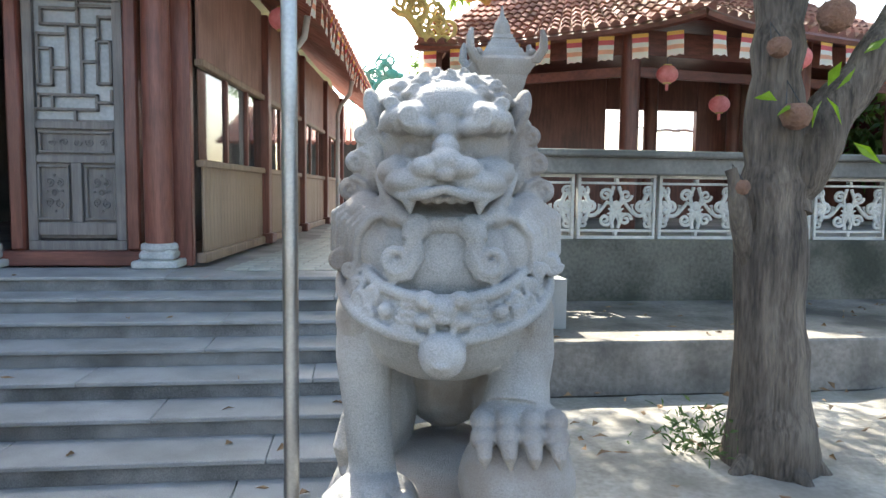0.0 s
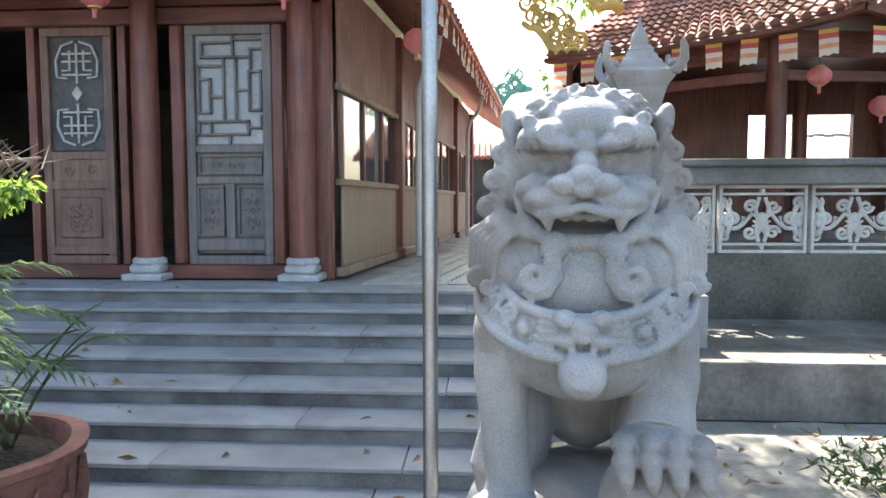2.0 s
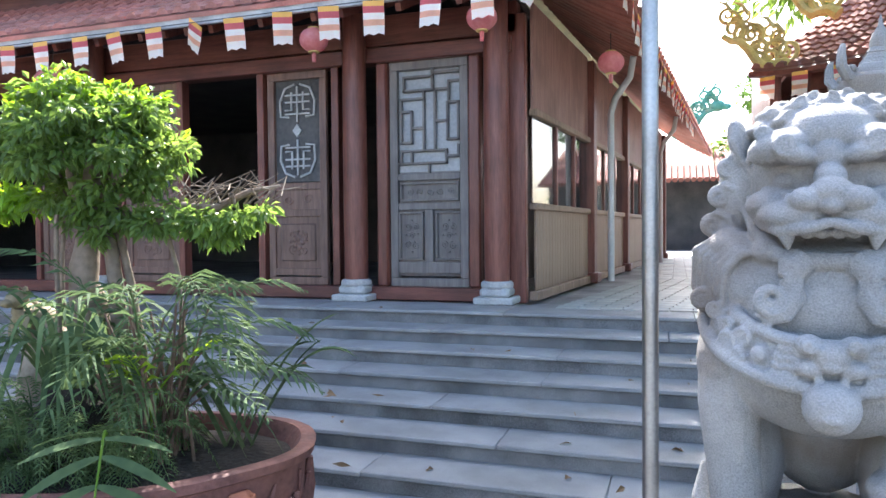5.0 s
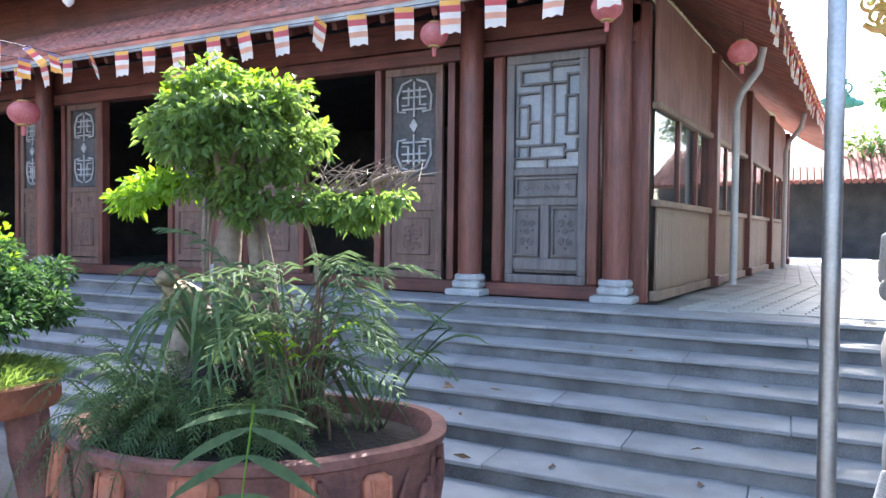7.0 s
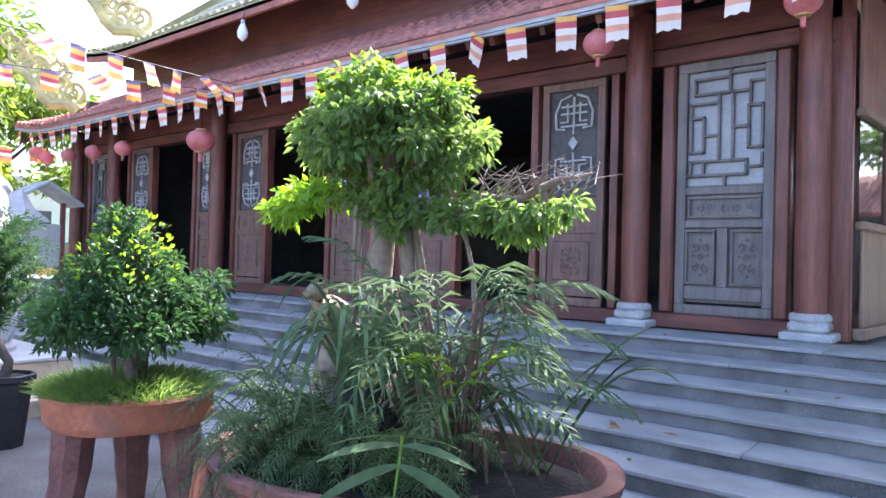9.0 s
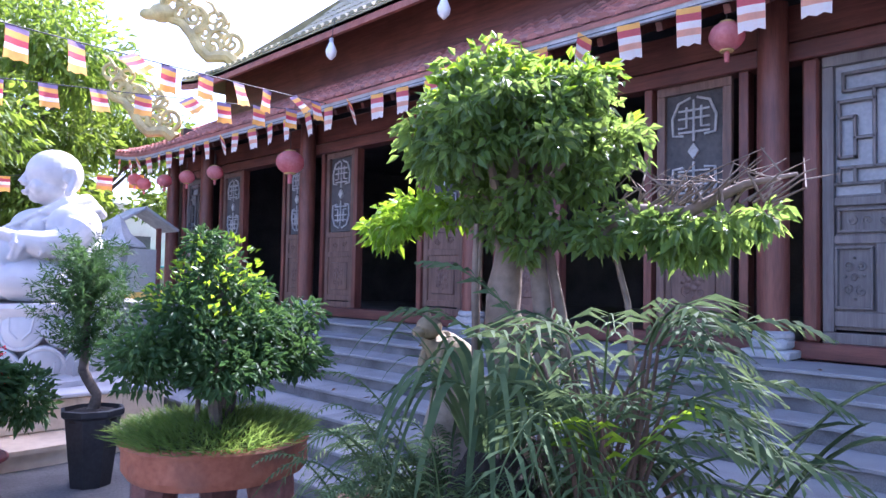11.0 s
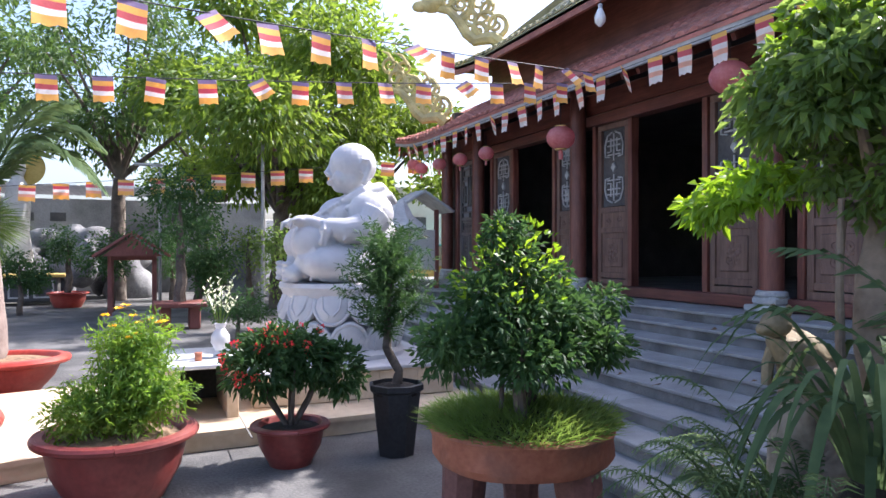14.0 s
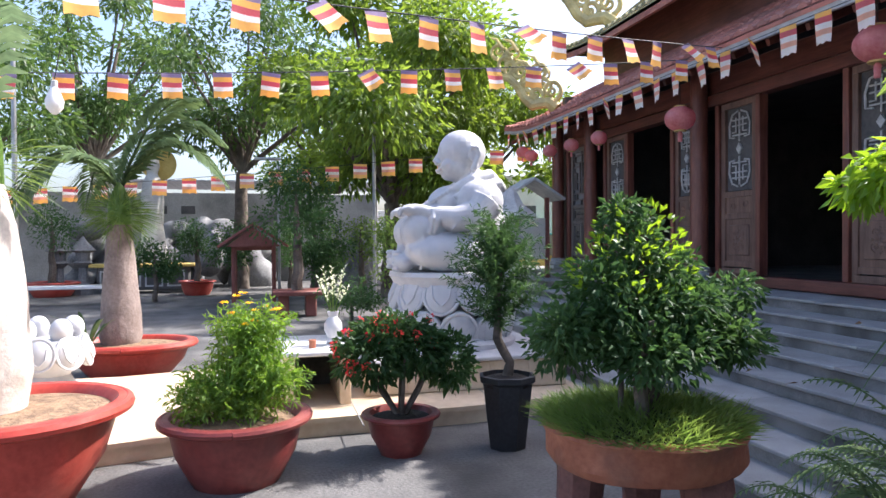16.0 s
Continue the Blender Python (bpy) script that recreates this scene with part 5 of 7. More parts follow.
part("soil", mound(0.77, 0.68, 1, 0.68, 0.05), DARKSOIL, pot1)

ft = Shape()
limb(ft, [(0, 0, 0.0), (-0.03, 0, 0.3), (0.02, 0.0, 0.5), (-0.02, 0, 0.75), (0.0, 0.02, 1.1), (0.05, 0, 1.5)], [0.15, 0.12, 0.09, 0.07, 0.05, 0.025], 18, 0.4)
limb(ft, [(0.2, 0, 0.0), (0.2, 0, 0.35), (0.17, 0, 0.75), (0.1, 0, 1.1)], [0.045, 0.04, 0.036, 0.03], 10)
limb(ft, [(0.27, 0.05, 0.0), (0.27, 0.05, 0.35), (0.22, 0.04, 0.75), (0.14, 0.02, 1.1)], [0.03, 0.024, 0.02, 0.016], 10)
for x, y in ((-0.14, -0.03), (-0.09, 0.1), (0.5, 0.06), (-0.05, -0.14)):
    limb(ft, [(x, y, 0.0), (x + 0.01, y, 0.4), (x * 0.95, y, 0.8), (x * 0.8, y, 1.08)], [0.02, 0.013, 0.011, 0.01], 8)
limb(ft, [(0, 0, 1.0), (0.2, 0.02, 1.06), (0.36, 0.05, 1.02), (0.5, 0.05, 1.11), (0.68, 0.08, 1.1), (0.86, 0.1, 1.18), (1.0, 0.12, 1.2)], [0.045, 0.038, 0.034, 0.03, 0.024, 0.014, 0.006], 10, 0.3)
limb(ft, [(0, 0, 1.0), (-0.2, -0.03, 1.1), (-0.38, -0.04, 1.11), (-0.5, -0.06, 1.16)], [0.03, 0.018, 0.012, 0.006], 10)
for x, y, z in ((-0.25, 0.0, 1.45), (0.25, 0.02, 1.42), (0.0, -0.15, 1.4), (0.05, 0.15, 1.55), (0.32, -0.08, 1.28), (-0.35, 0, 1.38)):
    limb(ft, [(0, 0.01, 1.05), (x * 0.5, y * 0.5, 1.2), (x, y, z)], [0.03, 0.02, 0.006], 8)
for i in range(46):
    p = Vector((rng.uniform(0.35, 0.95), rng.uniform(-0.02, 0.16), 1.12))
    limb(ft, [p, p + Vector((rng.uniform(-.06, .12), rng.uniform(-.08, .08), rng.uniform(.03, .09))), p + Vector((rng.uniform(-.05, .2), rng.uniform(-.1, .1), rng.uniform(.06, .15)))], [0.005, 0.003, 0.0015], 5)
for dx, dy in ((-0.35, -0.15), (0.3, -0.12), (-0.2, 0.2), (-0.1, -0.3)):
    limb(ft, [(0, 0, 0.3), (dx * 0.5, dy * 0.5, 0.16), (dx, dy, 0.05)], [0.11, 0.085, 0.04], 10)
limb(ft, [(-0.05, -0.02, 0.3), (-0.16, -0.06, 0.46), (-0.2, -0.08, 0.55), (-0.24, -0.09, 0.42), (-0.26, -0.1, 0.1)], [0.07, 0.08, 0.075, 0.07, 0.08], 12, 0.3)
part("trunk", ft, PALEBARK, fig)
# the crown: many small pads over a lopsided dome, ragged below
pads = []
for i in range(60):
    a, u = i * 2.39996, (i + 0.5) / 60
    ring = math.sqrt(1 - (u * 0.96) ** 2)
    q = 1 + 0.16 * math.sin(i * 1.7) + 0.08 * math.sin(i * 4.1)
    x, y, z = 0.345 * ring * q * math.cos(a), 0.31 * ring * q * math.sin(a), 1.3 + 0.36 * u * q
    k = 0.07 + 0.04 * ((i * 0.618) % 1)
    pads.append((x, y, z, k * 1.25, k * 1.15, k * 0.8))
pads += [(-0.1, 0, 1.26, 0.16, 0.14, 0.05), (0.2, -0.1, 1.2, 0.12, 0.1, 0.06), (0.12, -0.12, 1.12, 0.09, 0.08, 0.08), (0.35, 0.0, 1.22, 0.12, 0.1, 0.06), (0.02, -0.1, 1.08, 0.07, 0.06, 0.09), (0.28, -0.05, 1.08, 0.13, 0.1, 0.07), (0.42, -0.02, 1.02, 0.11, 0.1, 0.06), (-0.1, -0.1, 1.16, 0.1, 0.08, 0.07), (0.16, -0.1, 1.0, 0.07, 0.06, 0.08)]
pts, ways = cloud(pads, 9600, 0.9)
leaves("crown", pts, ways, 0.05, 0.027, LEAF, fig, droop=0.55)
# lime leaves picked by height paint the sun on the crown top
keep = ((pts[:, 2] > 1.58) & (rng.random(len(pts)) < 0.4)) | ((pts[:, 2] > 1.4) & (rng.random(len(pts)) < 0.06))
tagged(leaves("young_foliage", pts[keep], ways[keep] + np.array([0, 0, 0.4]), 0.055, 0.028, LEAFLIME, fig, label="top leaves coloured bright yellow green as if sunlit"), kind="stuff")
pts, ways = cloud([(-0.3, -0.02, 1.15, 0.14, 0.14, 0.05), (-0.45, -0.04, 1.18, 0.16, 0.15, 0.06), (-0.6, -0.02, 1.14, 0.13, 0.12, 0.06), (-0.68, -0.06, 1.08, 0.1, 0.1, 0.07), (-0.5, -0.12, 1.1, 0.14, 0.1, 0.05), (0.5, 0.1, 1.1, 0.15, 0.13, 0.05), (0.62, 0.05, 1.04, 0.16, 0.14, 0.06), (0.78, 0.1, 1.05, 0.13, 0.12, 0.06), (0.9, 0.12, 1.08, 0.07, 0.08, 0.05), (0.68, 0.12, 0.98, 0.12, 0.1, 0.05)], 1900, 0.85)
# left branch takes the lime leaf colour in place of sunlight
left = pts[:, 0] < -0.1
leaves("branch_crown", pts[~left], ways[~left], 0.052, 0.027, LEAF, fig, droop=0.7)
leaves("branch_crown", pts[left], ways[left], 0.052, 0.028, LEAFLIME, fig, droop=0.6, label="side branch coloured yellow green as if sunlit")

ferns = thing("fern_clump", "dense clump of arching ferns and small palms filling the planter", "fern", at=(-2.42, 2.42, 0.7), turn=22)
f1, f2, f3, f7 = Shape(), Shape(), Shape(), Shape()
# fine ferns over the far end of the oval, thinning towards the bare soil
for i in range(230):
    a = rng.uniform(0, 6.28)
    x, y = rng.uniform(-0.56, 0.12), rng.uniform(-0.34, 0.32)
    out = math.atan2(y * 1.6, x + 0.25) + rng.uniform(-0.9, 0.9)
    frond(f1, (x, y, 0), (math.cos(out), math.sin(out)), rng.uniform(0.3, 0.56), rng.uniform(0.05, 0.1), rng.uniform(1.0, 2.4), rng.uniform(2.0, 3.4), 24, 0.008, 0.004, 0.8)
part("fern_fronds", f1, LEAFFERN, ferns)
# a clumping palm on brown stems beside the bare soil
for i in range(44):
    a = rng.uniform(0, 6.28)
    x, y = 0.16 + rng.normal() * 0.07, -0.02 + rng.normal() * 0.07
    h = rng.uniform(0.25, 0.72)
    d = Vector((math.cos(a), math.sin(a), 0))
    top_ = Vector((x, y, 0)) + d * h * 0.25 + Vector((0, 0, h))
    f7.tube([(x, y, -0.02), Vector((x, y, 0)) + d * h * 0.08 + Vector((0, 0, h * 0.5)), top_], [0.009, 0.007, 0.005], 5)
    frond(f2, top_, (d.x, d.y), rng.uniform(0.34, 0.62), rng.uniform(0.13, 0.2), rng.uniform(0.5, 1.3), rng.uniform(0.9, 1.7), 10, 0.02, 0.005, 0.62)
for a, h, ln in ((-12, 0.34, 0.62), (12, 0.52, 0.56), (-40, 0.28, 0.55)):
    d = Vector((math.cos(radians(a)), math.sin(radians(a)), 0))
    top_ = Vector((0.3, 0, 0)) + d * 0.12 + Vector((0, 0, h))
    f7.tube([(0.24, 0, -0.02), top_ * 0.6, top_], [0.009, 0.007, 0.005], 5)
    frond(f2, top_, (d.x, d.y), ln, 0.17, 0.5, 0.9, 10, 0.026, 0.005, 0.6)
part("palm_fronds", f2, FROND, ferns)
tagged(part("stalk_mass", f7, DRYSTEM, ferns, "dry brown palm stems"), kind="stuff")
# a fountain of narrow strap leaves under the trunk
for i in range(56):
    a = i * 2.4
    ribbon(f3, (-0.16 + 0.09 * math.cos(a), -0.06 + 0.08 * math.sin(a), 0.34), (math.cos(a + 0.4), math.sin(a + 0.4)), rng.uniform(0.32, 0.54), rng.uniform(0.018, 0.036), rng.uniform(1.7, 2.5), rng.uniform(3.0, 4.4), 9)
for i in range(14):
    a = rng.uniform(0, 6.28)
    ribbon(f3, (rng.uniform(-0.1, 0.3), rng.uniform(-0.2, 0.2), 0.02), (math.cos(a), math.sin(a)), rng.uniform(0.35, 0.6), rng.uniform(0.014, 0.026), rng.uniform(1.6, 2.2), rng.uniform(1.8, 3.0))
part("strap_leaves", f3, FROND, ferns)
part("root_mound", mound(0.2, 0.02, 1, 0.9, 0.36), DARKSOIL, ferns, "dark mound of roots", at=pose(-0.16, -0.06, 0))
# a pinnate spray that hangs over the rim
orchid = thing("hanging_spray", "arching spray of broad glossy leaflets hanging over the pot rim", "plant", at=(-2.06, 2.0, 0.84), turn=-58)
stem_ = [Vector((0.0 + 0.34 * t, 0.02 * math.sin(t * 3), 0.12 + 0.24 * t - 0.62 * t * t)) for t in [i / 12 for i in range(13)]]
part("stalk", Shape().tube(stem_, [0.007 - 0.0004 * i for i in range(13)], 6), LEAFLIME, orchid)
for i in range(2, 13, 2):
    for sg in (-1, 1):
        p, fwd = stem_[i], (stem_[i] - stem_[i - 1]).normalized()
        way_ = (fwd * 0.45 + Vector((0, sg, 0.12 + 0.1 * math.sin(i * 2.0)))).normalized()
        ln = 0.26 * (0.75 + 0.3 * math.sin(math.pi * i / 13)) * (1 - 0.1 * (i % 2))
        wd, n_ = 0.044, 6
        vs, side_ = [], fwd
        for k in range(n_ + 1):
            t = k / n_
            c = p + way_ * ln * t + Vector((0, 0, -0.1 * ln * t * t * 2))
            w2 = wd * 0.5 * math.sin(math.pi * min(0.98, 0.06 + 0.92 * t)) ** 0.7
            vs += [c + side_ * w2 + Vector((0, 0, 0.25 * w2)), c, c - side_ * w2 + Vector((0, 0, 0.25 * w2))]
        fs = []
        for k in range(n_):
            fs += [(3 * k, 3 * k + 1, 3 * k + 4, 3 * k + 3), (3 * k + 1, 3 * k + 2, 3 * k + 5, 3 * k + 4)]
        part("leaflet", Shape().add(vs, fs), FROND, orchid)
tall = thing("strap_plant", "tall stiff grey green leaves rising at the planter edge", "plant", at=(-2.0, 2.72, 0.7))
for i in range(9):
    a = i * 2.4
    one = Shape()
    ribbon(one, (0.06 * math.cos(a), 0.06 * math.sin(a), 0), (math.cos(a * 1.3 + 0.4), math.sin(a * 1.3 + 0.4)), 0.42 + 0.22 * ((i * 0.618) % 1), 0.065, 1.9, 1.2 + 0.9 * ((i * 0.37) % 1), 9, 0.4)
    part("strap_leaf", one, FROND, tall)
limeplant = thing("lime_palm", "small palm with bright yellow green fingers in the planter", "plant", at=(-2.18, 2.36, 0.98))
f5 = Shape()
for i in range(3):
    frond(f5, (0, 0, 0), (math.cos(i * 1.7 + 3.4), math.sin(i * 1.7 + 3.4)), 0.34, 0.15, 1.2, 0.8, 8, 0.024, 0.005, 0.6)
f5.tube([(0, 0, -0.3), (0.01, 0, -0.1), (0, 0, 0.01)], 0.007, 6)
part("fronds", f5, LEAFLIME, limeplant)
# bonsai on legs
TBX, TBY = -4.42, 2.31
tpot = thing("table_planter", "round terracotta planter moulded as a log slab on thick legs", "plant pot", at=(TBX, TBY, 0), turn=10)
tb = Shape()
tb.lathe([(0.32, 0.57), (0.42, 0.59), (0.445, 0.63), (0.44, 0.72), (0.455, 0.75), (0.44, 0.77), (0.4, 0.77), (0.38, 0.73), (0.02, 0.71)], seg=44, wob=0.02)
tbody = part("body", tb, TERRA, tpot)
for a in (200, 212):
    part("cut_mark", Shape().box((0, 0, 0), (0.09, 0.02, 0.13), 0.01), LOGPOT, tbody, "dark bark patch on the rim", at=pose(math.cos(radians(a)) * 0.445, math.sin(radians(a)) * 0.445, 0.68, 0, 0, a + 90))
for a in (20, 140, 260):
    lg = Shape()
    ca, sa = math.cos(radians(a)), math.sin(radians(a))
    limb(lg, [(ca * 0.3, sa * 0.3, 0.6), (ca * 0.33, sa * 0.33, 0.3), (ca * 0.38, sa * 0.38, 0.0)], [0.12, 0.1, 0.085], 9, 0.1, 0.1)
    part("leg", lg, LOGPOT, tpot)
part("soil", mound(0.4, 0.73, 1, 1, 0.08), DARKSOIL, tpot)
gp, gw = [], []
for i in range(4200):
    a, r0 = rng.uniform(0, 6.28), 0.44 * math.sqrt(rng.random())
    gp.append((math.cos(a) * r0, math.sin(a) * r0, 0.75 + 0.06 * (1 - r0 / 0.44)))
    gw.append((math.cos(a) * (0.3 + r0) + rng.normal() * 0.4, math.sin(a) * (0.3 + r0) + rng.normal() * 0.4, 1.0 - r0))
tagged(leaves("grass", gp, gw, 0.13, 0.006, GRASS, tpot, 0.2, 0.4, "fringe of thin green grass"), kind="stuff")
bush = thing("bonsai_tree", "dense dark green bonsai shrub with tips coloured paler as if sunlit", "bonsai tree", at=(TBX, TBY, 0.76))
bt = Shape()
limb(bt, [(-0.05, 0.05, 0), (0.0, 0.06, 0.25), (0.02, 0.0, 0.45), (0.0, 0, 0.9)], [0.06, 0.045, 0.035, 0.015], 10)
limb(bt, [(0.1, -0.05, 0), (0.16, -0.1, 0.3), (0.25, -0.1, 0.5)], [0.035, 0.03, 0.015], 8)
limb(bt, [(0.02, -0.12, 0.02), (0.0, -0.1, 0.3), (-0.02, -0.06, 0.6)], [0.014, 0.012, 0.01], 8)
limb(bt, [(-0.1, 0.1, 0), (-0.22, 0.2, 0.3), (-0.3, 0.3, 0.5)], [0.035, 0.03, 0.015], 8)
part("trunk", bt, BARK, bush)
bl = [(0.0, -0.06, 0.86, 0.2, 0.19, 0.13), (0.0, 0.06, 0.72, 0.24, 0.24, 0.11), (0.05, -0.22, 0.66, 0.24, 0.22, 0.11), (-0.05, 0.22, 0.58, 0.28, 0.26, 0.12), (0.02, -0.36, 0.38, 0.24, 0.2, 0.15), (0.05, 0.3, 0.42, 0.24, 0.24, 0.17), (-0.15, 0.1, 0.36, 0.3, 0.3, 0.14), (0.2, -0.05, 0.36, 0.26, 0.3, 0.15), (0.0, 0.46, 0.6, 0.12, 0.16, 0.09)]
bl = [(x * 1.1, y * 1.1, z, rx * 0.82, ry * 0.82, rz * 0.95) for x, y, z, rx, ry, rz in bl] + [(0.0, 0.0, 0.4, 0.36, 0.42, 0.13), (0.05, -0.1, 0.54, 0.3, 0.34, 0.1), (0.1, 0.42, 0.36, 0.14, 0.18, 0.1), (0.1, -0.44, 0.46, 0.16, 0.16, 0.1), (0.15, 0.12, 0.56, 0.16, 0.16, 0.1), (0.0, -0.1, 0.97, 0.1, 0.1, 0.08)]
pts, ways = cloud(bl, 9600, 0.85)
leaves("crown", pts, ways, 0.05, 0.023, LEAFDARK, bush)
# lime leaves over the upper pads paint sun on the shrub
pts, ways = cloud([(0, -0.03, 0.84, 0.2, 0.2, 0.17), (0.06, -0.1, 0.72, 0.26, 0.28, 0.15)], 260, 0.1)
ways[:, 2] = abs(ways[:, 2]) + 0.3
tagged(leaves("young_foliage", pts, ways, 0.05, 0.022, LEAFLIME, bush, label="top leaves coloured bright yellow green as if sunlit"), kind="stuff")

# slender conifer in a black pot
bp_ = thing("black_pot", "tall square-sided black plastic plant pot on the concrete", "plant pot", at=(-6.6, 2.42, 0), turn=8)
q = Shape()
q.lathe([(0.14, 0), (0.145, 0.01), (0.2, 0.5), (0.225, 0.52), (0.225, 0.56), (0.2, 0.565), (0.19, 0.5), (0.02, 0.49)], seg=8)
part("body", q, BLACKPOT, bp_)
part("soil", mound(0.185, 0.53, 1, 1, 0.03), DARKSOIL, bp_)
con = thing("podocarpus", "slender dark green needle-leaved shrub with a bent trunk", "shrub", at=(-6.6, 2.42, 0.54))
ct = Shape()
limb(ct, [(0, 0, 0), (0.02, 0.02, 0.12), (-0.02, -0.07, 0.3), (0, -0.08, 0.55), (0, -0.04, 0.9), (0, -0.02, 1.2)], [0.045, 0.035, 0.035, 0.025, 0.015, 0.006], 10)
part("trunk", ct, BARK, con)
cp, cw = [], []
for i in range(150):
    z = rng.uniform(0.34, 1.12)
    a = rng.uniform(0, 6.28)
    ln = 0.5 * (1 - abs(z - 0.6) * 0.8) * rng.uniform(0.6, 1.1)
    d = Vector((math.cos(a), math.sin(a), rng.uniform(0.5, 1.2))).normalized()
    for k in range(26):
        t = (k + 1) / 26
        p = Vector((0, -0.06, z)) + d * ln * t
        for sg in (0, 1):
            cp.append(p)
            w = d * 0.7 + Vector(rng.normal(size=3)) * 0.7
            cw.append(w)
leaves("needles", cp, cw, 0.062, 0.011, LEAFDARK, con, 0.2)

# red flowering shrub
def red_pot(x, y, r, h, mat_, label, turn=0, rb=0.7, sx=1.0, sy=1.0, z=0.0, group=""):
    t = thing("flower_pot", label, "plant pot", group, (x, y, z), turn)
    s_ = Shape()
    pot_profile(s_, r, r * rb, h, r * 0.09, sx, sy, 0.0, 40, 0.03)
    body = part("body", s_, mat_, t)
    rim = Shape()
    rim.tube([(math.cos(2 * math.pi * i / 40) * (r + 0.004) * sx, math.sin(2 * math.pi * i / 40) * (r + 0.004) * sy, h - r * 0.055) for i in range(41)], r * 0.06, 8)
    part("rim", rim, mat_, body)
    return t
ix = red_pot(-6.68, 1.6, 0.28, 0.31, POTRED, "dark red glazed bowl-shaped flower pot", rb=0.58)
part("soil", mound(0.23, 0.27, 1, 1, 0.03), DARKSOIL, ix)
ixo = thing("ixora", "rounded shrub with dark leaves and scarlet flower heads", "flowering shrub", at=(-6.68, 1.6, 0.28))
it = Shape()
for a in range(6):
    limb(it, [(0.02 * math.cos(a), 0.02 * math.sin(a), 0), (0.1 * math.cos(a), 0.16 * math.sin(a), 0.2), (0.16 * math.cos(a), 0.28 * math.sin(a), 0.45)], [0.02, 0.016, 0.008], 7)
tagged(part("stalk_mass", it, BARK, ixo), kind="stuff")
ib = [(0, -0.2, 0.48, 0.3, 0.3, 0.22), (0, 0.12, 0.5, 0.26, 0.24, 0.2), (0, 0.38, 0.4, 0.22, 0.2, 0.2), (0, -0.05, 0.62, 0.26, 0.3, 0.14)]
pts, ways = cloud(ib, 3600, 0.6)
leaves("crown", pts, ways, 0.075, 0.032, LEAFDARK, ixo)
pts, _ = cloud([(0, -0.2, 0.52, 0.31, 0.31, 0.22), (0, -0.02, 0.64, 0.26, 0.32, 0.15)], 44, 0.05)
fp, fw = [], []
for p in pts:
    if p[2] > 0.38:
        for k in range(22):
            d = rng.normal(size=3)
            d /= np.linalg.norm(d)
            fp.append(p + d * 0.022)
            fw.append(d)
leaves("blossom", fp, fw, 0.022, 0.016, REDFLOWER, ixo, label="scarlet flower heads")

# feathery yellow-flowered plant
mg = red_pot(-6.39, 0.42, 0.475, 0.45, POTRED, "wide dark red glazed pot with a thick rim", rb=0.62)
part("soil", mound(0.4, 0.39, 1, 1, 0.04), SOIL, mg)
mar = thing("marigold", "feathery bright green cosmos plants with small yellow flowers", "flowering plant", at=(-6.39, 0.42, 0.4))
mp_, mw_ = [], []
ms = Shape()
mb = [(0.0, -0.06, 0.2, 0.26, 0.27, 0.16), (0.05, 0.16, 0.26, 0.2, 0.2, 0.17), (0, -0.22, 0.16, 0.15, 0.14, 0.1), (0.0, 0.1, 0.46, 0.2, 0.19, 0.15), (0, 0.16, 0.64, 0.15, 0.16, 0.1), (0, 0.0, 0.6, 0.12, 0.13, 0.08), (0.1, 0.3, 0.28, 0.1, 0.1, 0.08)]
cpts, cways = cloud(mb, 1700, 0.9)
for c, d in zip(cpts, cways):
    d = Vector(d).normalized()
    c = Vector(c)
    for u in range(6):
        mp_.append(c + d * 0.022 * u)
        mw_.append(d + Vector(rng.normal(size=3)) * 0.9)
for i in range(30):
    a, r0 = rng.uniform(0, 6.28), 0.22 * math.sqrt(rng.random())
    ms.tube([(math.cos(a) * r0 * 0.7, math.sin(a) * r0 * 0.7, 0), (math.cos(a) * r0 * 1.1, 0.05 + math.sin(a) * r0 * 1.1, 0.3), (math.cos(a) * r0 * 1.2, 0.08 + math.sin(a) * r0 * 1.3, rng.uniform(0.45, 0.8))], [0.006, 0.005, 0.003], 5)
tagged(part("stalk_mass", ms, MARIGOLDLEAF, mar), kind="stuff")
leaves("foliage", mp_, mw_, 0.052, 0.014, MARIGOLDLEAF, mar, 0.2)
fp, fw = [], []
for i in range(12):
    c = Vector((rng.uniform(-0.15, 0.15), rng.uniform(-0.12, 0.3), rng.uniform(0.66, 0.88)))
    for k in range(9):
        a = 2 * math.pi * k / 9
        fp.append(c)
        fw.append((math.cos(a), math.sin(a), 0.25))
leaves("blossom", fp, fw, 0.035, 0.02, YELLOWFLOWER, mar, label="small yellow flowers")


# rock and clay animal standing among the ferns
ROCKTAN = mat("tan weathered rock", (0.2, 0.16, 0.11), (0.42, 0.35, 0.26), 4.0, 0.9, 0.7, 30, stain=((0.12, 0.11, 0.07), 4, 0.6), bump_scale=14)
OLIVECLAY = mat("olive tan clay", (0.14, 0.11, 0.06), (0.33, 0.26, 0.15), 5.0, 0.75, 0.4, 30, stain=((0.07, 0.07, 0.035), 5, 0.6))
rk = Shape()
limb(rk, [(0, 0, 0), (0.01, 0.01, 0.15), (-0.01, 0, 0.32), (0, 0, 0.5), (0.0, 0.0, 0.53)], [0.11, 0.1, 0.085, 0.075, 0.05], 12, 0.3)
single("garden_rock", rk, ROCKTAN, "upright tan rock set in the fern planter", "rock", at=pose(-3.02, 2.56, 0.66))
an = Shape()
limb(an, [(0, 0.09, 0.03), (0, 0.06, 0.08), (0, 0.0, 0.13), (0, -0.05, 0.18)], [0.07, 0.085, 0.075, 0.05], 14, 0.1)
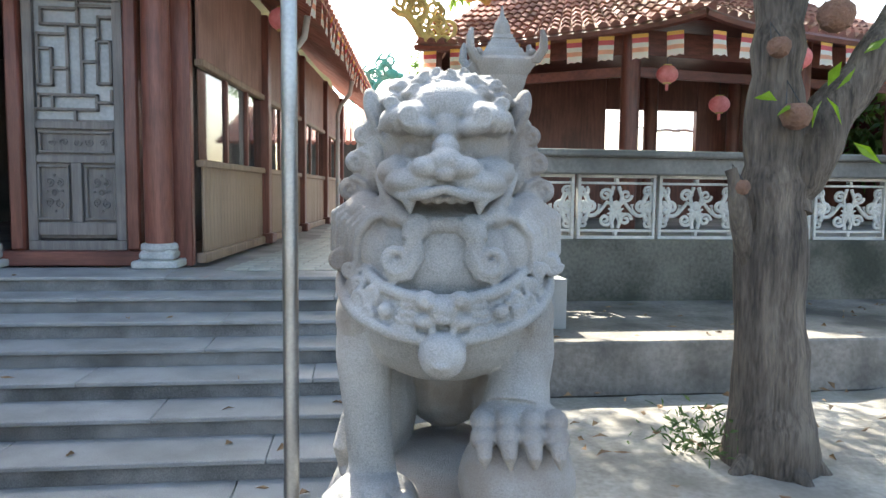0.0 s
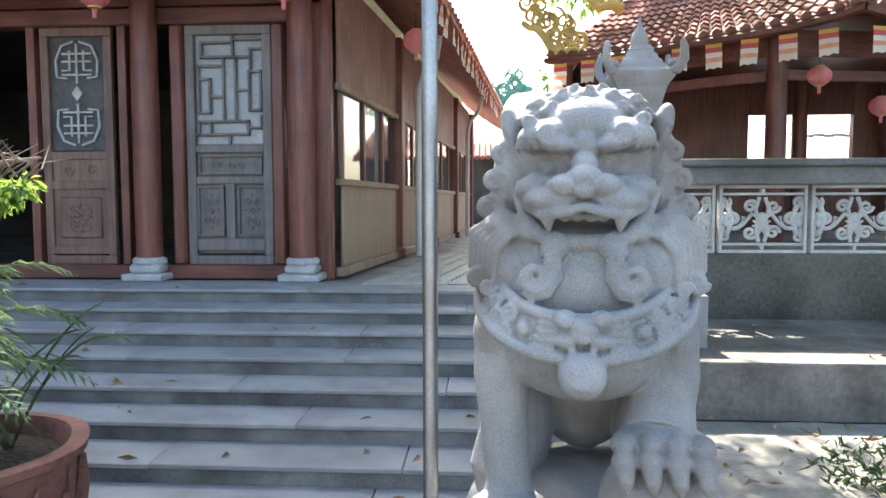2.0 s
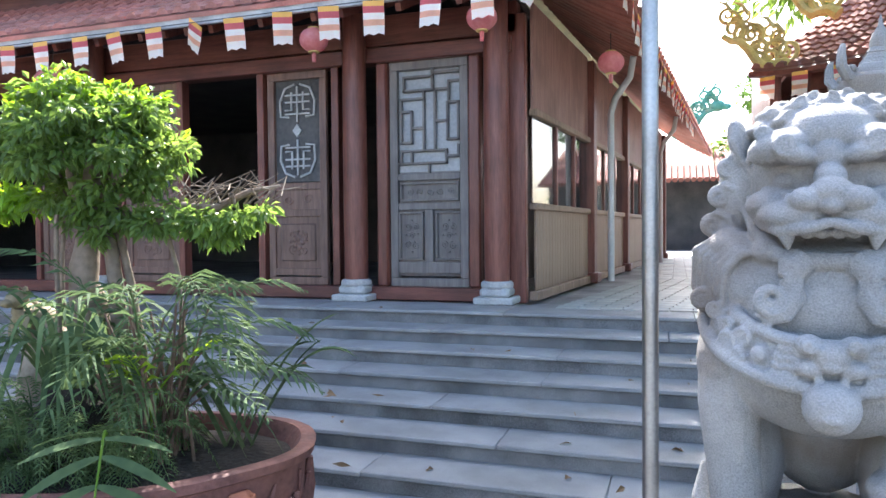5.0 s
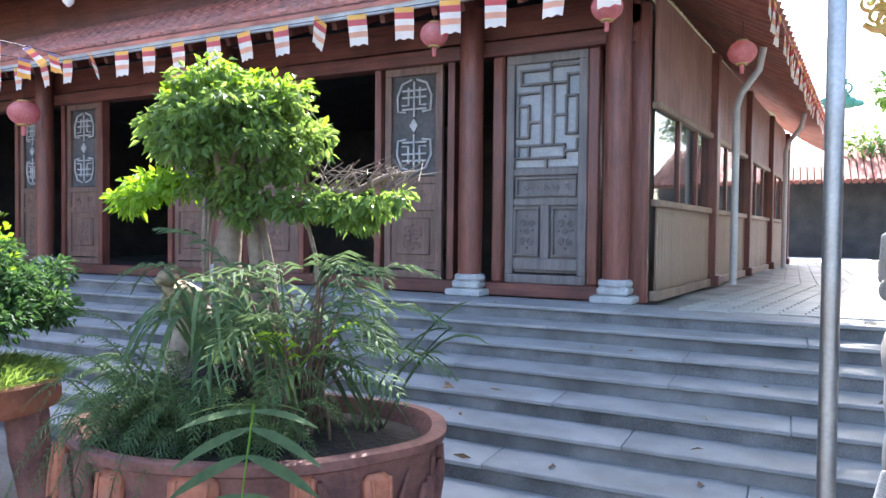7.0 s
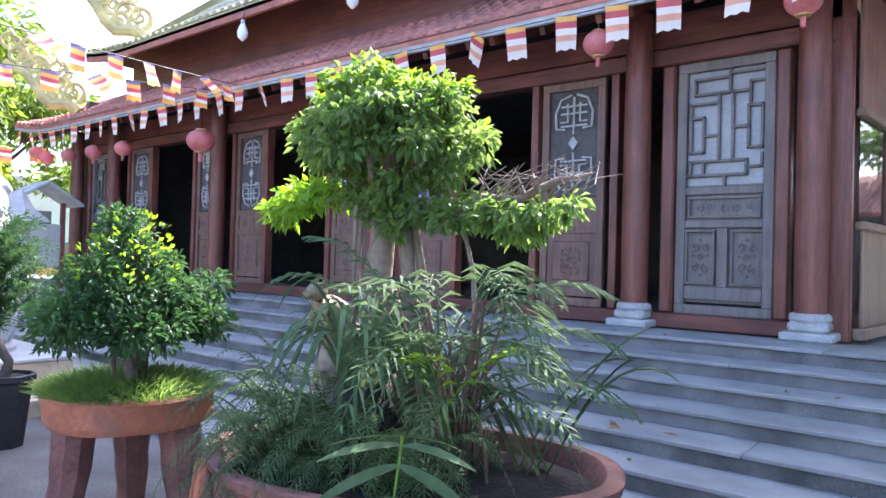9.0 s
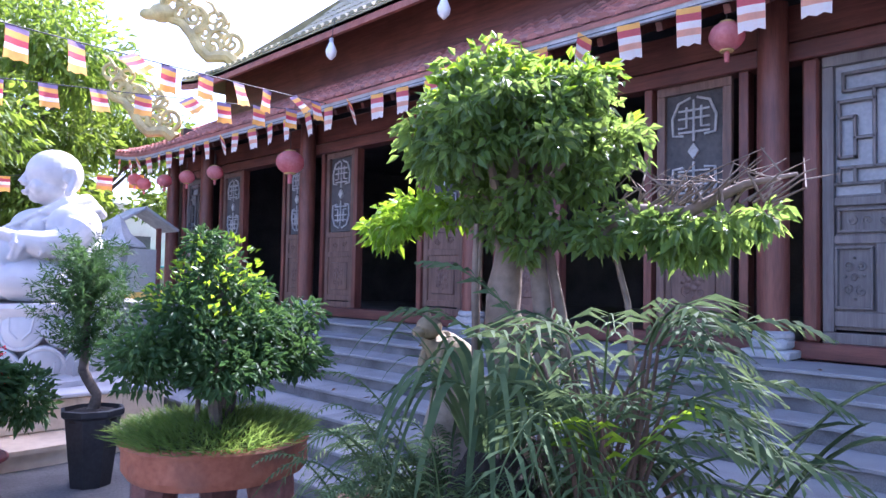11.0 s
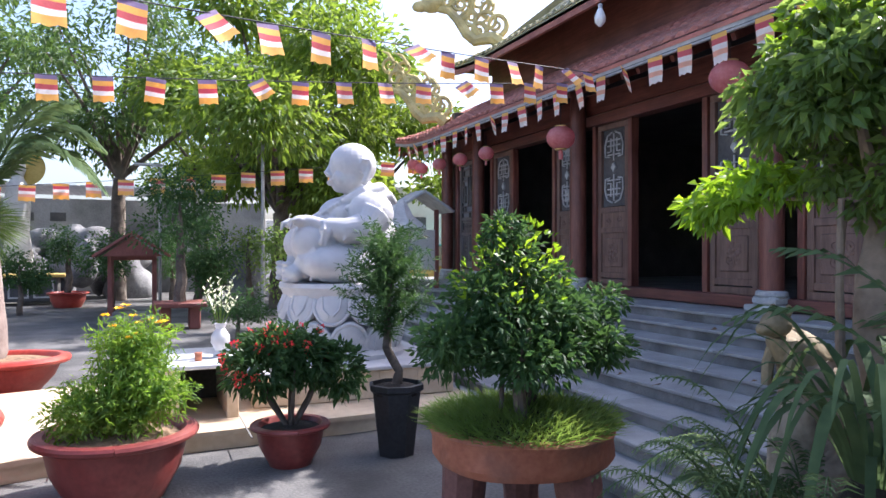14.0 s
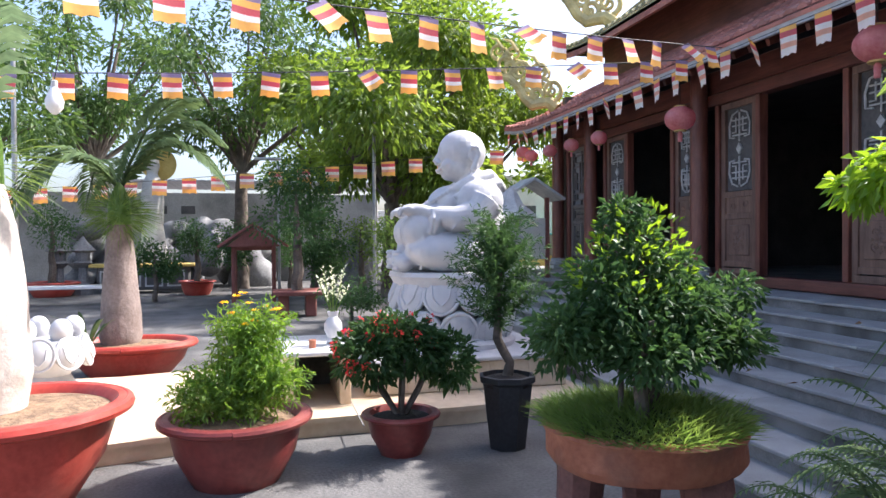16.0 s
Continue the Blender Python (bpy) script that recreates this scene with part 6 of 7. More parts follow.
an.ball((0, -0.085, 0.215), (0.045, 0.055, 0.045), 14, 10)
an.ball((0, -0.135, 0.2), (0.024, 0.034, 0.022), 10, 8)
for sx in (-1, 1):
    an.ball((sx * 0.03, -0.065, 0.258), (0.014, 0.01, 0.02), 8, 6)
    an.tube([(sx * 0.035, -0.04, 0.15), (sx * 0.042, -0.075, 0.08), (sx * 0.042, -0.08, 0.01)], [0.028, 0.02, 0.018], 8)
    an.ball((sx * 0.06, 0.05, 0.05), (0.03, 0.06, 0.05), 10, 8)
single("animal_figurine", an, OLIVECLAY, "small olive tan clay animal seated on the rock", "figurine", at=pose(-3.02, 2.54, 1.17))

# ---- courtyard: dais, altar, seated statue ----
dais = thing("dais", "low cream stone dais with a dark kerb in the courtyard", "dais", kind="structure")
front = [(-6.75, -3.2), (-6.85, -0.7), (-7.22, 0.85), (-7.3, 2.35), (-7.5, 3.6), (-10.6, 3.6), (-9.9, 0.6), (-9.55, -0.9), (-9.6, -3.2)]
part("slab", Shape().prism(front, 0.12, 0.16), CREAM, dais)
inset = [(x + (0.03 if x > -8.5 else -0.02) * -1, y) for x, y in front]
part("kerb", Shape().prism(inset, 0.0, 0.12), CREAM, dais, "worn cream marble kerb")
jt = Shape()
for i in range(5):
    jt.box((-8.2, -2.4 + 1.25 * i, 0.1605), (2.6, 0.012, 0.003), 0.001)
part("joint", jt, PLASTER, dais)

plinth = thing("plinth", "cream marble clad plinth under the white statue", "plinth", at=(-8.75, 2.5, 0.16))
part("block", Shape().box((0, 0, 0.14), (1.7, 2.0, 0.28), 0.01), CREAM, plinth)
part("cap", Shape().box((0, 0, 0.3), (1.78, 2.08, 0.04), 0.01), MARBLE, plinth, "white marble cap slab")
for i in range(5):
    part("panel", Shape().box((0.852, -0.8 + 0.4 * i, 0.14), (0.012, 0.39, 0.26), 0.003), CREAM, plinth)

lotus = thing("lotus_pedestal", "round white marble lotus pedestal with carved petals", "pedestal", at=(-8.9, 2.6, 0.48))
part("core", Shape().lathe([(0.68, 0.0), (0.69, 0.05), (0.62, 0.09), (0.56, 0.3), (0.54, 0.4), (0.6, 0.56), (0.66, 0.7), (0.69, 0.74), (0.68, 0.785), (0.05, 0.79)], seg=48), MARBLE, lotus)
up_ = Shape().ball((0, 0, 0), (0.19, 0.1, 0.22), 16, 10).tube([(0.185 * math.cos(radians(q)), -0.035, 0.21 * math.sin(radians(q))) for q in range(0, 361, 15)], 0.02, 7).tube([(-0.1, -0.075, 0.08), (-0.085, -0.09, -0.06), (-0.02, -0.08, -0.13)], 0.014, 6).tube([(0.1, -0.075, 0.08), (0.085, -0.09, -0.06), (0.02, -0.08, -0.13)], 0.014, 6).mesh("petal", MARBLE)
for i in range(11):
    a = 360 * i / 11
    part("petal", up_, MARBLE, lotus, at=pose(math.sin(radians(a)) * 0.58, -math.cos(radians(a)) * 0.58, 0.56, -18, 0, a))
    part("petal", up_, MARBLE, lotus, at=pose(math.sin(radians(a + 16)) * 0.57, -math.cos(radians(a + 16)) * 0.57, 0.2, 24, 0, a + 16))


def seated_figure():
    """A stout seated figure with a bare round head, one knee up, that faces -y."""
    s = Shape()
    b = lambda x, y, z, rx, ry, rz, rot=None: s.ball((x, y, z), (rx, ry, rz), 24, 16, rot)
    # head: skull, jowls, chin, nose, lips, brow and long ears
    b(0, -0.06, 1.29, 0.25, 0.265, 0.25)
    b(0, -0.11, 1.14, 0.21, 0.2, 0.17)
    b(0, -0.2, 1.05, 0.1, 0.09, 0.065)
    b(0, -0.31, 1.085, 0.06, 0.04, 0.028)
    s.tube([(0, -0.3, 1.3), (0, -0.335, 1.23), (0, -0.36, 1.185)], [0.022, 0.028, 0.036], 10)
    b(0, 0.05, 1.0, 0.2, 0.2, 0.12)
    for sx in (-1, 1):
        b(sx * 0.11, -0.22, 1.14, 0.085, 0.085, 0.08)
        b(sx * 0.035, -0.33, 1.175, 0.028, 0.03, 0.022)
        s.tube([(sx * 0.05, -0.3, 1.285), (sx * 0.11, -0.275, 1.3), (sx * 0.17, -0.21, 1.28)], 0.014, 8)
        s.tube([(sx * 0.06, -0.3, 1.245), (sx * 0.11, -0.275, 1.238), (sx * 0.155, -0.225, 1.245)], 0.012, 8)
        s.tube([(0, -0.345, 1.1), (sx * 0.05, -0.33, 1.105), (sx * 0.1, -0.28, 1.13)], 0.013, 8)
        s.tube([(sx * 0.235, -0.03, 1.27), (sx * 0.265, 0.0, 1.325), (sx * 0.275, 0.055, 1.32), (sx * 0.275, 0.075, 1.25), (sx * 0.27, 0.045, 1.17), (sx * 0.262, 0.02, 1.1), (sx * 0.25, -0.01, 1.07)], [0.018, 0.024, 0.024, 0.024, 0.028, 0.04, 0.02], 10)
        b(sx * 0.25, 0.02, 1.24, 0.02, 0.05, 0.08)
        # robe collar over the shoulders, falling to a point behind
        s.tube([(sx * 0.02, 0.3, 1.0), (sx * 0.2, 0.2, 1.03), (sx * 0.27, 0.0, 0.98), (sx * 0.24, -0.2, 0.87), (sx * 0.2, -0.36, 0.74)], [0.06, 0.07, 0.065, 0.05, 0.03], 14)
        s.tube([(sx * 0.02, 0.4, 0.9), (sx * 0.28, 0.28, 0.94), (sx * 0.4, 0.02, 0.9), (sx * 0.36, -0.22, 0.78)], [0.045, 0.055, 0.045, 0.025], 12)
        # shoulder, upper arm, forearm and hand upon the knee
        b(sx * 0.36, 0.06, 0.74, 0.2, 0.25, 0.23)
        s.tube([(sx * 0.44, 0.08, 0.72), (sx * 0.5, -0.02, 0.58), (sx * 0.49, -0.25, 0.55), (sx * 0.44, -0.44, 0.59)], [0.19, 0.165, 0.135, 0.095], 18)
        s.tube([(sx * 0.43, -0.42, 0.59), (sx * 0.4, -0.56, 0.635), (sx * 0.38, -0.66, 0.645)], [0.075, 0.07, 0.075], 14)
        b(sx * 0.38, -0.69, 0.65, 0.085, 0.09, 0.06)
        for q in range(4):
            s.tube([(sx * (0.33 + 0.035 * q), -0.7, 0.67), (sx * (0.325 + 0.036 * q), -0.785, 0.65), (sx * (0.325 + 0.036 * q), -0.8, 0.575)], [0.026, 0.024, 0.014], 8)
        b(sx * 0.37, -0.58, 0.42, 0.15, 0.2, 0.2)
        # wide sleeve cuff with hanging folds
        for q in range(6):
            s.tube([(sx * 0.5, -0.38 - 0.02 * q, 0.64 - 0.015 * q), (sx * (0.545 - 0.01 * q), -0.42 - 0.012 * q, 0.53), (sx * (0.52 - 0.012 * q), -0.46 + 0.035 * q, 0.4 + 0.01 * q)], [0.03, 0.034, 0.022], 8)
        s.tube([(sx * 0.47, -0.46, 0.66), (sx * 0.55, -0.47, 0.56), (sx * 0.53, -0.5, 0.42), (sx * 0.46, -0.44, 0.36)], 0.02, 8)
        for q in range(4):
            s.tube([(sx * 0.56, 0.16 - 0.06 * q, 0.8 - 0.05 * q), (sx * 0.62, 0.0 - 0.06 * q, 0.66 - 0.03 * q), (sx * 0.6, -0.2 - 0.03 * q, 0.5 - 0.02 * q)], [0.012, 0.02, 0.01], 8)
        # thigh, shin and toes, with robe folds
        b(sx * 0.4, -0.28, 0.21, 0.24, 0.42, 0.21, Matrix.Rotation(radians(sx * 10), 4, "Z"))
        s.tube([(sx * 0.42, -0.5, 0.34), (sx * 0.38, -0.62, 0.24), (sx * 0.3, -0.66, 0.12)], [0.13, 0.13, 0.11], 14)
        for q in range(5):
            s.tube([(sx * (0.6 - 0.02 * q), 0.0 - 0.12 * q, 0.3), (sx * (0.64 - 0.03 * q), -0.1 - 0.11 * q, 0.16), (sx * (0.58 - 0.03 * q), -0.16 - 0.11 * q, 0.03)], [0.015, 0.026, 0.018], 8)
        b(sx * 0.3, -0.74, 0.11, 0.15, 0.12, 0.1)
        for q in range(4):
            b(sx * 0.3, -0.82, 0.04 + 0.055 * q, 0.1 - 0.01 * q, 0.055, 0.028)
    # trunk, chest and bare belly
    b(0, 0.08, 0.45, 0.47, 0.34, 0.47)
    b(0, -0.27, 0.42, 0.43, 0.48, 0.35)
    b(0, -0.16, 0.74, 0.32, 0.28, 0.2)
    b(0, 0.08, 0.8, 0.34, 0.27, 0.22)
    b(0, -0.2, 0.08, 0.52, 0.5, 0.1)
    b(0, -0.67, 0.4, 0.02, 0.02, 0.024)
    for i in range(25):
        a = math.pi * (0.06 + 0.88 * i / 24)
        b(-0.27 * math.cos(a), -0.17 - 0.36 * math.sin(a), 0.92 - 0.24 * math.sin(a), 0.024, 0.024, 0.024)
    return s


remeshed(single("white_statue", seated_figure(), MARBLE, "white marble statue of a stout seated monk figure", "statue", at=pose(-8.9, 2.78, 1.262, 0, 0, -4)), 0.012, 1)

altar = thing("altar_table", "small altar table with white stone top and cream sides", "table", at=(-8.15, 1.05, 0.16))
part("top", Shape().box((0, 0, 0.46), (1.1, 0.62, 0.04), 0.008), TABLETOP, altar, "polished white stone top")
for y in (-0.24, 0.24):
    part("side_panel", Shape().box((0, y, 0.22), (1.0, 0.1, 0.44), 0.006), CREAM, altar)
# dark panel paints the shade inside the open altar front
part("back_panel", Shape().box((-0.46, 0, 0.22), (0.06, 0.4, 0.44), 0.004), DARK, altar, "back panel coloured dark as shade in the hollow")
vase = thing("flower_vase", "small white porcelain vase of pale gladiolus spikes on the altar", "vase", at=(-8.0, 1.22, 0.64))
part("body", Shape().lathe([(0.06, 0), (0.065, 0.02), (0.045, 0.06), (0.085, 0.14), (0.08, 0.2), (0.04, 0.26), (0.055, 0.31), (0.045, 0.31), (0.03, 0.27)], seg=24), MARBLE, vase)
vs_ = Shape()
vp, vw = [], []
for i in range(8):
    a = 2 * math.pi * i / 8
    tip = Vector((math.cos(a) * 0.12, math.sin(a) * 0.14, 0.62 + 0.1 * math.sin(i * 2.1)))
    vs_.tube([(0, 0, 0.25), tip * 0.6 + Vector((0, 0, 0.1)), tip], [0.006, 0.005, 0.003], 5)
    for k in range(12):
        vp.append(Vector((0, 0, 0.3)).lerp(tip, 0.4 + 0.6 * k / 11))
        vw.append(Vector((math.cos(a + k * 2.4), math.sin(a + k * 2.4), 1.2)))
part("stems", vs_, LEAF, vase)
leaves("blossom", vp, vw, 0.05, 0.022, PALEFLOWER, vase, label="pale gladiolus buds")
cup = thing("offering_cup", "small orange candle cup on the altar table", "cup", at=(-7.85, 1.02, 0.64))
part("body", Shape().lathe([(0.03, 0), (0.034, 0.07), (0.03, 0.075)], seg=14), TERRA, cup)

# ---- large pots of the courtyard ----
big = red_pot(-6.28, -0.9, 0.66, 0.62, POTBRIGHT, "very large red painted pot with a thick rolled rim", rb=0.55)
part("soil", mound(0.58, 0.56, 1, 1, 0.03), SOIL, big)


def bottle_palm(x, y, z, trunk, fronds, label, bark=PALMBARK, tuft=900):
    t = thing("bottle_palm", label, "palm", "bottle palms", (x, y, z))
    s_ = Shape()
    prof = []
    for i in range(len(trunk) - 1):
        (r0, z0), (r1, z1) = trunk[i], trunk[i + 1]
        n = max(2, int((z1 - z0) / 0.04))
        for k in range(n):
            q = k / n
            prof.append(((r0 + (r1 - r0) * q) * (1 + 0.012 * ((k + i) % 2)), z0 + (z1 - z0) * q))
    prof.append(trunk[-1])
    s_.lathe(prof, seg=26, wob=0.012)
    stem = part("trunk", s_, bark, t)
    top = trunk[-1][1]
    part("crownshaft", Shape().lathe([(trunk[-1][0], top), (trunk[-1][0] * 0.95, top + 0.25), (0.04, top + 0.5)], seg=16), LEAF, stem)
    for a, ln, rise, fall in fronds:
        fr = Shape()
        frond(fr, (0, 0, top + 0.4), (math.cos(radians(a)), math.sin(radians(a))), ln, 0.46, rise, fall, 52, 0.055, 0.024, 0.7)
        part("frond", fr, LEAFFERN, t)
    fp_, fw_ = [], []
    for i in range(tuft):
        d = rng.normal(size=3)
        d /= np.linalg.norm(d)
        fp_.append(Vector((0, 0, top + 0.12)) + Vector(d) * 0.16)
        fw_.append(Vector((d[0], d[1], d[2] * 0.5)))
    leaves("flower_tuft", fp_, fw_, 0.28, 0.008, GRASS, t, 0.1, 0.4, "shaggy pale yellow flower stalks")
    return t


boat = red_pot(-10.45, -0.95, 0.72, 0.42, POTBRIGHT, "boat-shaped red painted planter", rb=0.62, sx=0.75, sy=1.0)
part("soil", mound(0.62, 0.36, 0.75, 1, 0.05), SOIL, boat)
bottle_palm(-10.45, -1.05, 0.38, [(0.21, 0), (0.235, 0.1), (0.22, 0.4), (0.19, 0.75), (0.16, 1.1), (0.135, 1.42)], [(-100, 1.75, 1.3, 2.6), (95, 1.5, 1.6, 2.0), (60, 1.3, 1.8, 1.7), (-55, 1.4, 1.2, 2.4), (150, 1.1, 1.7, 1.8), (-150, 1.5, 1.2, 2.2), (75, 1.6, 1.3, 2.1)], "bottle palm with swollen ringed trunk and arching fronds")
bottle_palm(-6.3, -1.02, 0.56, [(0.2, 0), (0.235, 0.25), (0.22, 0.7), (0.16, 1.15), (0.1, 1.4)], [(-100, 1.2, 1.9, 1.7), (-160, 1.2, 1.8, 1.8)], "bottle palm with pale swollen trunk in a very large red pot", mat("pale palm bark", (0.42, 0.38, 0.33), (0.62, 0.57, 0.5), 4, 0.85, 0.4, 30, stain=((0.2, 0.16, 0.13), 3, 0.5), bump_scale=18), tuft=160)
sn = thing("snake_plant", "small snake plant with stiff striped leaves in the red planter", "plant", at=(-10.15, -1.35, 0.4))
f_ = Shape()
for i in range(9):
    a = i * 0.72
    ribbon(f_, (0.03 * math.cos(a), 0.03 * math.sin(a), 0), (math.cos(a), math.sin(a)), 0.38 + 0.08 * math.sin(i * 3), 0.06, 1.5, 1.0, 5)
part("strap_leaves", f_, LEAFFERN, sn)

stool = thing("marble_urn", "carved white marble garden seat with rounded balls", "garden seat", at=(-8.75, -1.35, 0.16))
part("base", Shape().lathe([(0.3, 0), (0.32, 0.06), (0.2, 0.14), (0.17, 0.2), (0.3, 0.36), (0.34, 0.46), (0.3, 0.54), (0.02, 0.55)], seg=28), MARBLE, stool)
for a in (40, 130, 220, 310):
    part("ball", Shape().ball((math.cos(radians(a)) * 0.22, math.sin(radians(a)) * 0.22, 0.62), (0.1, 0.1, 0.12), 16, 10), MARBLE, stool)
for i in range(8):
    part("petal", up_, MARBLE, stool, at=pose(math.sin(radians(45 * i)) * 0.3, -math.cos(radians(45 * i)) * 0.3, 0.42, -10, 0, 45 * i) @ Matrix.Scale(0.7, 4))

# ---- far side of the courtyard ----
far_wall = single("wall_far", Shape().box((-29.5, -1.5, 1.7), (0.3, 13.0, 3.4), 0.02), PLASTER, "stained grey cement boundary wall with small vents", "wall", kind="structure")
for y in (-4.2, -3.2, -2.2, 1.8):
    # solid dark boxes stand in for the shade in the vent holes
    single("vent", Shape().box((-29.34, y, 2.75), (0.06, 0.5, 0.3), 0.01), DARK, "small dark vent opening in the boundary wall", "vent", "wall vents")
sheds = Shape()
for i in range(46):
    sheds.box((-30.6, -8.2 - 0.22 * i, 1.5), (0.06 + 0.04 * (i % 2), 0.2, 3.0), 0.01)
single("fence_far", sheds, HUTRED, "dark red brown corrugated boundary fence", "fence", kind="structure")
lf = Shape()
for i in range(70):
    lf.box((-33.5 + 0.05 * (i % 2), -6 + 0.28 * i, 4.0), (5.0, 0.27, 0.06), 0.01, Matrix.Translation((0, 0, 0)))
single("shed_roof", lf, METALROOF, "pale corrugated metal roof behind the boundary wall", "roof", kind="structure")
cross = Shape()
for k in range(2):
    cross.box((-60, 20 - 60 * k, 2.0), (1, 70, 4), 0.05)
cross.box((-20, -40, 2.0), (90, 1, 4), 0.05)
cross.box((30, 0, 2.0), (1, 90, 4), 0.05)
single("wall_outer", cross, PALEPLASTER, "distant pale plastered boundary walls", "wall", kind="structure")

yb = thing("house", "cream plastered house with green awning beyond the hall", "house", at=(-27, 11.5, 0))
part("wall", Shape().box((0, 0, 1.9), (5, 7.0, 3.8), 0.02), PALEPLASTER, yb)
part("awning", Shape().box((2.9, -1.0, 1.75), (1.2, 5.0, 0.06), 0.01), TEAL, yb, "blue green awning")
for y in (-2.6, -1.2, 0.4):
    part("post", Shape().box((3.3, y, 0.85), (0.07, 0.07, 1.7), 0.005), GOLDSTAIN, yb)
part("window", Shape().box((2.52, -2.0, 2.4), (0.06, 0.7, 0.7), 0.01), DARK, yb)
part("counter", Shape().box((2.9, -1.4, 0.5), (0.6, 3.2, 1.0), 0.02), GOLDSTAIN, yb)

hut = thing("wayside_shrine", "small red brown wooden shrine shelter with a gabled roof", "shelter", at=(-18.6, 0.35, 0))
for x in (-0.45, 0.45):
    for y in (-0.45, 0.45):
        part("post", Shape().box((x, y, 0.75), (0.09, 0.09, 1.5), 0.01), HUTRED, hut)
for sg in (-1, 1):
    part("roof_slope", Shape().box((0, 0, 0), (1.7, 0.95, 0.06), 0.01), HUTRED, hut, at=pose(0, sg * 0.38, 1.72, -sg * 34, 0, 0))
part("beam", Shape().box((0, -0.45, 1.42), (1.0, 0.07, 0.1), 0.006).box((0, 0.45, 1.42), (1.0, 0.07, 0.1), 0.006).box((0.45, 0, 1.42), (0.07, 0.9, 0.1), 0.006), HUTRED, hut)
part("floor", Shape().box((0, 0, 0.08), (1.2, 1.2, 0.16), 0.02), PLASTER, hut)
part("gable", Shape().prism([(-0.6, 1.46), (0.6, 1.46), (0, 1.9)], 0.72, 0.76, 0), HUTRED, hut)


def small_tree(x, y, z, h, r, label, name="shrub", leaf=LEAFDARK, n=1500, size=0.09, cat="shrub", group=""):
    t = thing(name, label, cat, group, (x, y, z))
    s_ = Shape()
    limb(s_, [(0, 0, 0), (0.04 * h, 0.03, h * 0.3), (-0.03 * h, 0, h * 0.6), (0, 0, h * 0.85)], [0.05 * h, 0.04 * h, 0.025 * h, 0.01], 9)
    part("trunk", s_, BARK, t)
    bl_ = [(rng.uniform(-.5, .5) * r, rng.uniform(-.6, .6) * r, h * rng.uniform(0.5, 0.95), r * rng.uniform(.4, .7), r * rng.uniform(.4, .7), h * rng.uniform(.14, .22)) for _ in range(7)]
    p_, w_ = cloud(bl_, n, 0.7)
    leaves("crown", p_, w_, size, size * 0.45, leaf, t)
    return t


for x, y, r, h, lb in ((-23.9, -5.4, 0.7, 2.3, "potted conifer-like bonsai with dark layered foliage"), (-23.2, -1.35, 0.5, 2.0, "potted dark bonsai by the boundary wall"), (-25.5, 5.0, 0.6, 1.6, "low potted shrub by the boundary wall")):
    small_tree(x, y, 0.35, h, r * 1.2, lb, "potted_shrub", cat="shrub", group="far potted shrubs")
    rp = red_pot(x, y, r, 0.42, POTBRIGHT if y < 0 else PLASTER, "red painted pot by the boundary wall" if y < 0 else "grey cement pot by the boundary wall", group="far pots")
    part("soil", mound(r * 0.85, 0.36), DARKSOIL, rp)
ptable = thing("plant_stand", "red brown stone stand under a bonsai tree", "plant stand", at=(-16.5, 1.25, 0))
part("top", Shape().box((0, 0, 0.5), (0.9, 1.0, 0.1), 0.02), HUTRED, ptable)
for y in (-0.28, 0.28):
    part("leg", Shape().box((0, y, 0.23), (0.5, 0.22, 0.45), 0.02), HUTRED, ptable)
small_tree(-16.5, 1.25, 0.55, 2.5, 0.95, "tall dark green bonsai tree on a stone stand", "bonsai_tree", n=2400, size=0.1, cat="bonsai tree")
small_tree(-14.2, 2.1, 0.0, 0.85, 0.75, "low rounded dark green shrub", "shrub", n=1500, size=0.07)
small_tree(-15.2, 3.4, 0.0, 2.1, 0.8, "bright green leafy shrub behind the statue", "shrub", LEAF, 1500, 0.09)
small_tree(-19.5, 3.0, 0.0, 2.2, 1.2, "mixed green garden shrubs by the boundary wall", "shrub", LEAF, 1500, 0.1)
small_tree(-18.5, 5.6, 0.0, 2.4, 1.2, "mixed green garden shrubs beyond the statue", "shrub", LEAFFAR, 1500, 0.1)

for x, y, h, r in ((-21.5, -0.2, 2.0, 0.8), (-22.4, 2.0, 2.7, 1.0), (-21.0, -2.2, 1.5, 0.7), (-24.8, 1.4, 2.2, 0.9), (-18.2, 2.1, 1.5, 0.7)):
    small_tree(x, y, 0.0, h, r, "dark green garden shrub growing before the boundary wall", "shrub", LEAFDARK, 1900, 0.1, group="garden shrubs before the wall")
bench = thing("bench", "pale stone slab bench in the sunlit courtyard", "bench", at=(-20.5, -4.2, 0))
part("seat", Shape().box((0, 0, 0.46), (0.5, 2.6, 0.09), 0.015), TABLETOP, bench)
for y in (-1.0, 1.0):
    part("leg", Shape().box((0, y, 0.21), (0.3, 0.14, 0.42), 0.01), TABLETOP, bench)
alt2 = thing("altar_table", "carved dark and gold altar before the rockery", "table", at=(-24.6, -3.0, 0))
part("body", Shape().box((0, 0, 0.45), (0.7, 2.6, 0.7), 0.02), DARK, alt2)
part("top", Shape().box((0, 0, 0.85), (0.9, 3.0, 0.1), 0.02), GOLDSTAIN, alt2)
for i in range(4):
    part("panel", frame_bars(Shape(), -0.26, 0.26, 0.2, 0.7, 0.05, 0, 0.03), CARVE, alt2, at=pose(0.36, -0.95 + 0.63 * i, 0, 0, 0, 90))
rk = Shape()
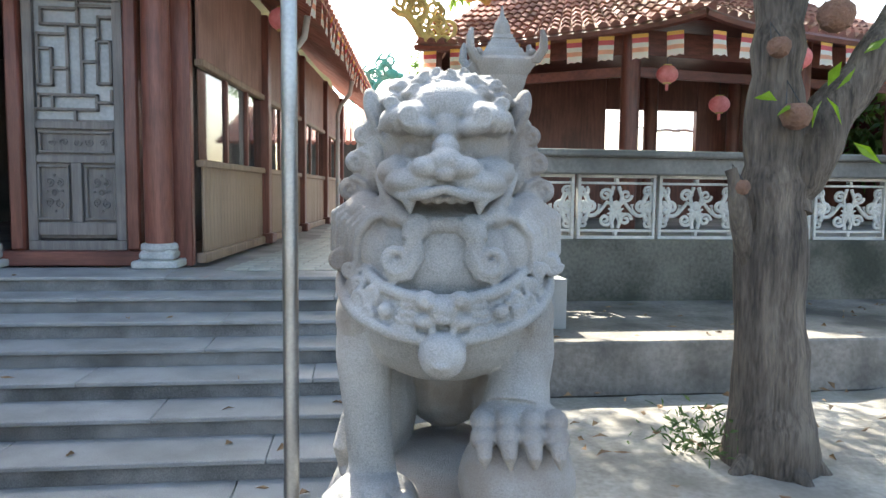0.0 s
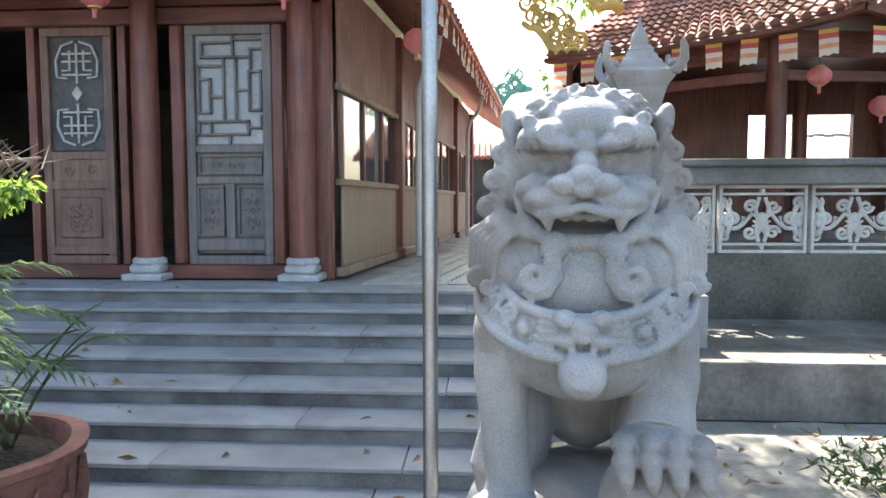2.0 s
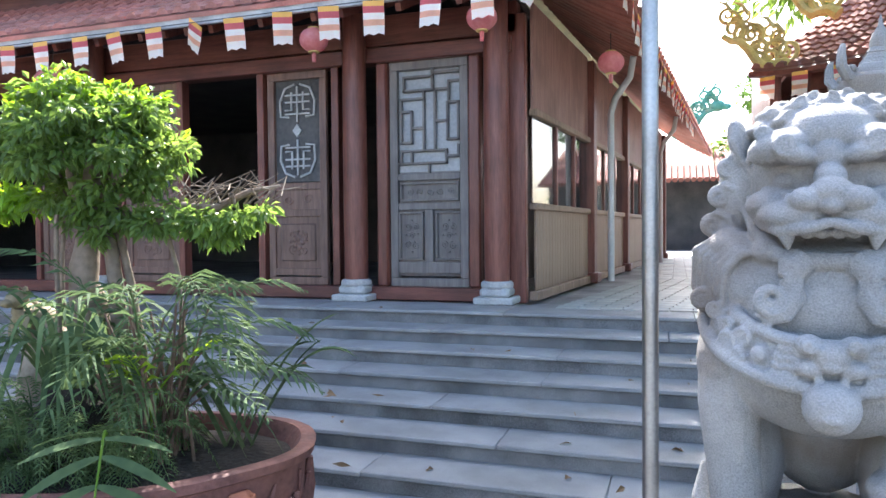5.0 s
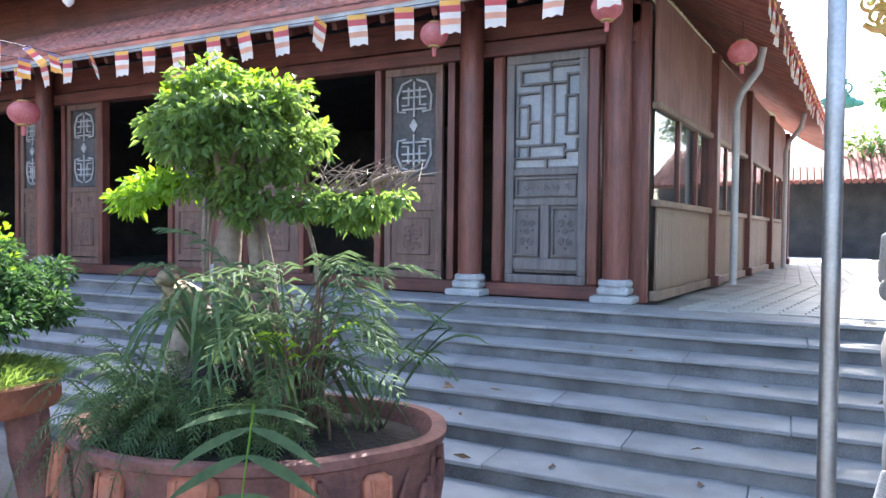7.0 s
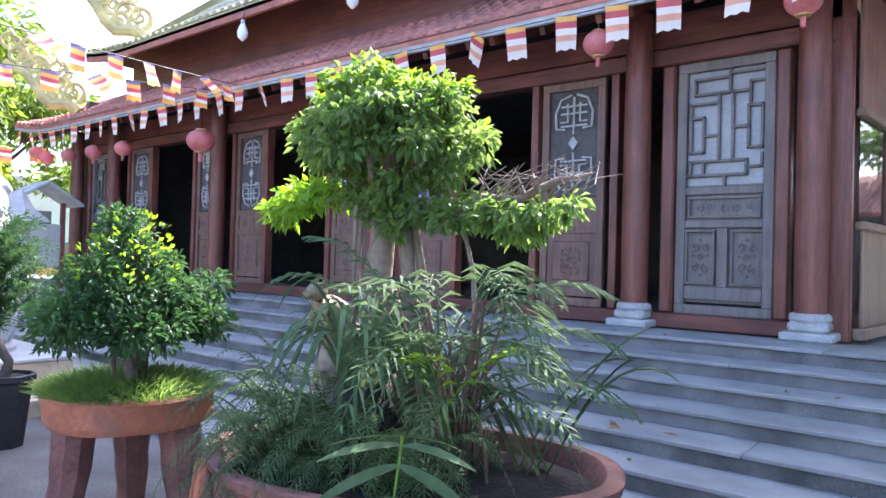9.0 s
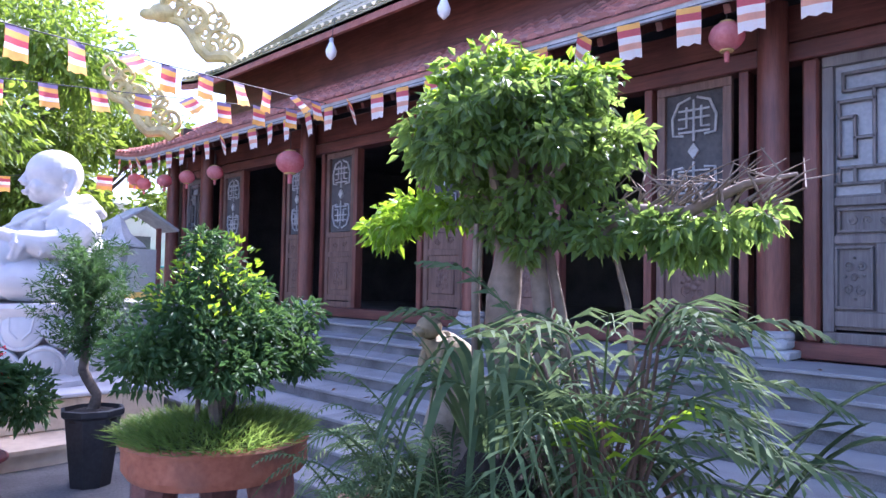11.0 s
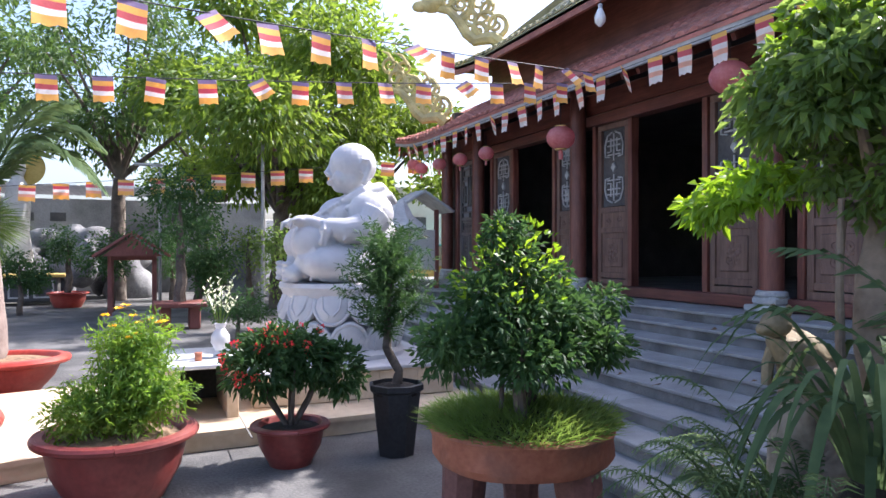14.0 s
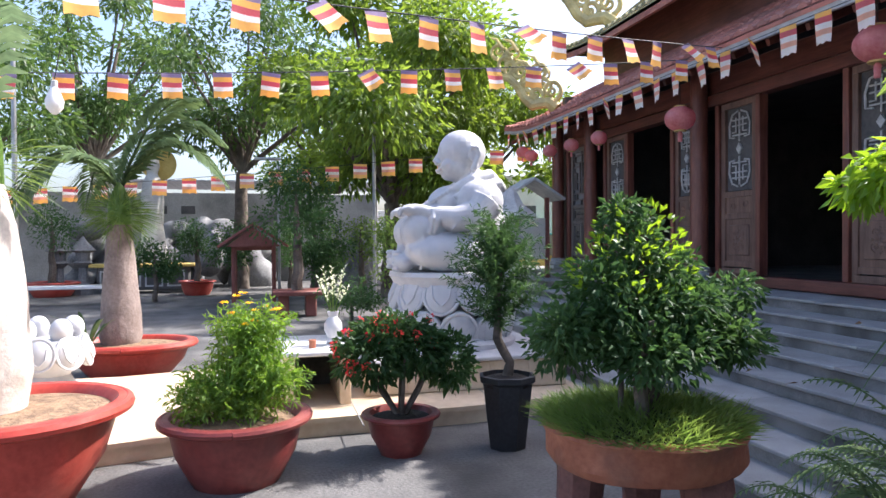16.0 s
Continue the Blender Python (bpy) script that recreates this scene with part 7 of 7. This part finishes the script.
for i in range(34):
    rk.ball((rng.uniform(-27.8, -25.8), rng.uniform(-5.6, 0.4), rng.uniform(0.1, 2.0)), (rng.uniform(.3, .7), rng.uniform(.3, .7), rng.uniform(.3, .8)), 9, 6)
rok = single("rockery", rk, ROCK, "dark grey rockery heaped against the boundary wall", "rockery")
remeshed(rok, 0.12, 1)
st_ = Shape().lathe([(0.45, 0.0), (0.42, 0.4), (0.32, 1.2), (0.36, 2.0), (0.3, 2.6), (0.16, 2.85), (0.22, 3.1), (0.2, 3.35), (0.05, 3.5)], seg=20, wob=0.04)
remeshed(single("robed_statue", st_, CARVEWHITE, "tall pale robed statue standing on the rockery", "statue", at=pose(-25.6, -2.9, 0.9)), 0.05, 1)
part("halo", Shape().lathe([(0.55, 0), (0.55, 0.05), (0.02, 0.06)], seg=28), GOLDSTAIN, thing("halo", "yellow painted disc behind the tall statue", "halo", at=(-25.95, -2.75, 4.1)), at=pose(0, 0, 0, 90, 0, 90))
st2 = Shape().lathe([(0.5, 0.0), (0.55, 0.35), (0.4, 0.8), (0.42, 1.2), (0.25, 1.45), (0.22, 1.7), (0.05, 1.85)], seg=18, wob=0.06)
remeshed(single("robed_statue", st2, ROCK, "grey stone garden statue near the boundary wall", "statue", at=pose(-23.5, 3.4, 0.0)), 0.06, 1)
for x, y in ((-24.2, -4.6), (-24.4, -5.9 + 1.9)):
    sl = thing("stone_lantern", "grey carved stone lantern by the rockery", "stone lantern", "stone lanterns", (x, y - 0.7, 0))
    part("body", Shape().lathe([(0.3, 0), (0.3, 0.2), (0.14, 0.35), (0.13, 0.8), (0.28, 0.95), (0.2, 1.0), (0.2, 1.25), (0.38, 1.32), (0.12, 1.6), (0.03, 1.75)], seg=8), ROCK, sl)
sl = thing("stone_lantern", "tall grey carved stone lantern behind the white statue", "stone lantern", "stone lanterns", (-12.9, 4.75, 0))
part("post", Shape().lathe([(0.3, 0), (0.3, 0.3), (0.15, 0.45), (0.14, 1.35), (0.22, 1.5), (0.27, 1.6), (0.17, 1.66), (0.17, 1.95)], seg=8), CARVE, sl)
part("cap", Shape().lathe([(0.17, 1.94), (0.44, 1.98), (0.4, 2.04), (0.2, 2.2), (0.1, 2.4), (0.03, 2.5)], seg=6), CARVE, sl)
sg_ = thing("notice_board", "wooden notice board under a small gabled roof", "notice board", at=(-14.2, 5.55, 0))
part("post", Shape().box((0, -0.4, 1.2), (0.08, 0.08, 2.4), 0.01).box((0, 0.4, 1.2), (0.08, 0.08, 2.4), 0.01), HUTRED, sg_)
for q in (-1, 1):
    part("roof_slope", Shape().box((0, 0, 0), (0.8, 0.75, 0.05), 0.01), CARVE, sg_, at=pose(0, q * 0.3, 2.55, -q * 32, 0, 0))
part("board", Shape().box((0, 0, 1.6), (0.05, 0.72, 0.8), 0.01), PALEPLASTER, sg_)

for x, y, h in ((-17.45, 3.05, 5.6), (-22.5, 1.0, 3.9), (-13.5, -3.1, 4.6)):
    lp_ = thing("lamp_post", "slim grey steel lamp post in the courtyard", "lamp post", "lamp posts", (x, y, 0))
    post_ = part("pole", Shape().lathe([(0.045, 0), (0.035, h)], seg=12), STEEL, lp_)
    part("lamp_head", Shape().box((0.18, -0.3, h + 0.05), (0.2, 0.75, 0.07), 0.02), PIPE, post_)

# ---- trees ----
def big_tree(x, y, h, r, leaf, n, size, label, trunk=0.28, blobs=13, low=0.38, seed_=0):
    t = thing("tree", label, "tree", "courtyard trees", (x, y, 0))
    s_ = Shape()
    lean = rng.uniform(-0.5, 0.5, 2)
    fork = Vector((lean[0] * 0.4, lean[1] * 0.4, h * low * 0.8))
    limb(s_, [(0, 0, 0), (0.1, 0, h * 0.12), fork], [trunk * 1.25, trunk, trunk * 0.8], 12)
    bl_ = []
    for i in range(blobs):
        a = 2 * math.pi * i / blobs * 2.4
        q = r * (0.25 + 0.65 * ((i * 0.618) % 1))
        z = h * (low + (0.93 - low) * ((i * 0.382 + 0.2) % 1))
        q *= 1.0 - 0.45 * max(0, (z / h - 0.7) / 0.3)
        c = Vector((math.cos(a) * q, math.sin(a) * q, z))
        limb(s_, [fork, fork.lerp(c, 0.5) + Vector((0, 0, 0.3)), c], [trunk * 0.42, trunk * 0.26, trunk * 0.06], 7)
        k = rng.uniform(0.26, 0.42)
        bl_.append((c.x, c.y, c.z, r * k, r * k, r * k * 0.62))
    part("trunk", s_, BARK, t)
    p_, w_ = cloud(bl_, n, 0.85)
    leaves("crown", p_, w_, size, size * 0.42, leaf, t, droop=0.35)
    return t


# each far tree gets the lit or the shaded leaf colour
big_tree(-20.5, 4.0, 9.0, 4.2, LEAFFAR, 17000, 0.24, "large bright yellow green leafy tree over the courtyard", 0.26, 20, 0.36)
big_tree(-22.0, 6.5, 8.0, 3.4, LEAFFAR, 10000, 0.24, "leafy tree with crown coloured sunlit yellow green beyond the hall", 0.22, 15, 0.3)
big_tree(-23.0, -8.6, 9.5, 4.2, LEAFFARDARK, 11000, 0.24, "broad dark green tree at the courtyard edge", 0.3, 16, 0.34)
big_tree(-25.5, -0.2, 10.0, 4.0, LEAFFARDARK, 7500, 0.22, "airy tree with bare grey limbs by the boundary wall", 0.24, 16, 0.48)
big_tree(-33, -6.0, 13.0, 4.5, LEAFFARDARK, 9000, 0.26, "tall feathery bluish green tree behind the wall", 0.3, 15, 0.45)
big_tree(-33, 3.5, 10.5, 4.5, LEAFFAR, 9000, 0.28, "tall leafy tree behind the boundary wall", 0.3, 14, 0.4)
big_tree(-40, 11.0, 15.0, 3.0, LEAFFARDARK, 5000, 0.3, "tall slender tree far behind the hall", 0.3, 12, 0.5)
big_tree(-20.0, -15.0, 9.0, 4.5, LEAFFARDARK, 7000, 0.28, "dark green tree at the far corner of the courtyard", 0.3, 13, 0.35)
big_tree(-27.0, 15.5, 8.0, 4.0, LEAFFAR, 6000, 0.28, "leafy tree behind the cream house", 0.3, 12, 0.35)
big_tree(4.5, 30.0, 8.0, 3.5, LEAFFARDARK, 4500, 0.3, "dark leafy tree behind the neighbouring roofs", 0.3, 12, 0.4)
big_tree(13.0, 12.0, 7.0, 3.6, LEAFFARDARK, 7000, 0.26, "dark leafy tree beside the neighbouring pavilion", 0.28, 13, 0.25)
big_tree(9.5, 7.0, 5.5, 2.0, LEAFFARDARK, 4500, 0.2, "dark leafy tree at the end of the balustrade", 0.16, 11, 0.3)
# unseen tree, added so that its crown shades the earth bed
big_tree(4.8, 15.6, 9.5, 4.2, LEAF, 9000, 0.3, "unseen leafy tree added behind the pavilion to cast shade", 0.2, 18, 0.68)

# shed with a corrugated roof past the pavilion
shed = thing("shed", "shed with a pale corrugated metal roof beyond the pavilion", "shed", at=(10.5, 17.5, 0))
sr_ = Shape()
for i in range(40):
    sr_.box((-4 + 0.2 * i, 0, 3.5 + 0.02 * (i % 2)), (0.19, 4.6, 0.05), 0.008, Matrix.Rotation(radians(10), 4, "X"))
tagged(part("roof", sr_, METALROOF, shed), kind="stuff")
for x in (-3.8, 3.6):
    for y in (-1.8, 1.8):
        part("post", Shape().box((x, y, 1.6), (0.12, 0.12, 3.2), 0.01), WOOD, shed)
back_house = thing("house", "building with red tiled roof ending the side walk", "house", at=(1.5, 27, 0))
part("wall", Shape().box((0, 1.6, 2.0), (9, 3.0, 4.0), 0.02), DARK, back_house)
br = Shape()
for i in range(44):
    br.tube([(-4.6 + 0.21 * i, -1.0, 3.4), (-4.6 + 0.21 * i, 2.0, 5.0)], 0.1, 6)
tagged(part("roof", br, TILE_RED, back_house), "red tile roof", "", "", "stuff")

# ---- flags, lanterns, ornaments ----
def flag_proto(w, h, label, order=(0, 1, 2, 3, 4)):
    """A small five-striped flag hanging from its top edge, with a scalloped hem."""
    t = thing("flag", label, "flag", "strings of flags", (0, 0, -40))
    hs = (0.16, 0.2, 0.2, 0.18, 0.26)
    z = 0.0
    for k, (c, q) in enumerate(zip(order, hs)):
        s_ = Shape()
        n = 8
        top, bot = z, z - q * h
        for back in (0, 1):
            vs = []
            for i in range(n + 1):
                x = -w / 2 + w * i / n
                for zz in (top, bot):
                    if k == 4 and zz == bot:
                        zz -= 0.03 * h * math.cos(4 * math.pi * i / n)
                    y = 0.014 * math.sin(x * 22 + zz * 9) * (-zz / h + 0.1) + 0.0015 * back
                    vs.append((x, y, zz))
            fs = [(2 * i, 2 * i + 1, 2 * i + 3, 2 * i + 2) for i in range(n)]
            s_.add(vs, fs if back else [f[::-1] for f in fs])
        part("stripe", s_, FLAGCOLS[c], t)
        z = bot
    return t


fl_a = flag_proto(0.2, 0.3, "small faded five-striped cloth flag hung from the roof eave", (1, 2, 3, 4, 3))
fl_b = flag_proto(0.19, 0.25, "small faded five-striped cloth flag on a string over the courtyard", (0, 1, 2, 3, 1))
fl_c = flag_proto(0.3, 0.32, "small five-striped cloth flag on a far string", (1, 2, 3, 4, 1))


def hang(proto, p, turn, lean=0.0, roll=0.0, scale=1.0):
    return copy_thing(proto, pose(p[0], p[1], p[2], lean, roll, turn) @ Matrix.Scale(scale, 4))


def flag_string(proto, a, b, sag, n, first=0.5, jitter=10, label="thin dark cord strung with small flags", skew=()):
    pts = bend(a, b, sag, 24)
    single("cord", Shape().tube(pts, 0.006, 5), CORD, label, "cord", "flag cords")
    d = Vector(b) - Vector(a)
    turn = math.degrees(math.atan2(d.y, d.x))
    for i in range(n):
        t = (i + first) / n
        k = min(int(t * 24), 23)
        p = pts[k].lerp(pts[k + 1], t * 24 - k)
        odd = i in skew
        hang(proto, p - Vector((0, 0, 0.006)), turn + float(rng.uniform(-jitter, jitter)), float(rng.uniform(-8, 14)) + (35 if odd else 0), float(rng.uniform(-5, 5)) + (30 if odd else 0))


pts = [(x, EY - 0.03, roof_z(x, 0) - 0.12) for x in np.linspace(-16.4, -0.8, 40)]
single("cord", Shape().tube(pts, 0.005, 5), CORD, "thin dark cord along the hall eave", "cord", "flag cords")
x, i = -16.2, 0
while x < -0.8:
    i += 1
    odd = i % 7 == 3
    hang(fl_a, (x, EY - 0.035, roof_z(x, 0) - 0.125), float(rng.uniform(-14, 14)), float(rng.uniform(-6, 10)) + (28 if odd else 0), float(rng.uniform(-4, 4)) + (40 if odd else 0))
    x += 0.5 + 0.06 * math.sin(i * 2.3)
for i in range(22):
    y = EY + 0.35 + 0.42 * i
    hang(fl_a, (SX + 0.09 * (y - EY) + 0.02, y, sz(0, y) - 0.06), 90 + float(rng.uniform(-10, 10)), float(rng.uniform(-4, 8)))
flag_string(fl_b, (-8.75, 5.9, 3.86), (-4.9, -3.0, 2.98), 0.06, 19, skew=(1, 6, 10))
flag_string(fl_b, (-9.2, 5.9, 3.84), (-9.0, -5.0, 3.12), 0.12, 22, skew=(3, 8))
flag_string(fl_c, (-16.3, 6.6, 3.7), (-19.5, -14.0, 2.3), 0.25, 34, label="thin dark cord strung with far flags")
for (xa, ya), (xb, yb_) in (((0.95, 10.75), (4.3, 8.62)), ((4.45, 8.62), (8.4, 9.5))):
    a, b = Vector((xa, ya, 3.78)), Vector((xb, yb_, 3.78))
    d = b - a
    for i in range(9):
        p = a.lerp(b, (i + 0.4) / 9)
        hang(fl_a, p, math.degrees(math.atan2(d.y, d.x)), float(rng.uniform(-6, 8)), float(rng.uniform(-4, 4)), 1.05)


def lantern(r, squash=0.82, label="round faded red silk lantern with gold caps hung from the eave"):
    t = thing("lantern", label, "lantern", "round lanterns", (0, 0, -42))
    s_ = Shape()
    seg, vs, fs = 32, [], []
    prof = [(math.sin(math.pi * (0.12 + 0.76 * j / 12)), -math.cos(math.pi * (0.12 + 0.76 * j / 12))) for j in range(13)]
    for q, z in prof:
        for k in range(seg):
            a = 2 * math.pi * k / seg
            rr = r * q * (1 - (0.035 if k % 2 else 0))
            vs.append((rr * math.cos(a), rr * math.sin(a), z * r * squash))
    for j in range(12):
        for k in range(seg):
            fs.append((j * seg + k, j * seg + (k + 1) % seg, (j + 1) * seg + (k + 1) % seg, (j + 1) * seg + k))
    s_.add(vs, fs)
    part("body", s_, LANTERNRED, t, angle=80)
    for sg in (-1, 1):
        part("cap", Shape().lathe([(r * 0.4, 0), (r * 0.4, r * 0.12), (r * 0.3, r * 0.13)], c=(0, 0, sg * r * squash * 0.95 - r * 0.06), seg=20), LANTERNGOLD, t)
    part("tassel", Shape().lathe([(r * 0.14, -r * 1.5), (r * 0.16, -r * 0.95), (r * 0.05, -r * 0.8)], seg=12), LANTERNRED, t)
    part("cord", Shape().tube([(0, 0, r * 0.75), (0, 0, r * 2.2)], 0.005, 5), CORD, t)
    return t


lan_big, lan_small = lantern(0.21), lantern(0.14, 0.86, "small round red lantern with gold caps hung from the eave")
for x, z in ((-10.0, 3.24), (-6.82, 3.4)):
    copy_thing(lan_big, pose(x, 6.15, z))
for x, z in ((-3.45, 3.56), (-1.75, 3.6), (-12.3, 3.3), (-13.4, 3.32), (-14.4, 3.34), (-15.4, 3.36), (-15.9, 3.5)):
    copy_thing(lan_small, pose(x, 6.1, z))
copy_thing(lan_small, pose(-0.75, 7.6, 3.45))
for x, y, z in ((4.05, 8.9, 3.25), (4.95, 9.2, 2.92), (4.35, 6.6, 3.05)):
    copy_thing(lan_small, pose(x, y, z))
for o in (fl_a, fl_b, fl_c, lan_big, lan_small):
    for c_ in (*o.children_recursive, o):
        bpy.data.objects.remove(c_)

bulb = thing("bulb_lamp", "milky glass bulb hung on a cord under the upper eave", "lamp", "bulb lamps", (-9.6, 6.55, 4.95))
glass_ = part("glass", Shape().lathe([(0.02, -0.16), (0.075, -0.1), (0.085, -0.03), (0.05, 0.06), (0.03, 0.1)], seg=16), BULB, bulb)
part("cap", Shape().lathe([(0.032, 0.09), (0.032, 0.16), (0.01, 0.17)], seg=12), PIPE, glass_)
part("cord", Shape().tube([(0, 0, 0.16), (0, 0.05, 0.45)], 0.006, 5), CORD, bulb)
copy_thing(bulb, pose(-7.2, 6.55, 4.95))
copy_thing(bulb, pose(-8.9, -1.32, 2.98))
dp = thing("drain_pipe", "grey plastic rain pipe bent down beside the hall post", "pipe", at=(-0.98, 9.75, P))
part("pipe", Shape().tube([(0.35, -0.2, 3.0), (0.3, -0.1, 2.75), (0.1, 0, 2.5), (0.04, 0, 2.3), (0.04, 0, 0.02)], 0.045, 12), PIPE, dp)
dp2 = copy_thing(dp, pose(-0.45, 15.2, P))


def scroll_crest(name, label, m, size, material, accents=None, flip=1):
    """An openwork crest of cloud scrolls along a rising body."""
    t = thing(name, label, "roof ornament", "roof ornaments")
    t.matrix_basis = m
    s_ = Shape()
    body = [(flip * size * (0.1 + 0.75 * k / 8), 0, size * (0.08 + 0.55 * (k / 8) ** 1.6 + 0.06 * math.sin(k * 1.4))) for k in range(9)]
    s_.tube(body, [0.05 * size * (1.5 - 0.1 * k) for k in range(9)], 8)
    part("crest_body", s_, material, t)
    for k in range(7):
        s_ = Shape()
        bx, _, bz = body[k + 1]
        q = size * (0.13 + 0.03 * math.sin(k * 2.1))
        s_.tube(spiral((bx - flip * 0.03 * size, 0, bz + q * 1.05), q, 1.5, "xz", -math.pi / 2, 20, flip if k % 2 else -flip), [0.03 * size * (1 - 0.5 * i / 20) for i in range(21)], 6)
        s_.tube(spiral((bx + flip * 0.05 * size, 0.02, bz + q * 2.4), q * 0.75, 1.4, "xz", -math.pi / 2, 16, -flip if k % 2 else flip), [0.025 * size * (1 - 0.5 * i / 16) for i in range(17)], 6)
        s_.tube([(bx, 0, bz + q * 2.6), (bx + flip * q * 0.5, 0, bz + q * 3.4), (bx + flip * q * 1.2, 0, bz + q * 3.7)], [0.028 * size, 0.02 * size, 0.004], 6)
        part("scroll", s_, material, t)
    if accents:
        a_ = Shape()
        hx, _, hz = body[-1]
        a_.ball((hx, 0, hz), (0.13 * size, 0.08 * size, 0.1 * size), 12, 8).ball((hx + flip * 0.12 * size, 0, hz - 0.02 * size), (0.1 * size, 0.06 * size, 0.06 * size), 12, 8)
        for sg in (-1, 1):
            a_.tube([(hx, sg * 0.05 * size, hz + 0.08 * size), (hx - flip * 0.08 * size, sg * 0.08 * size, hz + 0.2 * size), (hx - flip * 0.2 * size, sg * 0.09 * size, hz + 0.26 * size)], [0.03 * size, 0.02 * size, 0.004], 6)
        part("head", a_, accents, t)
    return t


scroll_crest("roof_ornament", "pale gilded dragon scroll crest on the upper roof corner", pose(-13.9, 7.5, 5.65, 0, 0, 52), 2.0, GILT, GILT, -1)
scroll_crest("roof_ornament", "pale gilded cloud scroll crest on the lower roof corner", pose(-15.4, 6.9, 4.25, 0, 0, 52), 1.9, GILT, None, -1)
scroll_crest("roof_ornament", "teal painted dragon crest on the side eave corner", pose(-0.95, 7.2, 4.35, 0, 0, 75), 1.2, TEAL, POTBRIGHT, 1)
scroll_crest("roof_ornament", "teal painted dragon crest on a far roof corner", pose(-0.4, 22, 4.3, 0, 0, 0), 1.7, TEAL, TEAL, 1)
scroll_crest("roof_ornament", "gilded openwork cloud crest on the pavilion roof corner", pose(1.55, 10.7, 3.78, 0, 0, -20), 1.25, GILT, None, -1)
scroll_crest("roof_ornament", "gilded openwork cloud crest on the pavilion hip", pose(2.3, 11.7, 4.75, 0, 0, -30), 1.3, GILT, None, -1)
scroll_crest("roof_ornament", "gilded ridge crest high on the hall roof", pose(-10.6, 11.2, 9.28), 1.6, GILT, GILT, -1)

# stone finial of a small tower behind the lion
tower = thing("stone_pagoda", "small grey stone pagoda with upturned eaves standing behind the lion", "pagoda", at=(0.715, 3.35, -0.03), turn=42)
part("post", Shape().lathe([(0.2, 0), (0.2, 0.4), (0.13, 0.5), (0.13, 2.2), (0.16, 2.28)], seg=4), LIONSTONE, tower)
prof = [(0.15, 2.26), (0.205, 2.315), (0.205, 2.33)]
for r_, z_ in ((0.165, 2.345), (0.13, 2.365), (0.105, 2.39), (0.085, 2.415), (0.07, 2.44)):
    prof += [(r_ + 0.012, z_), (r_, z_ + 0.003), (r_ - 0.008, z_ + 0.02)]
part("roof", Shape().lathe(prof + [(0.01, 2.462)], seg=4), LIONSTONE, tower)
part("finial", Shape().lathe([(0.03, 2.44), (0.042, 2.47), (0.038, 2.5), (0.03, 2.525), (0.012, 2.55), (0.006, 2.585), (0.002, 2.6)], seg=12), LIONSTONE, tower)
for a in range(4):
    q = radians(90 * a)
    c_, s_ = math.cos(q), math.sin(q)
    hn = part("eave_horn", Shape().tube([(0.15 * c_, 0.15 * s_, 2.325), (0.2 * c_, 0.2 * s_, 2.33), (0.235 * c_, 0.235 * s_, 2.37), (0.235 * c_, 0.235 * s_, 2.42), (0.225 * c_, 0.225 * s_, 2.455)], [0.02, 0.024, 0.022, 0.018, 0.01], 8), LIONSTONE, tower)
    part("scroll", Shape().ball((0.175 * c_, 0.175 * s_, 2.362), (0.02, 0.02, 0.018), 8, 6), LIONSTONE, hn)

# dry leaves and weeds on steps and earth
dl = thing("dry_leaves", "scattered dry brown leaves on the earth and steps", "leaves", kind="stuff")
lp2, lw2 = [], []
for i in range(150):
    x, y = rng.uniform(0.9, 6.5), rng.uniform(2.0, 5.4)
    lp2.append((x, y, 0.08))
    lw2.append((rng.normal(), rng.normal(), 0.1))
for i in range(60):
    k = int(rng.integers(0, 8))
    lp2.append((rng.uniform(-7, 0.4), Y0 - k * W + rng.uniform(0.03, 0.3), P - k * R + 0.008))
    lw2.append((rng.normal(), rng.normal(), 0.05))
for i in range(60):
    lp2.append((rng.uniform(1.2, 8), rng.uniform(5.6, 7.4), 0.478))
    lw2.append((rng.normal(), rng.normal(), 0.05))
leaves("leaf_litter", lp2, lw2, 0.09, 0.035, mat("dry brown leaf", (0.14, 0.08, 0.04), (0.3, 0.19, 0.1), 6, 0.8, 0, 20, vary=0.3), dl, 0.35, 0.4)
weeds = thing("weeds", "tuft of green weeds at the foot of the tree", "weeds", at=(2.2, 4.1, 0.03), kind="stuff")
wp, ww = [], []
for i in range(230):
    wp.append((rng.normal() * 0.16, rng.normal() * 0.12, rng.uniform(0, 0.3)))
    ww.append((rng.normal(), rng.normal(), 0.9))
leaves("weed_leaves", wp, ww, 0.085, 0.02, LEAFFERN, weeds)
